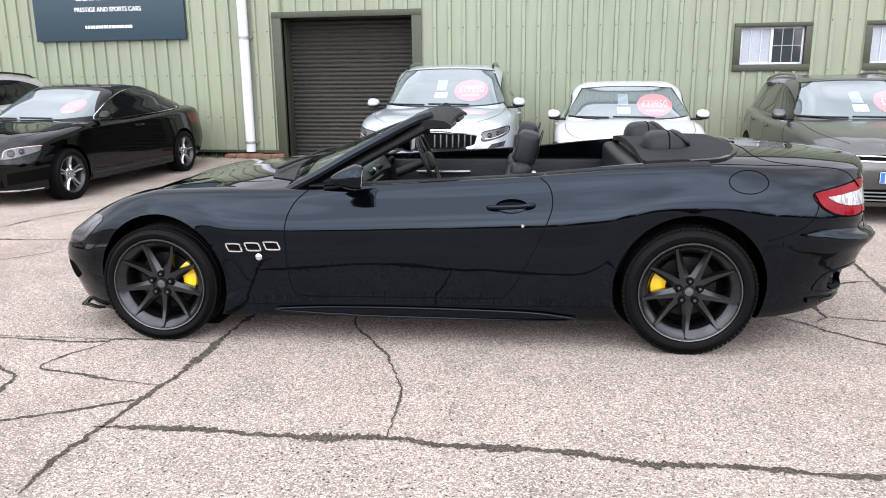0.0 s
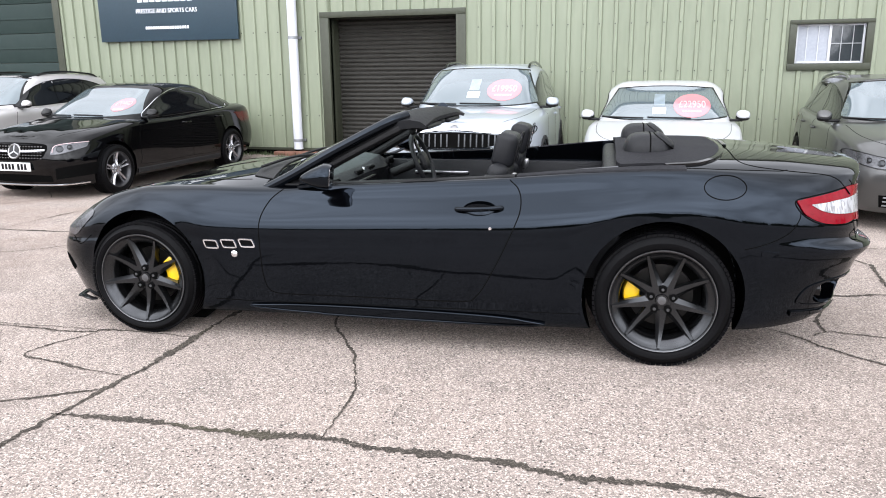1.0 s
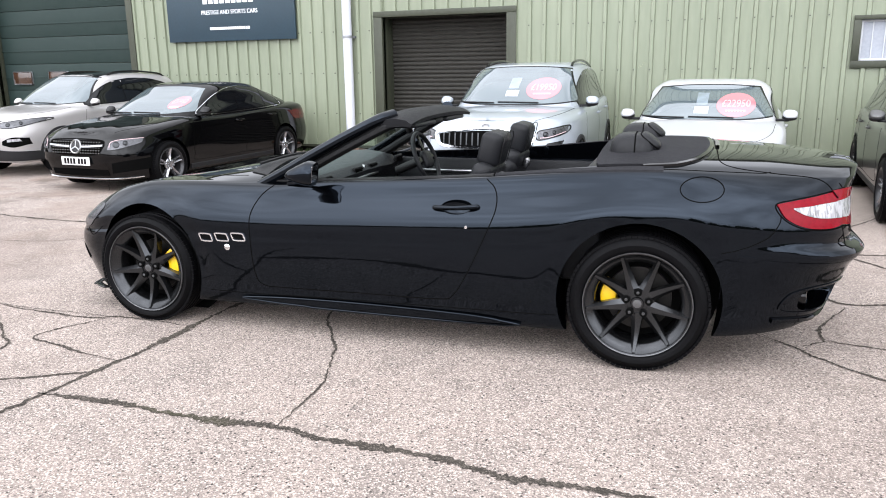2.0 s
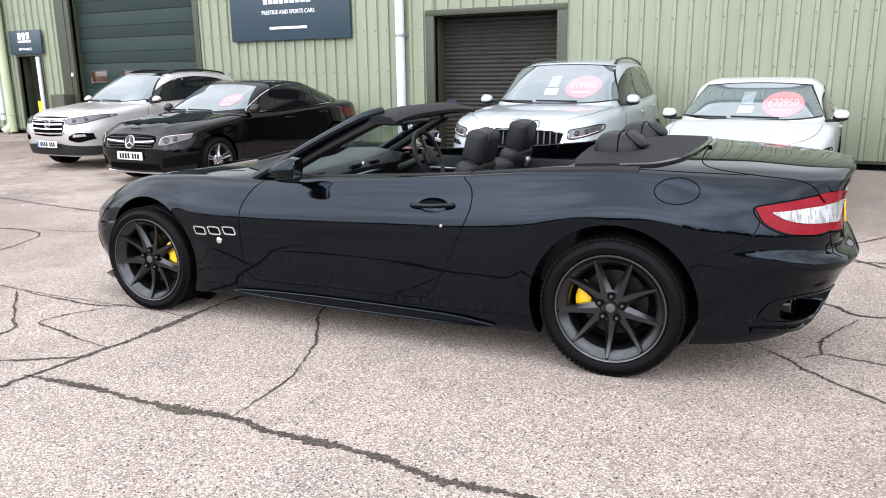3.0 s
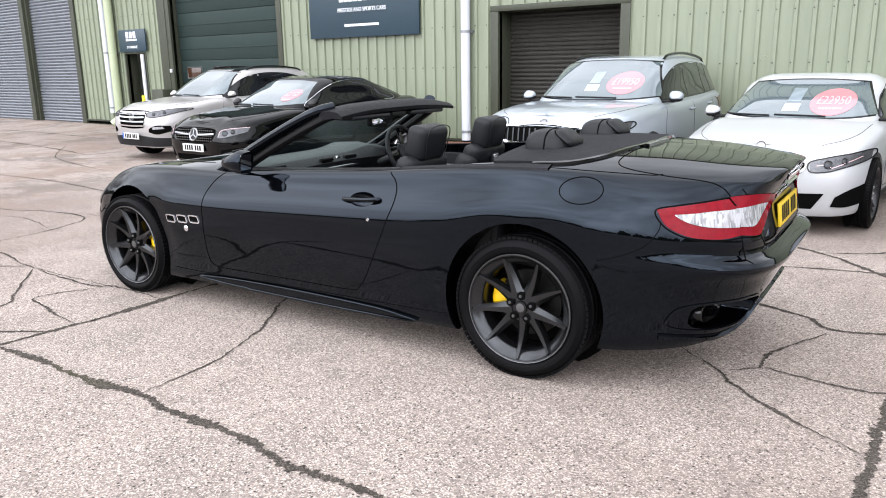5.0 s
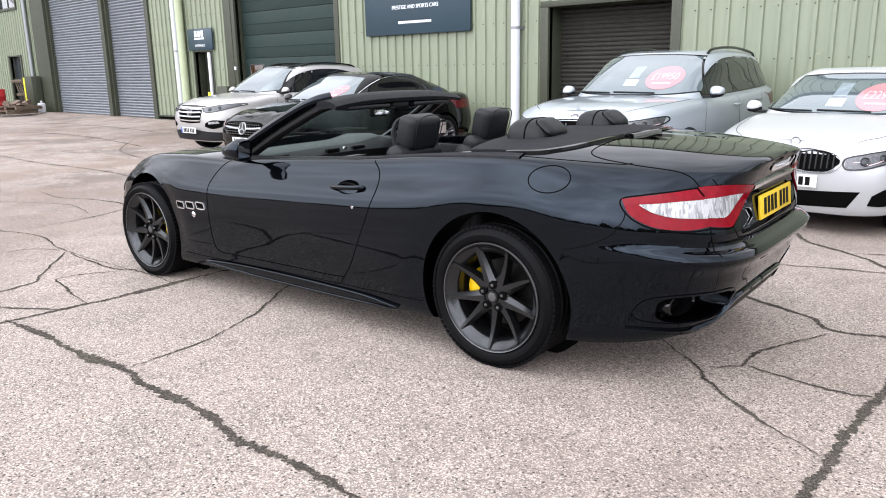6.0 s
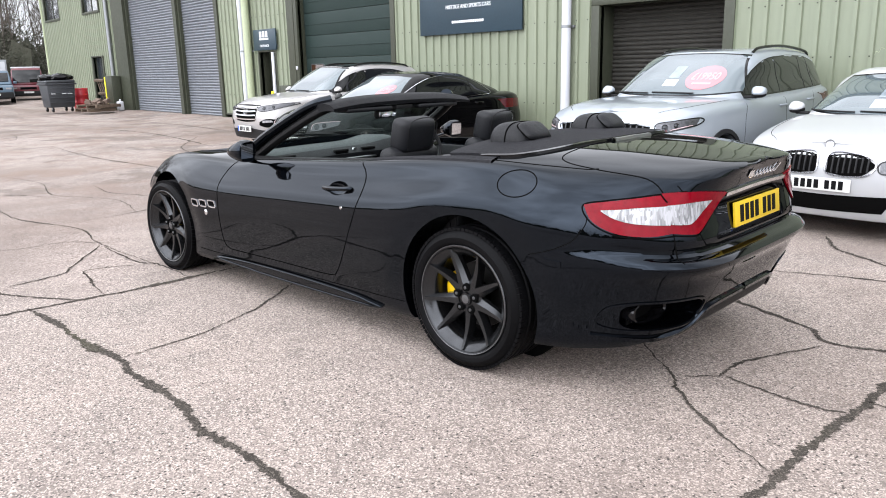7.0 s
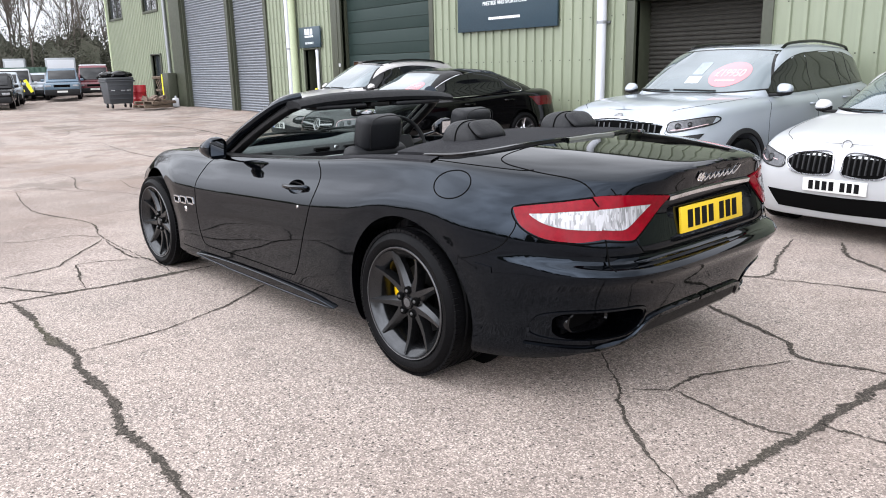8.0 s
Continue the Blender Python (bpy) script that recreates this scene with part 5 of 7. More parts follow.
        shell.line("lamp_gap", "rear", [(s * 0.655, 0.878), (s * 0.66, 0.89), (s * 0.664, 0.912)], "dark_gap", red, wide=0.005, off=0.013, n=14)
        shell.patch("side_marker", "side", [(-1.93, 0.60), (-2.01, 0.592)], [(-1.93, 0.627), (-2.01, 0.619)], "black_paint", car, s, 0.004, 10, 4)
        # exhausts
        shell.line("recess_lip", "rear", [(s * (0.615 + 0.192 * math.copysign(abs(math.cos(a)) ** 0.55, math.cos(a))), 0.385 + 0.073 * math.copysign(abs(math.sin(a)) ** 0.55, math.sin(a))) for a in np.linspace(0, 2 * math.pi, 25)[:-1]], "black_paint", car, wide=0.012, n=60, closed=True, thick=0.004)
        bm = bmesh.new()
        box(bm, (-2.235, s * 0.575 - 0.13, 0.335), (-2.225, s * 0.575 + 0.13, 0.435), 0.0)
        part("recess_back", bm, "dark_gap", car)
        ring = [(math.cos(a), math.sin(a)) for a in np.linspace(0, 2 * math.pi, 25)[:-1]]
        verts, faces = [], []
        out = shell.hit("rear", s * 0.62, 0.372)[0].x
        sq = lambda q: math.copysign(abs(q) ** 0.7, q)
        for x, k in ((out + 0.17, 0.9), (out + 0.085, 1.0), (out + 0.072, 0.97), (out + 0.07, 0.9), (out + 0.078, 0.83), (out + 0.17, 0.76)):
            verts += [(x + 0.22 * max(0, 0.02 + 0.115 * k * sq(c)), s * (0.595 + 0.125 * k * sq(c)), 0.385 + 0.05 * k * sq(d)) for c, d in ring]
        for i in range(5):
            for j in range(24):
                faces.append((24 * i + j, 24 * i + (j + 1) % 24, 24 * (i + 1) + (j + 1) % 24, 24 * (i + 1) + j))
        raw("exhaust_tip", verts, faces, "black_gloss", car, "dark oval exhaust tip")
        shell.line("diffuser_edge", "rear", [(s * 0.80, 0.285), (s * 0.6, 0.272), (s * 0.45, 0.30), (s * 0.36, 0.375), (s * 0.15, 0.385), (s * 0.01, 0.385)], "black_paint", car, wide=0.028, thick=0.012)
        # wheels
        wheel(car, 1.471, s * 0.80, 0.333, 0.335, 0.262, 0.245, "vee", "rim_dark", s, (math.pi - 0.3 if s > 0 else 0.3, "yellow"), radians(-88))
        wheel(car, -1.471, s * 0.79, 0.349, 0.35, 0.265, 0.285, "vee", "rim_dark", s, (math.pi - 0.2 if s < 0 else 0.0 + 0.1, "yellow"), radians(-88))
        v, f = drum(1.471, 0.34, 0.394, s * 0.605, s * 0.60, 32)
        raw("arch_liner", v, f[:-2] + [f[-1], f[-2]], "dark_gap", car)
        v, f = drum(-1.471, 0.36, 0.404, s * 0.585, s * 0.58, 32)
        raw("arch_liner", v, f, "dark_gap", car)

    # lid, plate and badge at the tail
    shell.line("boot_lid_gap", "top", [(-2.46, 0.66), (-2.3, 0.655), (-2.05, 0.70), (-1.85, 0.66), (-1.82, 0.4), (-1.83, 0), (-1.82, -0.4), (-1.85, -0.66), (-2.05, -0.70), (-2.3, -0.655), (-2.46, -0.66)], "dark_gap", car, wide=0.006, n=90)
    for s in (1, -1):
        shell.line("hood_cover_gap", "top", [(-1.5, s * 0.795), (-1.75, s * 0.77), (-2.0, s * 0.72), (-2.06, s * 0.69)], "dark_gap", car, wide=0.005)
        shell.line("lid_side_gap", "rear", [(s * 0.60, 0.945), (s * 0.565, 0.86), (s * 0.53, 0.74), (s * 0.5, 0.69)], "dark_gap", car, wide=0.005)
        shell.line("bonnet_gap", "top", [(0.86, s * 0.66), (1.3, s * 0.63), (1.7, s * 0.55), (2.0, s * 0.40)], "dark_gap", car, wide=0.005)
    shell.line("lid_bottom_gap", "rear", [(0.5, 0.69), (0.25, 0.672), (0, 0.668), (-0.25, 0.672), (-0.5, 0.69)], "dark_gap", car, wide=0.006)
    shell.line("chrome_strip", "rear", [(0.335, 0.885), (0.15, 0.892), (0, 0.893), (-0.15, 0.892), (-0.335, 0.885)], "chrome", car, wide=0.022, thick=0.01, label="thin chrome strip above the number plate")
    p, q = shell.hit("rear", 0, 0.78)
    plate_on(car, p + Vector((-0.008, 0, 0)), pose(0, 0, 0, -6, 0, -90), "plate_yellow")
    # chrome script: one wavy stroke with a tall first letter and a rising tail
    strokes = [(0.165, 0.944), (0.160, 0.972), (0.148, 0.938), (0.136, 0.972), (0.128, 0.936)]
    for k in range(14):
        strokes.append((0.118 - 0.0195 * k, (0.954 if k != 9 else 0.975) if k % 2 == 0 else 0.936))
    strokes += [(-0.165, 0.960), (-0.172, 0.975)]
    got = [shell.hit("rear", a, b) for a, b in spline(strokes, 150)]
    v, f = tube([p + q * 0.006 for p, q in got], 0.0035, 6)
    raw("boot_badge", v, f, "chrome", car, "chrome script badge drawn as plain strokes")
    shell.patch("diffuser", "rear", [(0.40, 0.30), (0.2, 0.30), (0, 0.30), (-0.2, 0.30), (-0.40, 0.30)], [(0.36, 0.37), (0.2, 0.38), (0, 0.38), (-0.2, 0.38), (-0.36, 0.37)], "black_plastic", car, 1, 0.004, 20, 5)
    # nose
    shell.patch("grille", "front", [(0.48, 0.34), (0.3, 0.27), (0, 0.255), (-0.3, 0.27), (-0.48, 0.34)], [(0.48, 0.36), (0.3, 0.43), (0, 0.45), (-0.3, 0.43), (-0.48, 0.36)], "dark_gap", car, 1, 0.002, 30, 6)
    for s in (1, -1):
        shell.patch("front_intake", "side", [(2.05, 0.335), (2.11, 0.30), (2.17, 0.31)], [(2.05, 0.345), (2.10, 0.40), (2.168, 0.41)], "dark_gap", car, s, 0.002, 16, 6)
        edge = [shell.hit("side", x, 0.17, s)[0] for x in (1.88, 1.94, 2.0, 2.05, 2.09)]
        v, f = tube(spline([(q.x + 0.02, q.y + s * 0.004, 0.14 - 0.004 * k) for k, q in enumerate(edge)] + [(2.19, s * 0.3, 0.125)], 20), [0.004, 0.014] + [0.022] * 18, 8, 0.35)
        raw("front_lip", v, f, "black_gloss", car)
    # screen
    n, m = 24, 12
    base = [(0.79 - 0.10 * t * t, 0.72 * t, 0.935 - 0.075 * t * t) for t in np.linspace(-1, 1, n)]
    top = [(0.05 - 0.05 * t * t, 0.595 * t, 1.243 - 0.015 * t * t) for t in np.linspace(-1, 1, n)]
    verts, faces = [], []
    for skin in (0, 1):
        for a, b in zip(base, top):
            for j in range(m):
                t = j / (m - 1)
                x, y, z = [u * (1 - t) + w * t for u, w in zip(a, b)]
                verts.append((x - skin * 0.003, y, z + 0.02 * math.sin(math.pi * t) - skin * 0.004))
    k = n * m
    for i in range(n - 1):
        for j in range(m - 1):
            a = i * m + j
            faces += [(a, a + 1, a + m + 1, a + m), (k + a, k + a + m, k + a + m + 1, k + a + 1)]
    edge = [i * m for i in range(n)] + [(n - 1) * m + j for j in range(1, m)] + [i * m + m - 1 for i in range(n - 2, -1, -1)] + [j for j in range(m - 2, 0, -1)]
    for i in range(len(edge)):
        a, b = edge[i], edge[(i + 1) % len(edge)]
        faces.append((a, k + a, k + b, b))
    glass = raw("windscreen", verts, faces, "glass", car, "clear raked windscreen")
    glass.visible_shadow = False
    # header rail with its folded-back lining
    verts, faces = [], []
    prof = [(0.10, -0.022), (0.08, 0.004), (0.02, 0.026), (-0.06, 0.034), (-0.13, 0.022), (-0.17, -0.008), (-0.165, -0.03), (-0.10, -0.022), (-0.04, -0.03), (0.04, -0.035)]
    for i in range(31):
        t = -1 + 2 * i / 30
        drop = 0.03 * abs(t) ** 3
        for x, z in prof:
            verts.append((x * (1 - 0.15 * t * t) + 0.005 - 0.04 * t * t, 0.615 * t, 1.243 + z * (1 - 0.25 * t**4) - drop))
    for i in range(30):
        for j in range(10):
            a, b = i * 10 + j, i * 10 + (j + 1) % 10
            faces.append((a, b, b + 10, a + 10))
    faces += [tuple(range(10))[::-1], tuple(range(300, 310))]
    raw("header_rail", verts, faces, "header_skin", car, "black padded windscreen header", 40)
    for a in (-0.50, 0.12):
        boxed("sun_visor", (-0.168, a, 1.176), (-0.03, a + 0.38, 1.204), "leather", car, "black folded sun visor", 0.012, None, 3)
    boxed("header_latch", (-0.15, -0.075, 1.178), (-0.06, 0.075, 1.206), "black_plastic", car, "", 0.006)
    for s in (1, -1):
        boxed("sun_visor", (-0.115, s * 0.30 - 0.19, 1.188), (0.025, s * 0.30 + 0.19, 1.208), "black_plastic", car, "", 0.008, pose(0, 0, 0))
    bm = bmesh.new()
    box(bm, (-0.03, -0.115, -0.035), (0.012, 0.115, 0.035), 0.02, pose(0.06, 0, 1.145, 0, 4, 14), 3)
    mir = part("rear_view_mirror", bm, "black_plastic", car)
    bm = bmesh.new()
    box(bm, (-0.034, -0.10, -0.026), (-0.029, 0.10, 0.026), 0.002, pose(0.06, 0, 1.145, 0, 4, 14))
    part("mirror_glass", bm, "mirror_glass", mir)
    v, f = tube([(0.06, 0, 1.17), (0.075, 0, 1.23)], 0.012, 8)
    raw("mirror_stem", v, f, "black_plastic", mir)
    # wipers and cowl
    shell.patch("cowl", "top", [(0.87, -0.60), (0.93, -0.3), (0.95, 0), (0.93, 0.3), (0.87, 0.60)], [(0.72, -0.68), (0.78, -0.3), (0.80, 0), (0.78, 0.3), (0.72, 0.68)], "black_plastic", car, 1, 0.006, 24, 5)
    for y0, y1 in ((0.5, -0.12), (-0.05, -0.62)):
        v, f = tube(spline([(0.87, y0, 0.95), (0.80, (y0 + y1) / 2, 0.975), (0.755, y1, 0.96)], 12), 0.009, 6)
        raw("wiper", v, f, "black_plastic", car)
    # dashboard
    verts, faces = [], []
    prof = [(0.78, 0.89), (0.69, 0.915), (0.54, 0.925), (0.41, 0.905), (0.36, 0.86), (0.37, 0.76), (0.43, 0.66), (0.5, 0.5), (0.74, 0.5)]
    for i in range(25):
        t = -1 + 2 * i / 24
        hood = 0.035 * math.exp(-(((t + 0.52) / 0.22) ** 2))
        for j, (x, z) in enumerate(prof):
            verts.append((x - (hood if 2 <= j <= 4 else 0) + 0.05 * t * t * (j < 6), 0.70 * t, z + (hood if 1 <= j <= 3 else 0) - 0.02 * t * t))
    for i in range(24):
        for j in range(8):
            a = i * 9 + j
            faces.append((a, a + 1, a + 10, a + 9))
    dash = raw("dashboard", verts, faces, ["dash_top_lit", "leather"], car, "black leather dashboard", 50)
    # light put in by colour: top strips paler, fascia in dark leather
    for face in dash.data.polygons:
        face.material_index = 0 if face.index % 8 < 3 else 1
    for y in (0.58, 0.125, -0.125, -0.62):
        bm = bmesh.new()
        box(bm, (-0.012, -0.065, -0.028), (0.012, 0.065, 0.028), 0.01, pose(0.385, y, 0.868, 0, -14, 0))
        vent = part("air_vent", bm, "black_plastic", dash)
        bm = bmesh.new()
        for k in range(3):
            box(bm, (-0.02, -0.055, -0.018 + 0.014 * k), (-0.008, 0.055, -0.010 + 0.014 * k), 0, pose(0.385, y, 0.868, 0, -14, 0))
        part("vent_slats", bm, "dark_gap", vent)
    v, f = tube(spline([(0.40 + 0.05 * t * t, 0.69 * t, 0.822 - 0.015 * t * t) for t in (-1, -0.6, -0.2, 0.2, 0.6, 1)], 30), 0.009, 8)
    raw("trim_strip", [(x - 0.035, y, z) for x, y, z in v], f, "steel_dull", dash, "satin metal trim strip")
    v, f = lathe([(0.001, -0.012), (0.03, -0.012), (0.036, 0.0), (0.036, 0.02)], 24, "X")
    raw("clock", [(x + 0.39, y * 0.62, z * 0.62 + 0.872) for x, y, z in v], f, "steel_dull", dash, "small round chrome-rimmed clock")
    # steering wheel on the far side
    sw = new("steering_wheel")
    sw.parent = car
    sw.matrix_local = pose(0.07, -0.36, 0.90, 0, -68, 0)
    v, f = tube([(0.185 * math.cos(a), 0.185 * math.sin(a), 0) for a in np.linspace(0, 2 * math.pi, 41)[:-1]], 0.016, 10, 1.0, True)
    raw("wheel_ring", v, f, "leather", sw)
    bm = bmesh.new()
    box(bm, (-0.07, -0.075, -0.02), (0.06, 0.075, 0.03), 0.03, None, 3)
    part("airbag_boss", bm, "leather", sw)
    bm = bmesh.new()
    for a in (90, -90, 0):
        box(bm, (0.04, -0.022, -0.008), (0.18, 0.022, 0.008), 0.006, pose(0, 0, 0, 0, 0, a))
    part("wheel_spokes", bm, "black_gloss", sw)
    v, f = tube([(0, 0, -0.03), (0, 0, -0.24)], 0.03, 12)
    raw("column", v, f, "black_plastic", sw)
    boxed("centre_console", (-1.0, -0.13, 0.37), (0.35, 0.13, 0.66), "leather", car, "black leather centre console", 0.03)
    for y in (0.37, -0.37):
        seat(car, -0.20, y, True)
        seat(car, -0.93, y, False)
        # head fairings behind the rear seats
        bm = bmesh.new()
        got = bmesh.ops.create_uvsphere(bm, u_segments=28, v_segments=18, radius=1.0)["verts"]
        for vtx in got:
            x, yy, z = vtx.co
            f3 = lambda q, e: math.copysign(abs(q) ** e, q)
            vtx.co = Vector((f3(x, 0.6) * 0.125, f3(yy, 0.6) * 0.147, f3(z, 0.62) * 0.135 * (1 - 0.18 * x * (x < 0) * -1)))
        bmesh.ops.transform(bm, matrix=pose(-1.385, y, 1.025), verts=bm.verts[:])
        fair = part("roll_hoop_cover", bm, "leather", car, "black leather roll hoop cover")
        v, f = tube([(-1.40 + 0.0 * c, y + 0.146 * math.copysign(abs(math.cos(c)) ** 0.6, math.cos(c)), 1.025 + 0.134 * abs(math.sin(c)) ** 0.62) for c in np.linspace(0.05, math.pi - 0.05, 40)], 0.004, 6)
        raw("cover_seam", v, f, "dark_gap", fair)
        v, f = egg((0, 0, 0), (0.065, 0.10, 0.042), 0.6)
        turn = pose(-1.468, y, 1.104, 0, -38, 0)
        cap = raw("hoop_cap", [turn @ Vector(q) for q in v], f, "leather", fair)
        v, f = tube([turn @ Vector((0.0655 * math.copysign(abs(math.cos(a)) ** 0.6, math.cos(a)), 0.1005 * math.copysign(abs(math.sin(a)) ** 0.6, math.sin(a)), 0.012)) for a in np.linspace(0, 2 * math.pi, 41)[:-1]], 0.004, 6, 1.0, True)
        raw("cap_seam", v, f, "dark_gap", fair)
    boxed("rear_bulkhead", (-1.27, -0.72, 0.55), (-1.15, 0.72, 1.0), "leather", car, "", 0.04, None, 3)
    shell.patch("hood_cover", "top", [(-1.24, -0.745), (-1.22, -0.66), (-1.22, -0.4), (-1.22, 0), (-1.22, 0.4), (-1.22, 0.66), (-1.24, 0.745)], [(-1.46, -0.757), (-1.64, -0.69), (-1.755, -0.46), (-1.79, 0), (-1.755, 0.46), (-1.64, 0.69), (-1.46, 0.757)], "soft_top", car, 1, 0.012, 60, 10, "black fabric cover over the folded roof")
    shell.line("cover_trim", "top", [(-1.46, -0.765), (-1.65, -0.70), (-1.765, -0.47), (-1.80, 0.0), (-1.765, 0.47), (-1.65, 0.70), (-1.46, 0.765)], "black_gloss", car, wide=0.03, thick=0.01, n=60)
    shell.line("brake_light", "top", [(-1.825, -0.18), (-1.83, 0), (-1.825, 0.18)], "steel_dull", car, wide=0.025, thick=0.012)
    return car


convertible()


# ---- parked cars along the wall ----
def between(points, x):
    pts = sorted(points)
    return float(np.interp(x, [p[0] for p in pts], [p[1] for p in pts]))


def parked_car(name, label, place, size, xf, xr, wb, hw, roof, hood, roof_x, glass_x, paint, wheel_r, rim_r, wheel_style, rim_mat, side_low, side_high, cuts, suv=False, low_sill=0.2, group="cars parked along the wall", price="", chrome_side=False, sticker_at=0.36, sticker=0.92, rails=None, dark_roof=False, lamp_hood=0.0):
    """A closed car. hood: edge line of bonnet, belt and boot; roof_x: header and rear edge; glass_x: feet of front and rear screens."""
    car = new(name)
    car.matrix_world = place @ Matrix.Scale(size, 4)
    tagged(car, label, "car", group)
    belt = lambda x: between(hood, x)
    lift = 0.1 if suv else 0.0
    hi = [(x, z) for x, z in hood]
    low = lambda d: [(x, z - d) for x, z in hood]
    nose, tail = min(h for h in hood if h[0] == max(p[0] for p in hood))[1], belt(xr + 0.1)
    rows = [
        (xf - 0.2, xr + 0.25, 5, 5, [(0, hw * 0.75)], [(0, low_sill + 0.03)]),
        (xf - 0.09, xr + 0.08, 6, 5, [(0, hw * 0.955)], [(xf, low_sill - 0.02), (1, low_sill), (-1, low_sill), (xr, low_sill + 0.07)]),
        (xf - 0.02, xr + 0.01, 6, 5.5, [(0, hw * 0.985)], [(xf, 0.36 + lift), (0, 0.36 + lift), (xr, 0.42 + lift)]),
        (xf, xr, 6, 5.5, [(xf, hw), (0, hw * 0.99), (xr, hw)], [(xf, 0.5 + lift), (0, 0.54 + lift), (xr, 0.58 + lift)]),
        (xf - 0.022, xr + 0.03, 5.6, 5.5, [(xf, hw * 0.98), (0, hw * 0.985), (xr, hw * 0.97)], [(xf, nose - 0.11), (0.6, (0.54 + lift + belt(0.6)) / 2 + 0.04), (-0.5, (0.54 + lift + belt(-0.5)) / 2 + 0.05), (xr, tail - 0.2)]),
        (xf - 0.05, xr + 0.05, 5.2, 5.5, [(xf, hw * 0.95), (0, hw * 0.965), (xr, hw * 0.93)], [(x, z - 0.045) for x, z in hood]),
        (xf - 0.125, xr + 0.05, 4.6, 5.5, [(xf, hw * 0.86), (0, hw * 0.90), (xr, hw * 0.84)], hi),
        (xf - 0.15, xr + 0.05, 3.5, 6, [(0, hw * 0.5)], [(x, z + (0.035 if x > 0.5 else 0.02)) for x, z in hood]),
        (xf - 0.14, xr + 0.05, 3.5, 6, [(0, 0.0)], [(x, z + (0.045 if x > 0.5 else 0.025)) for x, z in hood]),
    ]
    skin = Shell(rows, 110, 4)
    cutters = [drum(x, wheel_r, wheel_r + 0.05, s * hw * 0.62, s * 1.4, 36) for x in (wb / 2, -wb / 2) for s in (1, -1)]
    body = skin.carve("body", cutters, paint, car)
    gf, gr = glass_x
    rf, rr = roof_x
    top_hw = hw * 0.66
    house = Shell(
        [
            (gf + 0.05, gr - 0.05, 5.5, 4, [(0, hw * 0.905)], [(x, z - 0.03) for x, z in hood]),
            (gf, gr, 5.5, 4, [(0, hw * 0.895)], [(x, z + 0.01) for x, z in hood]),
            ((gf * 0.62 + rf * 0.38), (gr * 0.62 + rr * 0.38), 5.5, 4.4, [(0, hw * 0.82)], [(gf, belt(gf) * 0.53 + (roof - 0.1) * 0.47), (gr, belt(gr) * 0.56 + (roof - 0.1) * 0.44)]),
            (rf, rr, 5.5, 5, [(rf, top_hw * 1.02), (0, top_hw * 1.05), (rr, top_hw)], [(rf, roof - 0.085), ((rf + rr) / 2 + 0.2, roof - 0.055), (rr, roof - 0.10)]),
            (rf - 0.05, rr + 0.05, 5, 5, [(0, top_hw * 0.92)], [(rf, roof - 0.055), ((rf + rr) / 2 + 0.2, roof - 0.02), (rr, roof - 0.075)]),
            (rf - 0.07, rr + 0.07, 4, 4, [(0, top_hw * 0.5)], [(rf, roof - 0.045), ((rf + rr) / 2 + 0.2, roof - 0.004), (rr, roof - 0.06)]),
            (rf - 0.07, rr + 0.07, 4, 4, [(0, 0.0)], [(rf, roof - 0.043), ((rf + rr) / 2 + 0.2, roof), (rr, roof - 0.055)]),
        ],
        100,
        5,
    )
    mesh = bpy.data.meshes.new("roof")
    house.bm.to_mesh(mesh)
    finish("roof", mesh, paint, car, sharp=30)
    # screens
    zb, zt = belt(gf) + 0.055, roof - 0.09
    wl, wh = hw * 0.82, top_hw * 0.945
    low_line = [(-wl, zb + 0.035), (-wl * 0.6, zb + 0.008), (0, zb), (wl * 0.6, zb + 0.008), (wl, zb + 0.035)]
    high_line = [(-wh, zt - 0.012), (-wh * 0.5, zt + 0.012), (0, zt + 0.018), (wh * 0.5, zt + 0.012), (wh, zt - 0.012)]
    grow = lambda pts, k, d: [(y * k, z + d) for y, z in pts]
    house.patch("screen_border", "front", grow(low_line, 1.02, -0.012), grow(high_line, 1.03, 0.016), "black_gloss", car, 1, 0.002, 36, 10)
    glass = house.patch("windscreen", "front", low_line, high_line, "screen", car, 1, 0.005, 36, 12, "windscreen reflecting the pale sky")
    house.patch("rear_screen", "rear", grow(low_line, 0.9, 0.03), grow(high_line, 0.92, -0.02), "tinted", car, 1, 0.004, 24, 8)
    for y in (0.35, -0.25):
        house.line("wiper", "front", [(hw * y, zb + 0.012), (hw * (y - 0.55), zb + 0.02)], "black_plastic", car, wide=0.018, thick=0.014, n=12)
    if price:
        cy, cz = hw * sticker_at, zb + (zt - zb) * 0.42
        disc = bmesh.new()
        bmesh.ops.create_grid(disc, x_segments=14, y_segments=10, size=1.0)
        for v in disc.verts:
            x, y = v.co.x, v.co.y
            x, y = x * math.sqrt(1 - y * y / 2), y * math.sqrt(1 - x * x / 2)
            v.co = Vector((x * 0.235 * sticker, y * 0.14 * sticker, 0))
        mesh = bpy.data.meshes.new("price_sticker")
        disc.to_mesh(mesh)
        disc.free()
        st = house.lay("price_sticker", mesh, "front", cy, cz, 1, "sticker_red", car, 0.0075, "round red price sticker with white figures")
        house.lay("price_figures", writing(price, 0.115 * sticker, 0.0005), "front", cy, cz + 0.01, 1, "sticker_text", st, 0.0095)
        for k in range(7):
            a = cy + (-0.12 + 0.035 * k) * sticker
            house.patch("small_print", "front", [(a, cz - 0.07), (a + 0.025, cz - 0.07)], [(a, cz - 0.055), (a + 0.025, cz - 0.055)], "sticker_text", st, 1, 0.0095, 4, 3, "", 0.001)
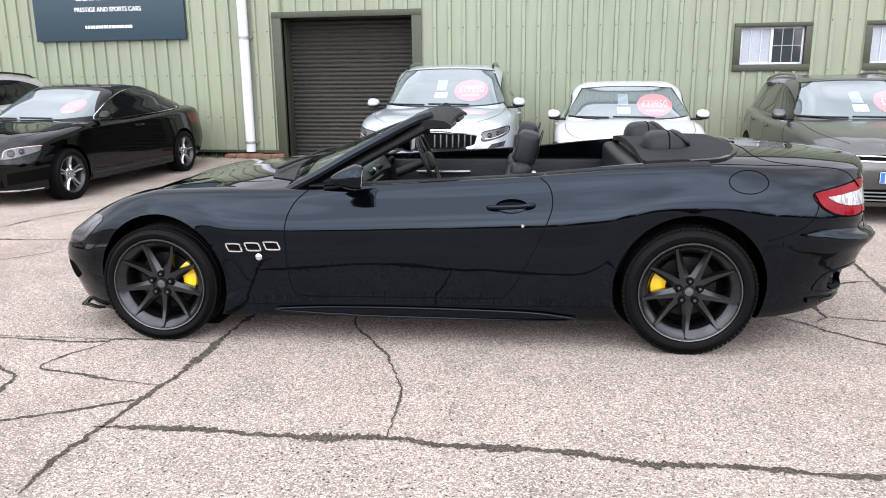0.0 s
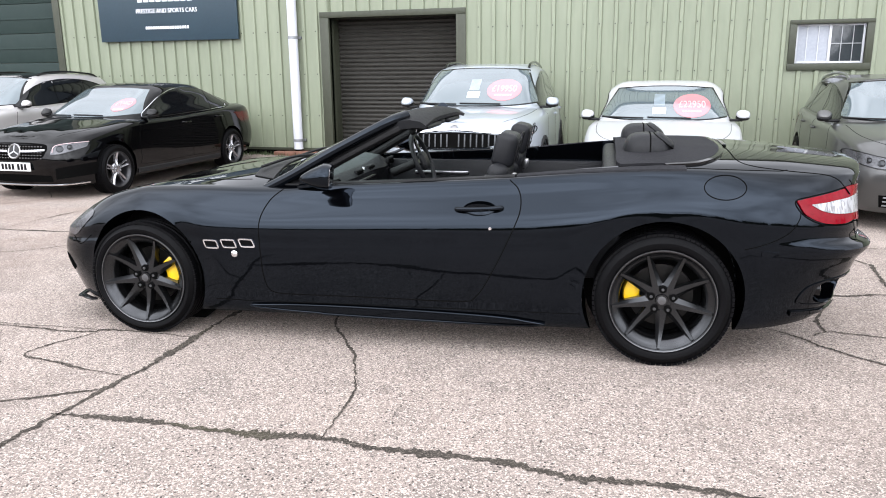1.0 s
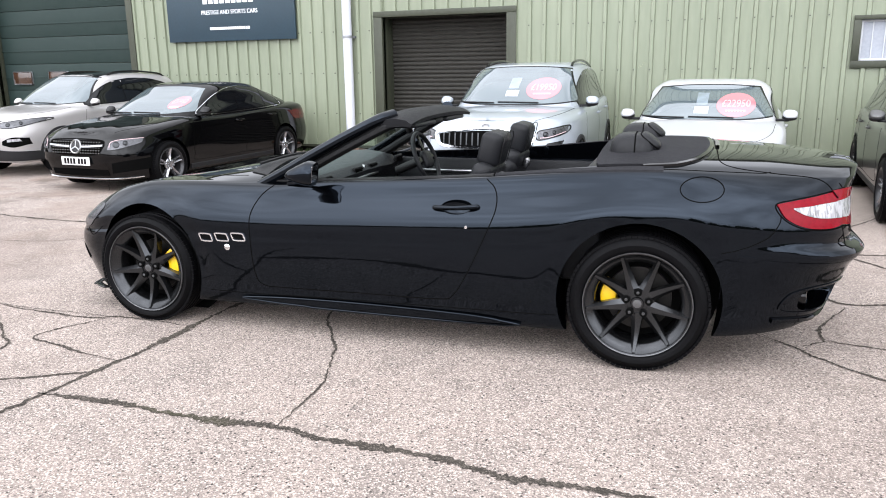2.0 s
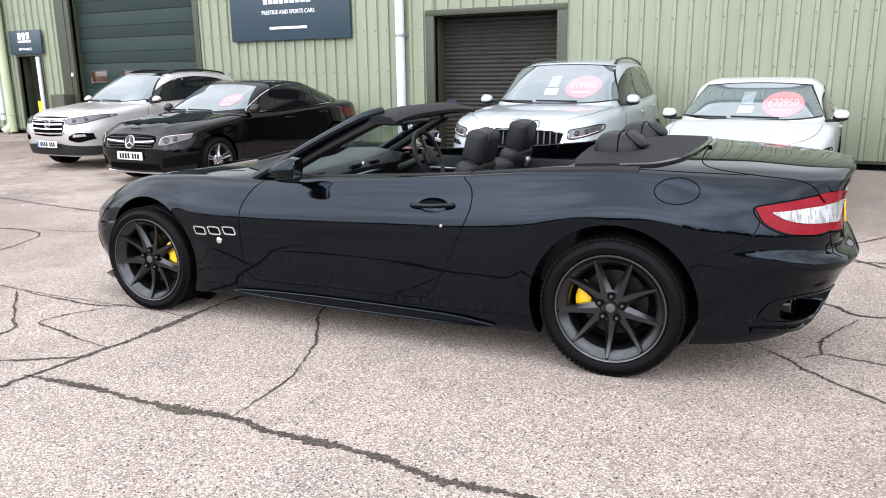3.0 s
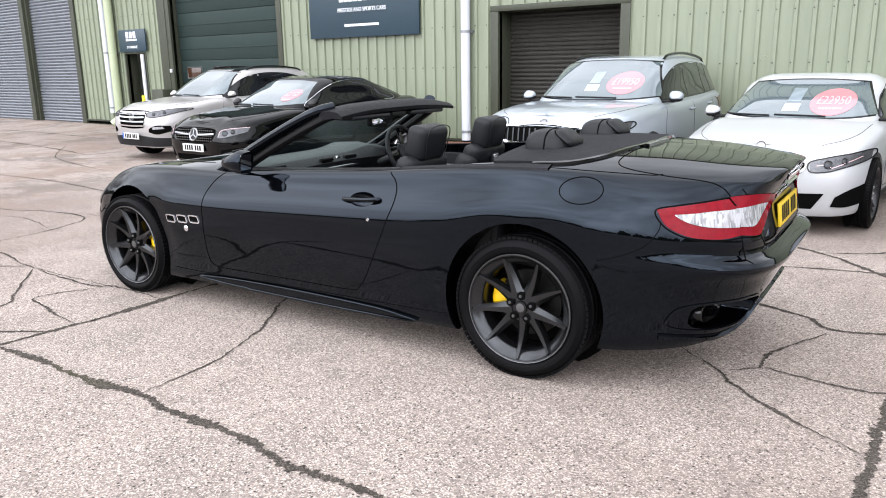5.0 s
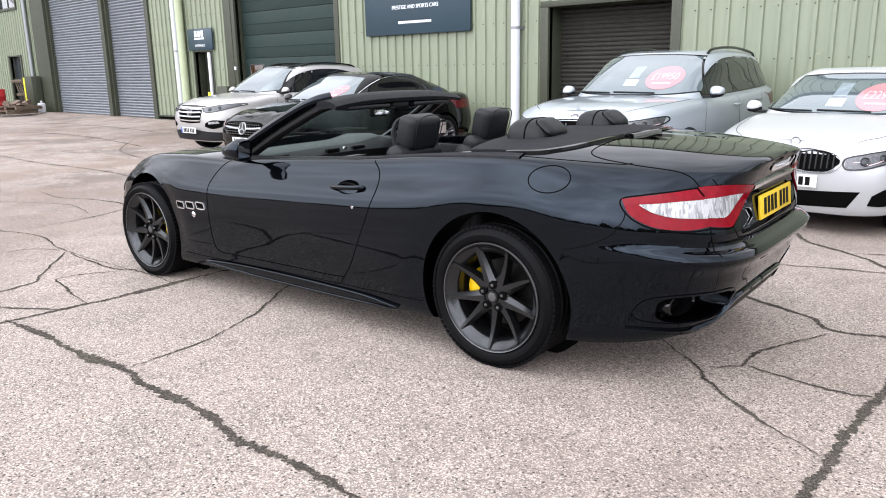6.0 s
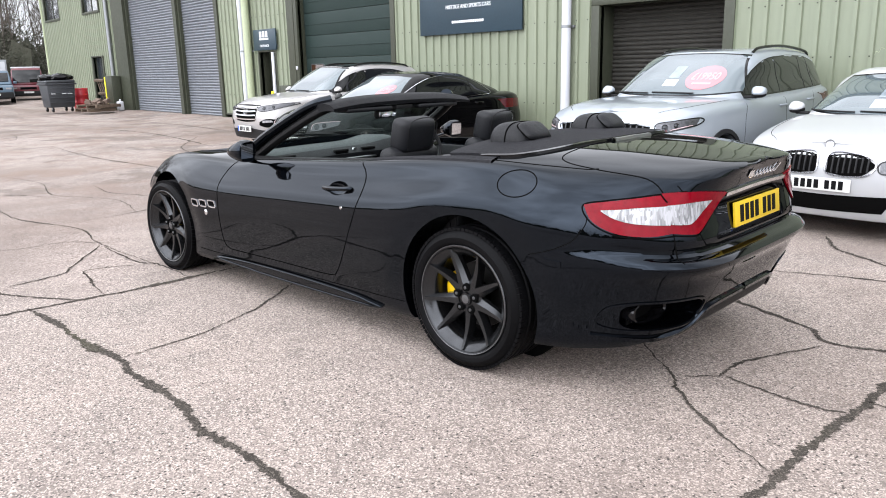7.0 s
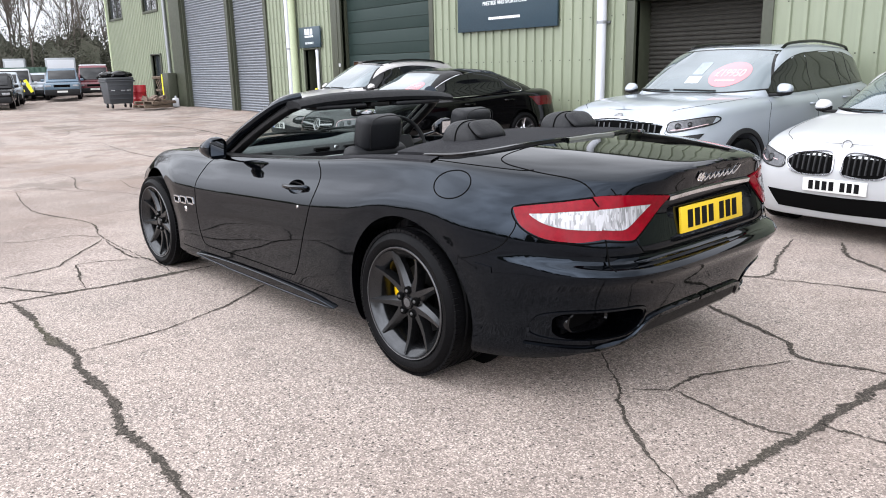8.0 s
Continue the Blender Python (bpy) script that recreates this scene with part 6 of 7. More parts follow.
        if not chrome_side:
            house.patch("leaflet", "front", [(cy - 0.45, cz + 0.0), (cy - 0.32, cz + 0.0)], [(cy - 0.45, cz + 0.13), (cy - 0.32, cz + 0.13)], "leaflet", car, 1, 0.0075, 6, 5, "pale blue-grey leaflet behind the windscreen", 0.002)
            house.patch("paper_note", "front", [(cy - 0.46, cz - 0.09), (cy - 0.30, cz - 0.09)], [(cy - 0.46, cz - 0.02), (cy - 0.30, cz - 0.02)], "paper", car, 1, 0.0075, 6, 4, "pale paper note behind the windscreen", 0.002)
    for s in (1, -1):
        # side glass
        xs = [p[0] for p in side_low]
        full = lambda pts, a, b: [(a + (b - a) * k / 9, between(pts, a + (b - a) * k / 9)) for k in range(10)]
        house.patch("window_border", "side", full(grow_z(side_low, -0.018), max(xs) + 0.02, min(xs) - 0.02), full(grow_z(side_high, 0.018), max(xs) + 0.02, min(xs) - 0.02), "black_gloss", car, s, 0.002, 40, 8)
        edges = [max(xs), *cuts, min(xs)]
        for a, b in zip(edges, edges[1:]):
            house.patch("side_window", "side", full(side_low, a - 0.012, b + 0.012), full(side_high, a - 0.012, b + 0.012), "tinted", car, s, 0.005, 18, 8)
        if chrome_side:
            loop = full(grow_z(side_low, -0.02), max(xs) + 0.02, min(xs) - 0.02) + full(grow_z(side_high, 0.02), min(xs) - 0.02, max(xs) + 0.02)
            house.line("chrome_trim", "side", loop, "chrome", car, s, 0.010, n=80, closed=True, thick=0.004)
        # doors, handles and sill
        zl = low_sill + 0.14
        a, mid, b = wb / 2 - 0.50, cuts[0] - 0.02, -wb / 2 + 0.32
        shell_gap = lambda pts: skin.line("door_gap", "side", pts, "dark_gap", car, s, 0.006, n=36)
        shell_gap([(a - 0.06, belt(a) - 0.02), (a, belt(a) - 0.25), (a, zl + 0.1), (a - 0.08, zl), (mid, zl)])
        shell_gap([(mid, zl), (mid, belt(mid) - 0.02)])
        shell_gap([(mid, zl), (b + 0.1, zl), (b, zl + 0.15), (b - 0.1, belt(b) - 0.25), (b - 0.14, belt(b) - 0.02)])
        for x in (mid + 0.12, b + 0.03):
            z = belt(x) - 0.11
            pts = [skin.hit("side", x + d, z, s)[0] + Vector((0, s * o, 0)) for d, o in ((0.1, 0.0), (0.07, 0.025), (-0.07, 0.025), (-0.1, 0.0))]
            v, f = tube(spline(pts, 10), 0.014, 8)
            raw("door_handle", v, f, paint, car)
        skin.line("sill_trim", "side", [(wb / 2 - 0.4, low_sill + 0.06), (0, low_sill + 0.06), (-wb / 2 + 0.4, low_sill + 0.06)], "clad_plastic", car, s, 0.16 if suv else 0.07, thick=0.008, n=24)
        if suv:
            for x in (wb / 2, -wb / 2):
                arc = [(x + (wheel_r + 0.075) * math.cos(t), wheel_r + (wheel_r + 0.075) * math.sin(t)) for t in np.linspace(-0.3, math.pi + 0.3, 16)]
                skin.line("arch_cladding", "side", arc, "clad_plastic", car, s, 0.055, thick=0.012, n=40)
        # mirror
        mx = gf - 0.36
        bm = bmesh.new()
        mirror_shape(bm, pose(mx, s * (hw + 0.012), belt(mx) + 0.085, 0, 0, s * 10) @ Matrix.Diagonal((0.72, 0.7, 0.74, 1)))
        mir = part("door_mirror", bm, paint, car)
        bm = bmesh.new()
        mirror_shape(bm, pose(mx - 0.004, s * (hw + 0.008), belt(mx) + 0.06, 0, 0, s * 10) @ Matrix.Diagonal((0.72, 0.69, 0.58, 1)))
        part("mirror_base", bm, "black_plastic", mir)
        bm = bmesh.new()
        box(bm, (-0.0015, -0.055, -0.038), (0.0015, 0.055, 0.038), 0.0, pose(mx - 0.032, s * (hw + 0.012), belt(mx) + 0.085, 0, 0, s * 10))
        part("mirror_glass", bm, "mirror_glass", mir)
        boxed("mirror_foot", (mx - 0.025, s * (hw - 0.07) - 0.075, belt(mx) + 0.01), (mx + 0.045, s * (hw - 0.07) + 0.075, belt(mx) + 0.04), "black_plastic", mir, "", 0.012)
        skin.line("bonnet_gap", "top", [(gf + 0.02, s * hw * 0.84), (gf + 0.5, s * hw * 0.80), (xf - 0.4, s * hw * 0.70), (xf - 0.22, s * hw * 0.55)], "dark_gap", car, wide=0.006)
        if rails:
            pts = [house.hit("top", x, s * top_hw * 0.93)[0] + Vector((0, 0, d)) for x, d in ((rails[0], 0.0), (rails[0] - 0.2, 0.035), ((rails[0] + rails[1]) / 2, 0.042), (rails[1] + 0.15, 0.03), (rails[1], 0.0))]
            v, f = tube(spline(pts, 24), 0.018, 8)
            raw("roof_rail", v, f, "black_gloss" if rails[2] else "steel_dull", car)
        skin.patch("tail_lamp", "rear", [(s * hw * 0.95, tail - 0.22), (s * hw * 0.55, tail - 0.2)], [(s * hw * 0.95, tail - 0.06), (s * hw * 0.55, tail - 0.07)], "lamp_dark", car, 1, 0.004, 12, 6)
        skin.patch("tail_lamp_side", "side", [(xr + 0.12, tail - 0.2), (xr + 0.3, tail - 0.14)], [(xr + 0.12, tail - 0.06), (xr + 0.32, tail - 0.08)], "lamp_dark", car, s, 0.004, 8, 5)
        for x in (wb / 2, -wb / 2):
            wheel(car, x, s * (hw - 0.115), wheel_r, wheel_r, rim_r, 0.225, wheel_style, rim_mat, s, None, 0.3)
    if dark_roof:
        house.patch("glass_roof", "top", [(rf - 0.06, -top_hw * 0.9), (rr + 0.2, -top_hw * 0.9)], [(rf - 0.06, top_hw * 0.9), (rr + 0.2, top_hw * 0.9)], "tinted", car, 1, 0.004, 20, 12)
    return car, skin, house


def grow_z(pts, d):
    return [(x, z + d) for x, z in pts]


def badge(car, skin, y, z, r, material="steel_dull", star=False):
    p, q = skin.hit("front", y, z)
    v, f = lathe([(0.0001, 0.012), (r * 0.7, 0.011), (r, 0.004), (r, -0.02)], 24)
    turn = q.to_track_quat("Y", "Z").to_matrix()
    disc = raw("round_badge", [p + turn @ Vector(a) for a in v], f, "black_gloss" if star or r > 0.06 else "steel_dull", car, "round maker's badge drawn as a plain disc")
    v, f = lathe([(r * 1.02, -0.01), (r * 1.04, 0.012), (r * 0.95, 0.018), (r * 0.84, 0.013), (r * 0.8, 0.0)], 28)
    raw("badge_ring", [p + turn @ Vector(a) for a in v], f, material, disc)
    if not star:
        return
    bm = bmesh.new()
    for k in range(3):
        m = Matrix.Translation(p) @ turn.to_4x4() @ Matrix.Rotation(2 * math.pi * k / 3 - math.pi / 2, 4, "Y")
        box(bm, (0, 0.008, -r * 0.07), (r * 0.85, 0.016, r * 0.07), 0, m)
    part("badge_mark", bm, material, disc)


def lamps(car, skin, pts_low, pts_high, label, drl=None):
    for s in (1, -1):
        lamp = skin.patch("headlamp", "front", [(s * y, z) for y, z in pts_low], [(s * y, z) for y, z in pts_high], "headlamp", car, 1, 0.007, 36, 10, label)
        skin.line("lamp_rim", "front", [(s * y, z) for y, z in pts_low] + [(s * y, z) for y, z in pts_high[::-1]], "black_gloss", lamp, wide=0.014, n=50, closed=True, off=0.008)
        if drl:
            skin.line("light_strip", "front", [(s * y, z) for y, z in drl], "sticker_text", lamp, wide=0.008, off=0.009, thick=0.003)
        low, high = spline(pts_low, 21), spline(pts_high, 21)
        for k, r in ((7, 0.30), (13, 0.26)):
            (y0, z0), (y1, z1) = low[k], high[k]
            p, q = skin.hit("front", s * (y0 + y1) / 2, (z0 + z1) / 2)
            r *= z1 - z0
            v, f = lathe([(0.0001, 0.016), (r * 0.5, 0.014), (r * 0.8, 0.010), (r, 0.0135), (r * 1.12, 0.011), (r * 1.15, 0.0)], 20)
            turn = q.to_track_quat("Y", "Z").to_matrix()
            raw("projector_lens", [p + turn @ Vector(a) for a in v], f, "rim_dark", lamp)


def saloon_black():
    hood = [(2.1, 0.765), (1.9, 0.83), (1.4, 0.895), (0.85, 0.945), (0.2, 0.945), (-0.8, 0.985), (-1.5, 1.02), (-2.0, 1.03), (-2.4, 0.98)]
    car, skin, house = parked_car("saloon_car", "glossy black four-door saloon with silver-faced alloy wheels", pose(-7.44, 10.08, -0.07, 0, 0, -90), 1.0, 2.22, -2.466, 2.84, 0.905, 1.44, hood, (0.22, -1.15), (1.0, -2.0), "black_car", 0.33, 0.235, "five", "rim_bright",
        [(0.62, 0.985), (0.2, 0.985), (-0.8, 1.015), (-1.42, 1.05)], [(0.62, 1.0), (0.25, 1.2), (-0.1, 1.315), (-0.5, 1.35), (-0.9, 1.32), (-1.25, 1.20), (-1.42, 1.07)], [-0.28, -0.98], price="\u00a320950", chrome_side=True, sticker_at=0.50, sticker=0.62)
    skin.patch("grille", "front", [(-0.44, 0.57), (-0.33, 0.525), (0, 0.51), (0.33, 0.525), (0.44, 0.57)], [(-0.49, 0.66), (-0.43, 0.72), (0, 0.735), (0.43, 0.72), (0.49, 0.66)], "dark_gap", car, 1, 0.003, 30, 8, "dark studded grille")
    bm = bmesh.new()
    for i in range(19):
        for j in range(5):
            y, z = -0.41 + 0.0455 * i, 0.55 + 0.036 * j
            if abs(y) > 0.09:
                p, q = skin.hit("front", y, z)
                box(bm, (p.x + 0.0, y - 0.008, z - 0.006), (p.x + 0.012, y + 0.008, z + 0.006))
    tagged(part("grille_studs", bm, "steel_dull", car, smooth=False), kind="stuff")
    for s in (1, -1):
        skin.line("grille_bar", "front", [(s * 0.1, 0.63), (s * 0.25, 0.635), (s * 0.47, 0.65)], "steel_dull", car, wide=0.028, thick=0.02, n=16)
        skin.patch("bumper_intake", "front", [(s * 0.86, 0.32), (s * 0.55, 0.28)], [(s * 0.86, 0.47), (s * 0.58, 0.42)], "dark_gap", car, 1, 0.003, 14, 6)
    badge(car, skin, 0, 0.63, 0.095, star=True)
    skin.patch("lower_grille", "front", [(-0.5, 0.25), (0, 0.235), (0.5, 0.25)], [(-0.5, 0.33), (0, 0.335), (0.5, 0.33)], "dark_gap", car, 1, 0.003, 20, 4)
    skin.line("splitter", "front", [(-0.8, 0.22), (-0.4, 0.205), (0, 0.2), (0.4, 0.205), (0.8, 0.22)], "chrome", car, wide=0.016, thick=0.012, n=40)
    lamps(car, skin, [(0.53, 0.60), (0.62, 0.595), (0.72, 0.62), (0.81, 0.67)], [(0.555, 0.70), (0.64, 0.725), (0.72, 0.738), (0.81, 0.742)], "clear headlamp", [(0.56, 0.62), (0.57, 0.69), (0.68, 0.72), (0.81, 0.735)])
    plate_on(car, Vector((2.238, 0, 0.44)), pose(0, 0, 0, 0, 0, 90), "plate_white", wide=0.5)


def suv_sand():
    hood = [(2.05, 0.915), (1.8, 0.98), (1.3, 1.03), (0.9, 1.07), (0.3, 1.07), (-0.8, 1.12), (-1.6, 1.17), (-2.2, 1.15)]
    car, skin, house = parked_car("suv_car", "sandy silver five-door SUV with black roof rails", pose(-10.33, 10.75, -0.07, 0, 0, -90), 0.97, 2.195, -2.28, 2.67, 0.925, 1.65, hood, (0.22, -1.75), (0.98, -2.15), "sand_silver", 0.345, 0.235, "five", "rim_bright",
        [(0.68, 1.115), (0.2, 1.12), (-0.8, 1.17), (-1.45, 1.22)], [(0.68, 1.13), (0.3, 1.37), (-0.1, 1.50), (-0.6, 1.535), (-1.1, 1.50), (-1.45, 1.40)], [-0.22, -0.95], suv=True, low_sill=0.26, rails=(-0.05, -1.5, True), dark_roof=True, price="")
    for k in range(4):
        z = 0.64 + 0.075 * k
        skin.line("grille_bar", "front", [(-0.40, z), (0, z - 0.01), (0.40, z)], "chrome", car, wide=0.03, thick=0.014, n=24, off=0.006)
    skin.patch("grille", "front", [(-0.36, 0.60), (0, 0.58), (0.36, 0.60)], [(-0.44, 0.90), (0, 0.91), (0.44, 0.90)], "dark_gap", car, 1, 0.003, 24, 8, "hexagonal grille with four bright bars")
    badge(car, skin, 0, 0.785, 0.07)
    lamps(car, skin, [(0.46, 0.81), (0.6, 0.79), (0.76, 0.82), (0.865, 0.895)], [(0.47, 0.87), (0.6, 0.895), (0.74, 0.92), (0.865, 0.935)], "clear swept-back headlamp")
    for s in (1, -1):
        skin.patch("fog_recess", "front", [(s * 0.50, 0.53), (s * 0.68, 0.49), (s * 0.84, 0.54)], [(s * 0.52, 0.59), (s * 0.68, 0.65), (s * 0.83, 0.64)], "dark_gap", car, 1, 0.003, 18, 6)
        skin.patch("fog_lamp", "front", [(s * 0.60, 0.575), (s * 0.78, 0.59)], [(s * 0.61, 0.62), (s * 0.76, 0.63)], "lamp_clear", car, 1, 0.006, 10, 5)
    skin.patch("lower_bumper", "front", [(-0.86, 0.28), (0, 0.27), (0.86, 0.28)], [(-0.86, 0.42), (-0.5, 0.44), (0, 0.47), (0.5, 0.44), (0.86, 0.42)], "clad_plastic", car, 1, 0.018, 40, 10)
    plate_on(car, Vector((2.238, 0, 0.45)), pose(0, 0, 0, 0, 0, 90), "plate_white", band=True)


def suv_silver():
    hood = [(2.15, 0.985), (1.95, 1.035), (1.4, 1.075), (0.9, 1.09), (0.3, 1.09), (-0.8, 1.12), (-1.7, 1.17), (-2.3, 1.15)]
    car, skin, house = parked_car("suv_car", "silver five-door SUV with dark roof rails and a red price sticker", pose(-1.92, 10.5, -0.07, 0, 0, -86), 1.0, 2.295, -2.40, 2.79, 0.94, 1.66, hood, (0.22, -2.0), (1.02, -2.3), "silver_paint", 0.36, 0.24, "ten", "rim_bright",
        [(0.66, 1.135), (0.2, 1.135), (-0.8, 1.16), (-1.9, 1.20)], [(0.66, 1.16), (0.3, 1.40), (-0.05, 1.515), (-0.7, 1.55), (-1.4, 1.53), (-1.9, 1.42)], [-0.25, -1.05, -1.35], suv=True, low_sill=0.26, rails=(0.0, -1.8, True), price="\u00a319950")
    skin.line("grille_rim", "front", [(-0.55, 0.89), (-0.35, 0.915), (0, 0.935), (0.35, 0.915), (0.55, 0.89), (0.50, 0.77), (0.3, 0.735), (0, 0.73), (-0.3, 0.735), (-0.50, 0.77)], "chrome", car, wide=0.03, thick=0.016, n=70, closed=True)
    skin.patch("grille", "front", [(-0.50, 0.78), (-0.3, 0.745), (0, 0.74), (0.3, 0.745), (0.50, 0.78)], [(-0.53, 0.88), (-0.35, 0.90), (0, 0.915), (0.35, 0.90), (0.53, 0.88)], "dark_gap", car, 1, 0.003, 30, 6, "dark grille of upright bars with a chrome rim")
    for k in range(-7, 8):
        if abs(k) > 0:
            skin.line("grille_bar", "front", [(k * 0.066, 0.755), (k * 0.066, 0.82), (k * 0.066, 0.89)], "rim_dark", car, wide=0.02, thick=0.016, n=6)
    badge(car, skin, 0, 0.955, 0.04)
    lamps(car, skin, [(0.585, 0.825), (0.70, 0.835), (0.845, 0.885)], [(0.585, 0.905), (0.70, 0.93), (0.85, 0.955)], "clear angular headlamp", [(0.61, 0.84), (0.71, 0.85), (0.83, 0.89)])
    for s in (1, -1):
        skin.patch("fog_lamp", "front", [(s * 0.64, 0.735), (s * 0.81, 0.75)], [(s * 0.69, 0.785), (s * 0.83, 0.805)], "black_gloss", car, 1, 0.008, 20, 8)
    skin.patch("lower_grille", "front", [(-0.7, 0.36), (0, 0.34), (0.7, 0.36)], [(-0.7, 0.5), (0, 0.5), (0.7, 0.5)], "clad_plastic", car, 1, 0.014, 36, 9)
    plate_on(car, Vector((2.31, 0, 0.55)), pose(0, 0, 0, 0, 0, 90), "plate_white")


def saloon_white():
    hood = [(2.1, 0.775), (1.95, 0.82), (1.4, 0.90), (0.9, 0.95), (0.2, 0.955), (-0.8, 0.985), (-1.5, 1.02), (-2.0, 1.035), (-2.42, 1.0)]
    car, skin, house = parked_car("saloon_car", "white four-door saloon with black twin grille and red price sticker", pose(0.43, 10.5, -0.06, 0, 0, -90), 0.98, 2.225, -2.485, 2.851, 0.914, 1.435, hood, (0.18, -1.05), (1.02, -1.95), "white_paint", 0.335, 0.24, "five", "rim_black",
        [(0.62, 0.99), (0.2, 0.995), (-0.8, 1.02), (-1.3, 1.06)], [(0.62, 1.01), (0.25, 1.2), (-0.1, 1.315), (-0.5, 1.34), (-0.9, 1.30), (-1.15, 1.20), (-1.3, 1.08)], [-0.28, -0.98], price="\u00a322950")
    for s in (1, -1):
        ring = [(s * 0.035, 0.66), (s * 0.05, 0.575), (s * 0.18, 0.555), (s * 0.36, 0.57), (s * 0.435, 0.65), (s * 0.38, 0.715), (s * 0.18, 0.745), (s * 0.06, 0.735)]
        skin.patch("grille", "front", [(s * 0.045, 0.58), (s * 0.18, 0.562), (s * 0.33, 0.57), (s * 0.42, 0.64)], [(s * 0.045, 0.72), (s * 0.18, 0.738), (s * 0.33, 0.722), (s * 0.42, 0.67)], "dark_gap", car, 1, 0.003, 20, 6, "black kidney-shaped grille half")
        for k in range(1, 8):
            y = 0.045 + 0.047 * k
            skin.line("grille_bar", "front", [(s * y, 0.57 + 0.004 * k), (s * y, 0.725 - 0.006 * max(0, k - 4))], "clad_plastic", car, wide=0.014, thick=0.02, n=5)
        skin.line("grille_rim", "front", ring, "rim_bright", car, wide=0.014, thick=0.012, n=50, closed=True)
        skin.patch("corner_intake", "front", [(s * 0.65, 0.285), (s * 0.75, 0.275), (s * 0.855, 0.295)], [(s * 0.68, 0.37), (s * 0.77, 0.43), (s * 0.86, 0.47)], "dark_gap", car, 1, 0.010, 30, 10)
        skin.line("intake_blade", "front", [(s * 0.68, 0.355), (s * 0.85, 0.37)], "steel_dull", car, wide=0.02, thick=0.008, n=8)
    skin.patch("lower_grille", "front", [(-0.50, 0.255), (0, 0.24), (0.50, 0.255)], [(-0.60, 0.405), (0, 0.385), (0.60, 0.405)], "dark_gap", car, 1, 0.003, 24, 5, "black lower grille")
    badge(car, skin, 0, 0.80, 0.042, "steel_dull")
    lamps(car, skin, [(0.47, 0.60), (0.6, 0.60), (0.72, 0.635), (0.865, 0.69)], [(0.46, 0.68), (0.6, 0.72), (0.73, 0.745), (0.865, 0.765)], "clear headlamp with a dark lower rim", [(0.52, 0.65), (0.6, 0.66), (0.64, 0.635), (0.74, 0.68), (0.82, 0.72)])
    plate_on(car, Vector((2.235, 0, 0.475)), pose(0, 0, 0, 0, 0, 90), "plate_white")


def estate_grey():
    hood = [(2.05, 0.765), (1.85, 0.83), (1.4, 0.90), (0.85, 0.955), (0.2, 0.955), (-0.8, 0.98), (-1.7, 1.02), (-2.3, 1.01)]
    car, skin, house = parked_car("estate_car", "dark grey estate car with silver roof rails and price sticker", pose(3.08, 10.35, -0.06, 0, 0, -90), 0.99, 2.18, -2.38, 2.635, 0.90, 1.48, hood, (0.2, -1.95), (1.0, -2.25), "grey_paint", 0.325, 0.225, "five", "rim_bright",
        [(0.64, 0.995), (0.2, 1.0), (-0.8, 1.02), (-1.9, 1.06)], [(0.64, 1.02), (0.3, 1.21), (-0.05, 1.335), (-0.7, 1.375), (-1.4, 1.35), (-1.9, 1.25)], [-0.25, -1.05], rails=(-0.1, -1.8, False), price="\u00a39950")
    skin.patch("grille", "front", [(-0.48, 0.645), (0, 0.63), (0.48, 0.645)], [(-0.5, 0.71), (0, 0.715), (0.5, 0.71)], "dark_gap", car, 1, 0.003, 24, 5)
    for z in (0.65, 0.70):
        skin.line("grille_bar", "front", [(-0.48, z), (0, z - 0.008), (0.48, z)], "chrome", car, wide=0.012, thick=0.01, n=24)
    badge(car, skin, 0, 0.675, 0.065)
    skin.patch("lower_grille", "front", [(-0.6, 0.24), (0, 0.225), (0.6, 0.24)], [(-0.62, 0.36), (0, 0.37), (0.62, 0.36)], "dark_gap", car, 1, 0.003, 24, 5)
    for z in (0.26, 0.30, 0.34):
        skin.line("intake_bar", "front", [(-0.58, z), (0, z - 0.008), (0.58, z)], "grey_metal", car, wide=0.014, thick=0.008, n=24)
    lamps(car, skin, [(0.53, 0.62), (0.66, 0.615), (0.84, 0.67)], [(0.54, 0.695), (0.66, 0.725), (0.84, 0.755)], "clear headlamp")
    plate_on(car, Vector((2.20, 0, 0.49)), pose(0, 0, 0, 0, 0, 90), "plate_white", band=True)


saloon_black()
suv_sand()
suv_silver()
saloon_white()
estate_grey()


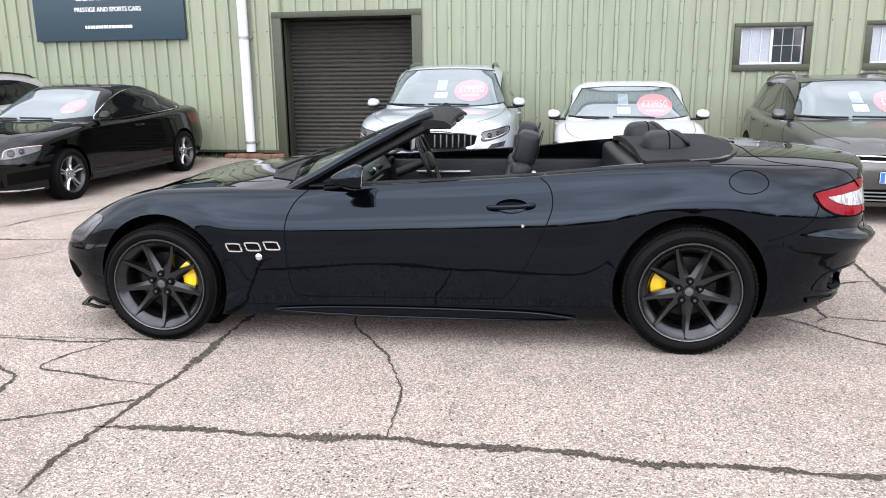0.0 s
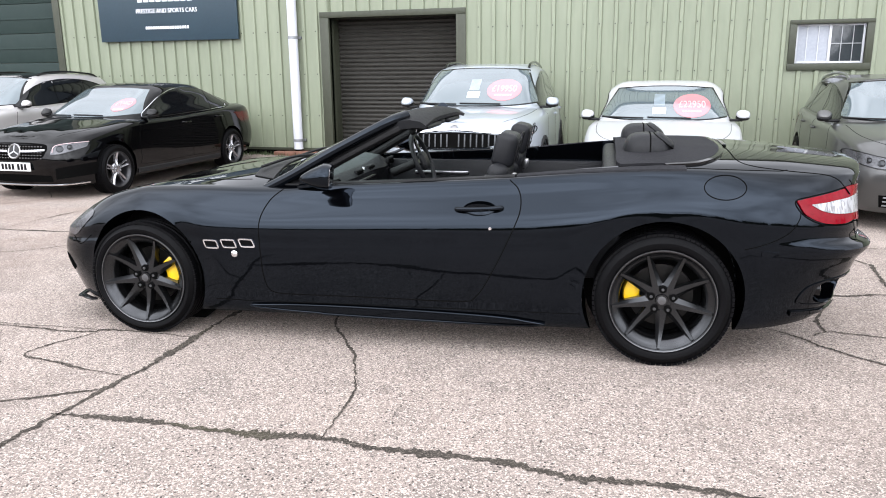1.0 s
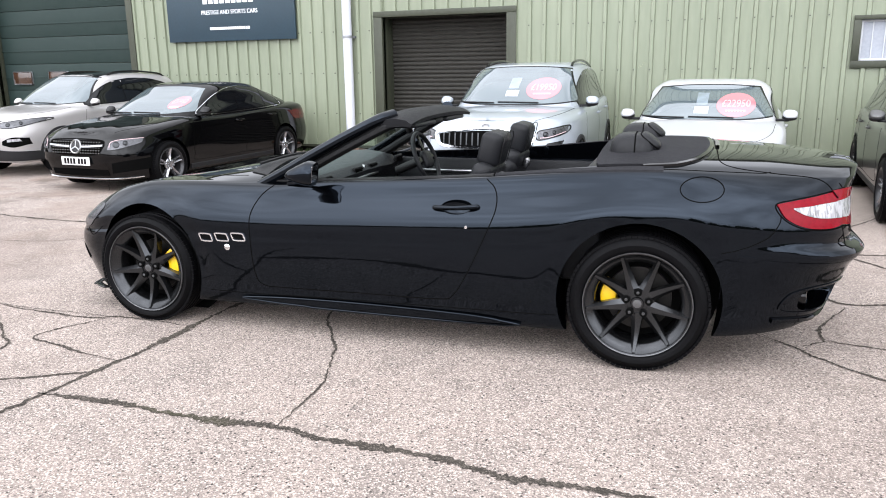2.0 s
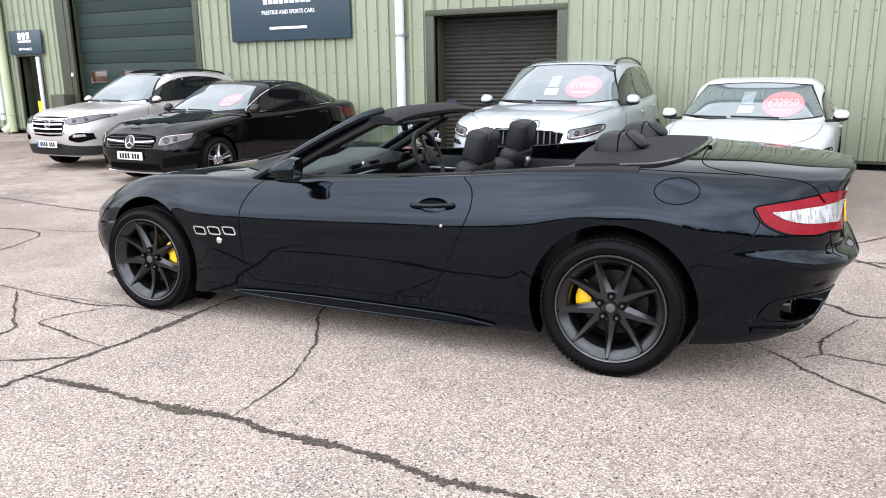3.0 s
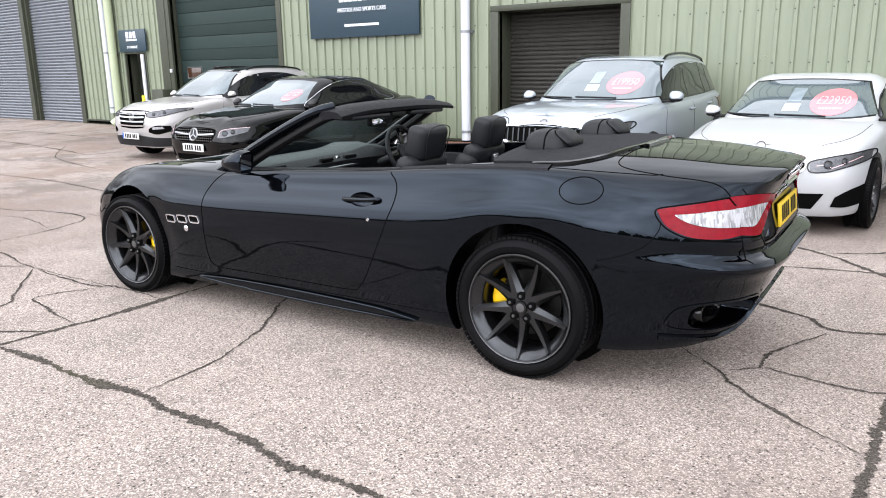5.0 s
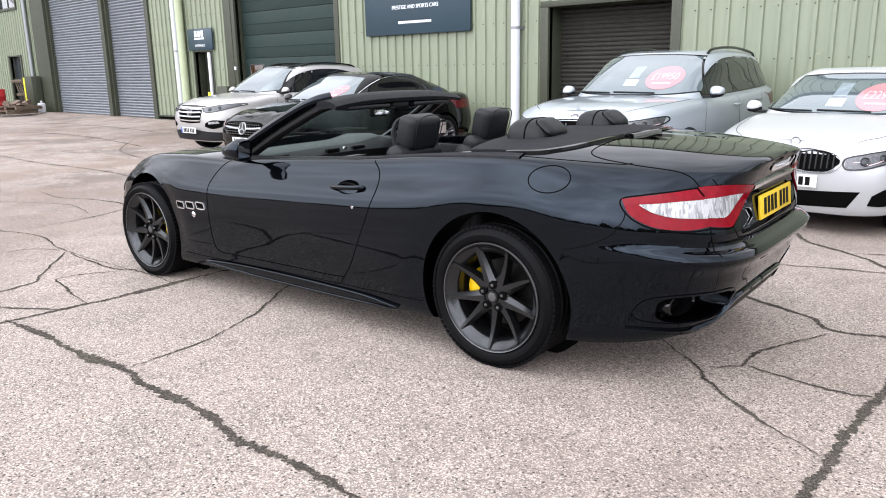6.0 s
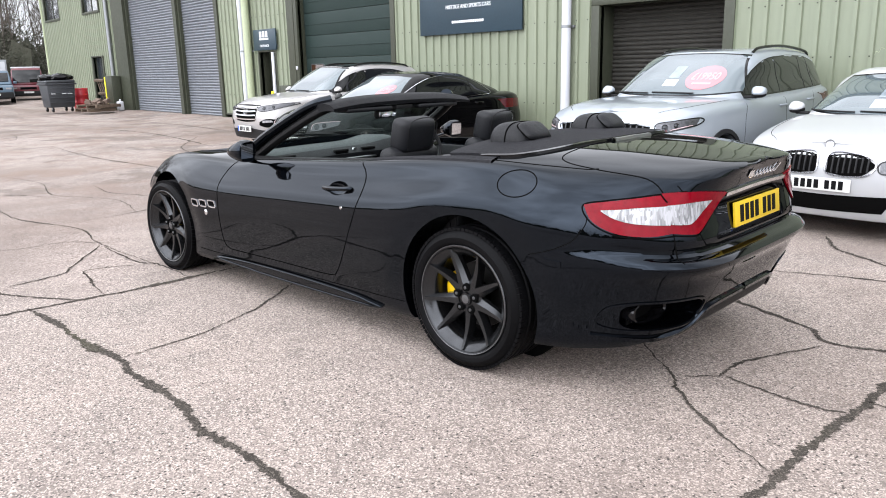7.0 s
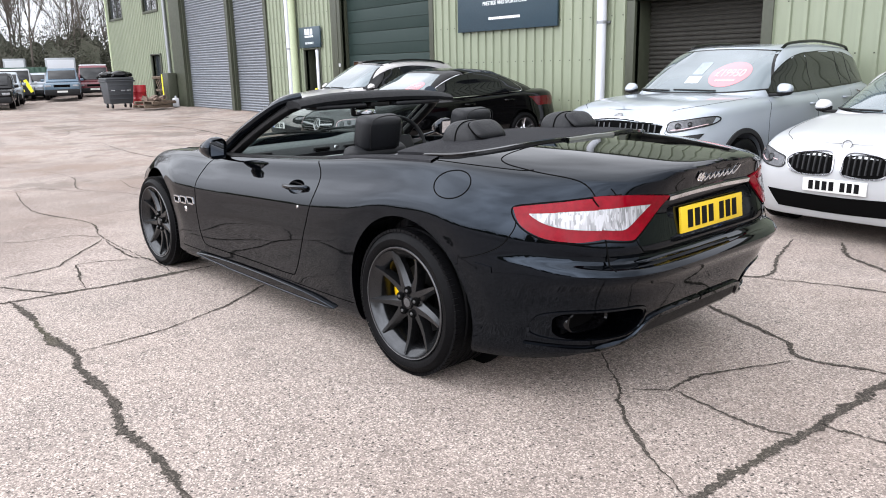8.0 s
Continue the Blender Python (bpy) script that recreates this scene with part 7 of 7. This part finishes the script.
# ---- far end of the yard ----
def bare_tree(x, y, tall, seed):
    rnd = random.Random(seed)
    root = new("tree")
    root.matrix_world = pose(x, y, 0)
    tagged(root, "bare winter tree with thin grey-brown branches", "tree", "bare trees beyond the yard")
    limbs, twigs = ([], []), ([], [])

    def grow(start, way, length, radius, depth):
        steps = 5 if depth == 0 else 3
        pts, p, w = [start], start.copy(), way.copy()
        for _ in range(steps):
            w = (w + Vector((rnd.uniform(-1, 1), rnd.uniform(-1, 1), rnd.uniform(-0.1, 0.5))) * (0.10 if depth == 0 else 0.22)).normalized()
            p = p + w * (length / steps)
            pts.append(p.copy())
        rad = [max(0.011, radius * (1 - 0.75 * i / steps)) for i in range(steps + 1)]
        store = limbs if depth < 2 else twigs
        v, f = tube(pts, rad, 6 if depth == 0 else 4 if depth == 1 else 3)
        base = len(store[0])
        store[0].extend(v)
        store[1].extend([tuple(base + i for i in face) for face in f])
        if depth < 3:
            for k in range((12, 7, 5)[depth]):
                t = rnd.uniform(0.3 if depth == 0 else 0.2, 1.0)
                i = min(int(t * steps), steps - 1)
                q = pts[i].lerp(pts[i + 1], t * steps - i)
                a = rnd.uniform(0, 2 * math.pi)
                out = (Vector((math.cos(a), math.sin(a), rnd.uniform(0.5, 1.5)))).normalized()
                grow(q, (out * 0.8 + w * 0.6).normalized(), length * rnd.uniform(0.25, 0.45), rad[i] * 0.5, depth + 1)

    grow(Vector((0, 0, -0.1)), Vector((rnd.uniform(-0.06, 0.06), rnd.uniform(-0.06, 0.06), 1)).normalized(), tall, tall * 0.0085, 0)
    raw("trunk", *limbs, "bark", root)
    raw("crown", *twigs, "twig", root, smooth=False)


rnd_far = random.Random(11)
for k in range(62):
    bare_tree(-57 - rnd_far.uniform(0, 16), -6 + 0.58 * k + rnd_far.uniform(-0.6, 0.6), rnd_far.uniform(10, 15) - (3.0 if k > 36 else 0), 40 + k)


def thicket(name, label, spots, count, leaf, seed, material="leaf", group=""):
    """A bank of small leaves round a dark, uneven core. spots: x, y, radius, height."""
    rnd = random.Random(seed)
    verts, faces = [], []
    weights = [s[2] * s[3] for s in spots]
    for x, y, r, h in rnd.choices(spots, weights, k=count):
        a, e, t = rnd.uniform(0, 2 * math.pi), rnd.uniform(0, 1), rnd.uniform(0.55, 1.05) * (1 + 0.25 * noise.noise(Vector((x + seed, rnd.random() * 3, y))))
        c = Vector((x + r * t * math.cos(a) * math.sqrt(1 - e * e * 0.9), y + r * t * math.sin(a) * math.sqrt(1 - e * e * 0.9), h * e * t))
        n = Vector((rnd.gauss(0, 1), rnd.gauss(0, 1), rnd.gauss(0.4, 1))).normalized()
        u = n.orthogonal().normalized() * leaf * rnd.uniform(0.6, 1.4)
        w = n.cross(u).normalized() * leaf * rnd.uniform(0.3, 0.7)
        b = len(verts)
        verts += [c - u, c + w, c + u, c - w]
        faces.append((b, b + 1, b + 2, b + 3))
    bank = raw(name, verts, faces, material, smooth=False)
    tagged(bank, label, "bushes", group, "stuff")
    bm = bmesh.new()
    for x, y, r, h in spots:
        got = bmesh.ops.create_icosphere(bm, subdivisions=3, radius=1.0)["verts"]
        for v in got:
            k = 0.6 + 0.36 * noise.noise(v.co * 2.6 + Vector((x, y, seed)))
            v.co = Vector((x + v.co.x * r * k, y + v.co.y * r * k, max(-0.1, v.co.z * h * k)))
    core = part("inner_growth", bm, material, bank)
    return bank


spots = []
for k in range(26):
    spots.append((-57 - rnd_far.uniform(0, 8), -8 + 1.5 * k, rnd_far.uniform(2.0, 3.2), rnd_far.uniform(2.6, 4.4) + (1.6 if k > 13 else 0)))
thicket("thicket", "tangled dark green-brown bushes under the bare trees", spots, 42000, 0.10, 5, "bramble")
spots = [(-66 - rnd_far.uniform(0, 9), -10 + 1.4 * k, rnd_far.uniform(2.4, 3.6), rnd_far.uniform(5.0, 8.5)) for k in range(32)]
thicket("wood_edge", "dense dark ivy-clad wood behind the bare trees", spots, 60000, 0.075, 6, "bramble")
spots = [(-70 + 4.6 * k, -34 + rnd_far.uniform(-2, 2), rnd_far.uniform(3.2, 4.4), rnd_far.uniform(2.6, 4.6) + (3.4 if k > 16 else 0.0)) for k in range(32)]
spots += [(52 + rnd_far.uniform(-1, 1), -30 + 4.2 * k, rnd_far.uniform(3.2, 4.2), rnd_far.uniform(3.5, 5.0)) for k in range(12)]
thicket("hedge", "tall dark evergreen hedge round the yard", spots, 34000, 0.13, 9)


def far_vehicle(name, label, x, y, turn, long, wide, tall, paint, van=False, extra=None):
    """A parked vehicle at the yard's far end: body, cab, glass, lamps and wheels."""
    car = new(name)
    car.matrix_world = pose(x, y, 0, 0, 0, turn)
    tagged(car, label, "van" if van else "car", "vehicles at the far end")
    hl, hw = long / 2, wide / 2
    waist = tall * (0.5 if van else 0.58)
    bm = bmesh.new()
    box(bm, (-hl, -hw, 0.28), (hl, hw, waist), 0.12, None, 3)
    for v in bm.verts:
        if v.co.x > hl * 0.45 and v.co.z > waist * 0.8:
            v.co.z -= 0.12 * (v.co.x - hl * 0.45) / hl
    part("body", bm, paint, car)
    bm = bmesh.new()
    f0 = hl * (0.62 if van else 0.3)
    got = box(bm, (-hl * 0.97, -hw * 0.94, waist - 0.1), (f0, hw * 0.94, tall), 0.1, None, 3)
    for v in bm.verts:
        t = (v.co.z - waist) / (tall - waist)
        if t > 0:
            v.co.y *= 1 - 0.14 * t
            if v.co.x > 0:
                v.co.x -= 0.55 * t * (0.6 if van else 1)
    part("cab", bm, paint, car)
    slope = math.degrees(math.atan2(0.55 * (0.6 if van else 1), tall - waist))
    cx, cz = f0 - 0.275 * (0.6 if van else 1), (waist + tall) / 2
    boxed("windscreen", (-0.01, -hw * 0.78, -(tall - waist) * 0.42), (0.03, hw * 0.78, (tall - waist) * 0.40), "tinted", car, "", 0.02, pose(cx, 0, cz, 0, -slope, 0))
    for s in (1, -1):
        boxed("side_window", (-hl * 0.6, -0.012, -(tall - waist) * 0.32), (f0 - 0.5, 0.012, (tall - waist) * 0.34), "tinted", car, "", 0.008, pose(0, s * hw * 0.885, cz, s * 8, 0, 0))
        boxed("headlamp", (hl - 0.1, s * hw * 0.76 - 0.15, waist - 0.27), (hl + 0.006, s * hw * 0.76 + 0.15, waist - 0.17), "lamp_clear", car, "", 0.02)
        boxed("door_mirror", (f0 - 0.28, s * (hw + 0.1) - 0.09, waist), (f0 - 0.16, s * (hw + 0.1) + 0.09, waist + 0.14), paint, car, "", 0.03)
        for k in (1, -1):
            v, f = lathe([(0.001, 0.1), (0.19, 0.1), (0.2, 0.11), (0.3, 0.11), (0.32, 0.08), (0.32, -0.1), (0.2, -0.1)], 28)
            w = raw("wheel", [(a + k * hl * 0.6, s * b + s * (hw - 0.1), c + 0.32) for a, b, c in v], f, "rubber", car)
            v, f = lathe([(0.001, 0.115), (0.15, 0.113), (0.185, 0.1)], 20)
            raw("rim", [(a + k * hl * 0.6, s * b + s * (hw - 0.1), c + 0.32) for a, b, c in v], f, "rim_bright", w)
    boxed("grille", (hl - 0.05, -hw * 0.45, waist - 0.3), (hl + 0.004, hw * 0.45, waist - 0.16), "dark_gap", car, "", 0.01)
    boxed("bumper", (hl - 0.2, -hw * 0.97, 0.26), (hl + 0.03, hw * 0.97, waist * 0.60), "clad_plastic", car, "", 0.06, None, 3)
    boxed("number_plate", (hl + 0.028, -0.26, 0.42), (hl + 0.036, 0.26, 0.52), "plate_white", car)
    return car


far_vehicle("pickup_truck", "dark blue-grey pickup truck facing the yard", -45.0, 11.75, -13, 5.0, 1.8, 1.72, "van_blue")
van = far_vehicle("small_van", "dark red small van with a white roof", -48.7, 14.3, -13, 4.4, 1.9, 1.85, "red_paint", True)
boxed("white_roof", (-2.0, -0.78, 1.84), (0.75, 0.78, 1.93), "window_white", van, "white roof panel", 0.04, None, 3)
car = far_vehicle("hatchback_car", "pale silver-green hatchback car", -49.1, 10.95, -20, 4.2, 1.75, 1.5, "silver_paint")
car = far_vehicle("marked_van", "white van with yellow and red chevrons", -48.2, 9.85, -10, 4.4, 1.85, 1.75, "white_paint", True)
for k in range(7):
    boxed("chevron", (2.23, -0.09, -0.38), (2.245, 0.09, 0.38), "hi_yellow" if k % 2 == 0 else "clad_plastic", car, "", 0.0, pose(0, -0.66 + 0.22 * k, 0.78, 24 if k > 3 else -24, 0, 0))
far_vehicle("hatchback_car", "dark blue hatchback car", -35.4, 6.95, -12, 4.3, 1.8, 1.5, "black_car")
far_vehicle("hatchback_car", "silver car with dark windows", -40.2, 8.0, -10, 4.3, 1.8, 1.55, "silver_paint")


def box_lorry(x, y, turn, wide, tall, label):
    lorry = new("box_lorry")
    lorry.matrix_world = pose(x, y, 0, 0, 0, turn)
    tagged(lorry, label, "lorry", "vehicles at the far end")
    boxed("cargo_box", (-6, -wide / 2, 0.9), (0, wide / 2, tall), "grey_metal", lorry, "", 0.04)
    boxed("roller_back", (0.0, -wide / 2 + 0.1, 1.0), (0.02, wide / 2 - 0.1, tall - 0.12), "window_white", lorry, "white closed rear door")
    boxed("chassis", (-6, -0.5, 0.5), (0, 0.5, 0.88), "clad_plastic", lorry)
    for s in (1, -1):
        for xx in (-1.5, -4.8):
            v, f = lathe([(0.001, 0.12), (0.25, 0.12), (0.43, 0.12), (0.45, 0.08), (0.45, -0.12), (0.2, -0.12)], 24)
            raw("wheel", [(a + xx, s * b + s * (wide / 2 - 0.15), c + 0.45) for a, b, c in v], f, "rubber", lorry)


box_lorry(-51.0, 12.95, -11, 1.75, 2.4, "white-backed box lorry parked behind the pickup")
box_lorry(-54.8, 10.9, -10, 1.3, 2.45, "grey box lorry seen above a green container")


def container():
    c = new("storage_container")
    c.matrix_world = pose(-51.2, 10.9, 0, 0, 0, -10)
    tagged(c, "dark green steel storage container", "container")
    verts, faces, n = [], [], 48
    for i in range(n + 1):
        y = -2.6 + 3.8 * i / n
        d = 0.04 if (i // 2) % 2 else 0.0
        verts += [(d, y, 0.1), (d, y, 1.8)]
    for i in range(n):
        faces.append((2 * i, 2 * i + 2, 2 * i + 3, 2 * i + 1))
    raw("corrugated_side", verts, faces, "green_cab", c, smooth=False)
    boxed("container_body", (-3, -2.6, 0.05), (-0.01, 1.2, 1.85), "green_cab", c, "", 0.02)


container()


def wheelie_bin():
    b = new("waste_bin")
    b.matrix_world = pose(-29.9, 10.75, 0, 0, 0, 4) @ Matrix.Scale(0.9, 4)
    tagged(b, "large dark grey four-wheeled waste bin with a full lid", "bin")
    bm = bmesh.new()
    box(bm, (-0.5, -0.6, 0.2), (0.5, 0.6, 1.2), 0.05, None, 2)
    for v in bm.verts:
        k = 0.86 + 0.14 * (v.co.z - 0.2)
        v.co.x *= k
        v.co.y *= k
    body = part("body", bm, "bin_grey", b)
    for k in range(4):
        boxed("rib", (-0.03 + 0.49, -0.52, 0.4 + 0.2 * k), (0.50, 0.52, 0.44 + 0.2 * k), "bin_grey", body, "", 0.01)
    boxed("rim", (-0.54, -0.66, 1.16), (0.54, 0.66, 1.24), "bin_grey", b, "", 0.03)
    bm = bmesh.new()
    box(bm, (-0.52, -0.62, 1.24), (0.52, 0.62, 1.34), 0.05, None, 3)
    rnd = random.Random(2)
    for v in bm.verts:
        if v.co.z > 1.3:
            v.co.z += 0.06 * math.sin(v.co.y * 5) + rnd.uniform(0, 0.03)
    part("lid", bm, "bin_grey", b, "sagging dark lid")
    for y in (-0.35, 0.1, 0.35):
        boxed("label_bar", (0.487, y - 0.1, 0.78), (0.492, y + 0.08, 0.84), "sign_text", body)
    for sx in (-0.35, 0.35):
        for sy in (-0.4, 0.4):
            v, f = lathe([(0.001, 0.025), (0.1, 0.025), (0.1, -0.025), (0.001, -0.025)], 20)
            raw("castor", [(a + sx, c2 + sy, d + 0.1) for a, c2, d in v], f, "rubber", b)
            boxed("fork", (sx - 0.03, sy - 0.04, 0.1), (sx + 0.03, sy + 0.04, 0.24), "grey_metal", b)


wheelie_bin()
for k, (x, y, r) in enumerate(((-30.05, 10.45, 0.27), (-29.8, 10.85, 0.3), (-30.0, 11.15, 0.24))):
    v, f = egg((x, y, 1.22 + 0.4 * r), (r, r * 1.1, r * 0.5), 0.9, 20)
    rnd = random.Random(k)
    v = [(a + rnd.uniform(-0.03, 0.03), b + rnd.uniform(-0.03, 0.03), c + rnd.uniform(-0.02, 0.02)) for a, b, c in v]
    tagged(raw("rubbish_bag", v, f, "black_gloss"), "full black plastic rubbish bag on the bin", "bag", "rubbish bags on the bin")


def oil_drum():
    d = new("oil_drum")
    d.matrix_world = pose(-30.4, 11.75, 0)
    tagged(d, "red steel oil drum", "drum")
    prof = [(0.001, 0.86), (0.27, 0.86), (0.285, 0.88), (0.29, 0.87)]
    for z in (0.6, 0.3):
        prof += [(0.285, z + 0.03), (0.297, z + 0.015), (0.297, z - 0.005), (0.285, z - 0.02)]
    prof += [(0.285, 0.02), (0.29, 0.0), (0.001, 0.0)]
    v, f = lathe(prof, 36, "Z")
    raw("shell", v, f, "red_drum", d, sharp=50)
    boxed("bung", (0.12, -0.03, 0.86), (0.18, 0.03, 0.88), "grey_metal", d, "", 0.008)


oil_drum()


def pallet(x, y, z, turn, tilt=0.0):
    p = new("pallet")
    p.matrix_world = pose(x, y, z, 0, tilt, turn)
    tagged(p, "weathered brown wooden pallet by the wall", "pallet", "pallets by the wall")
    for k in range(5):
        boxed("deck_board", (-0.6, -0.5 + 0.24 * k - 0.05, 0.12), (0.6, -0.5 + 0.24 * k + 0.05, 0.142), "wood", p, "", 0.003)
    for k in range(3):
        boxed("bearer", (-0.55 + 0.55 * k - 0.045, -0.55, 0.02), (-0.55 + 0.55 * k + 0.045, 0.55, 0.118), "wood", p, "", 0.003)


pallet(-28.3, 11.6, 0.0, 6)
pallet(-28.2, 11.7, 0.145, 20)
pallet(-30.3, 12.58, 0.62, 90, 76)


def scrap(name, label, material, spots, seed):
    rnd = random.Random(seed)
    for x, y, z, r in spots:
        bm = bmesh.new()
        box(bm, (-r * 0.9, -r * 0.6, -r * 0.35), (r * 0.9, r * 0.6, r * 0.35), r * 0.08)
        for v in bm.verts:
            v.co *= 0.85 + 0.3 * rnd.random()
        bmesh.ops.transform(bm, matrix=pose(x, y, z - 0.03, rnd.uniform(-25, 25), rnd.uniform(-25, 25), rnd.uniform(0, 180)), verts=bm.verts[:])
        tagged(part(name, bm, material, sharp=30), label, "rubble", "debris heap on the pallets")


scrap("rubble_lump", "brown lump of broken masonry on a pallet", "rubble", [(-28.5, 11.4, 0.40, 0.16), (-28.1, 11.6, 0.42, 0.18), (-27.9, 11.9, 0.42, 0.2), (-28.3, 11.9, 0.40, 0.15), (-27.75, 11.65, 0.38, 0.13), (-28.6, 11.75, 0.38, 0.12), (-28.0, 11.25, 0.37, 0.12)], 3)
cab = boxed("meter_cabinet", (-29.45, WALL - 0.5, 0.0), (-28.75, WALL - 0.14, 1.35), "olive", None, "", 0.02)
tagged(cab, "dark olive steel cabinet against the wall", "cabinet")
post = boxed("marker_post", (-29.6, WALL - 0.5, 0.0), (-29.5, WALL - 0.4, 1.3), "hi_yellow", None, "", 0.01)
tagged(post, "yellow-green marker post beside the cabinet", "post")
can = new("jerry_can")
can.matrix_world = pose(-28.2, WALL - 0.45, 0)
tagged(can, "white plastic jerry can on the ground", "can")
boxed("can_body", (-0.15, -0.1, 0.0), (0.15, 0.1, 0.36), "window_white", can, "", 0.04, None, 3)
v, f = tube([(-0.05, 0, 0.35), (-0.04, 0, 0.43), (0.06, 0, 0.43), (0.08, 0, 0.35)], 0.018, 8)
raw("can_handle", v, f, "window_white", can)
box_green = boxed("utility_box", (-15.95, WALL - 0.35, 0.0), (-15.45, WALL - 0.08, 1.02), "olive", None, "", 0.015)
tagged(box_green, "dark olive utility box beside the entrance", "cabinet")


def weeds():
    rnd = random.Random(8)
    verts, faces = [], []
    for k in range(900):
        x = rnd.uniform(-7.3, -5.4) if k < 500 else rnd.uniform(-20, 3)
        y = WALL - 0.06 - abs(rnd.gauss(0, 0.1))
        a, h = rnd.uniform(0, 6.28), rnd.uniform(0.02, 0.09)
        b = len(verts)
        dx, dy = 0.006 * math.cos(a), 0.006 * math.sin(a)
        verts += [(x - dx, y - dy, 0), (x + dx, y + dy, 0), (x + 6 * dy * h * 4, y - 6 * dx * h * 4, h)]
        faces.append((b, b + 1, b + 2))
    tagged(raw("weeds", verts, faces, "grass", smooth=False), "small green weeds along the wall's foot", "weeds", kind="stuff")


weeds()
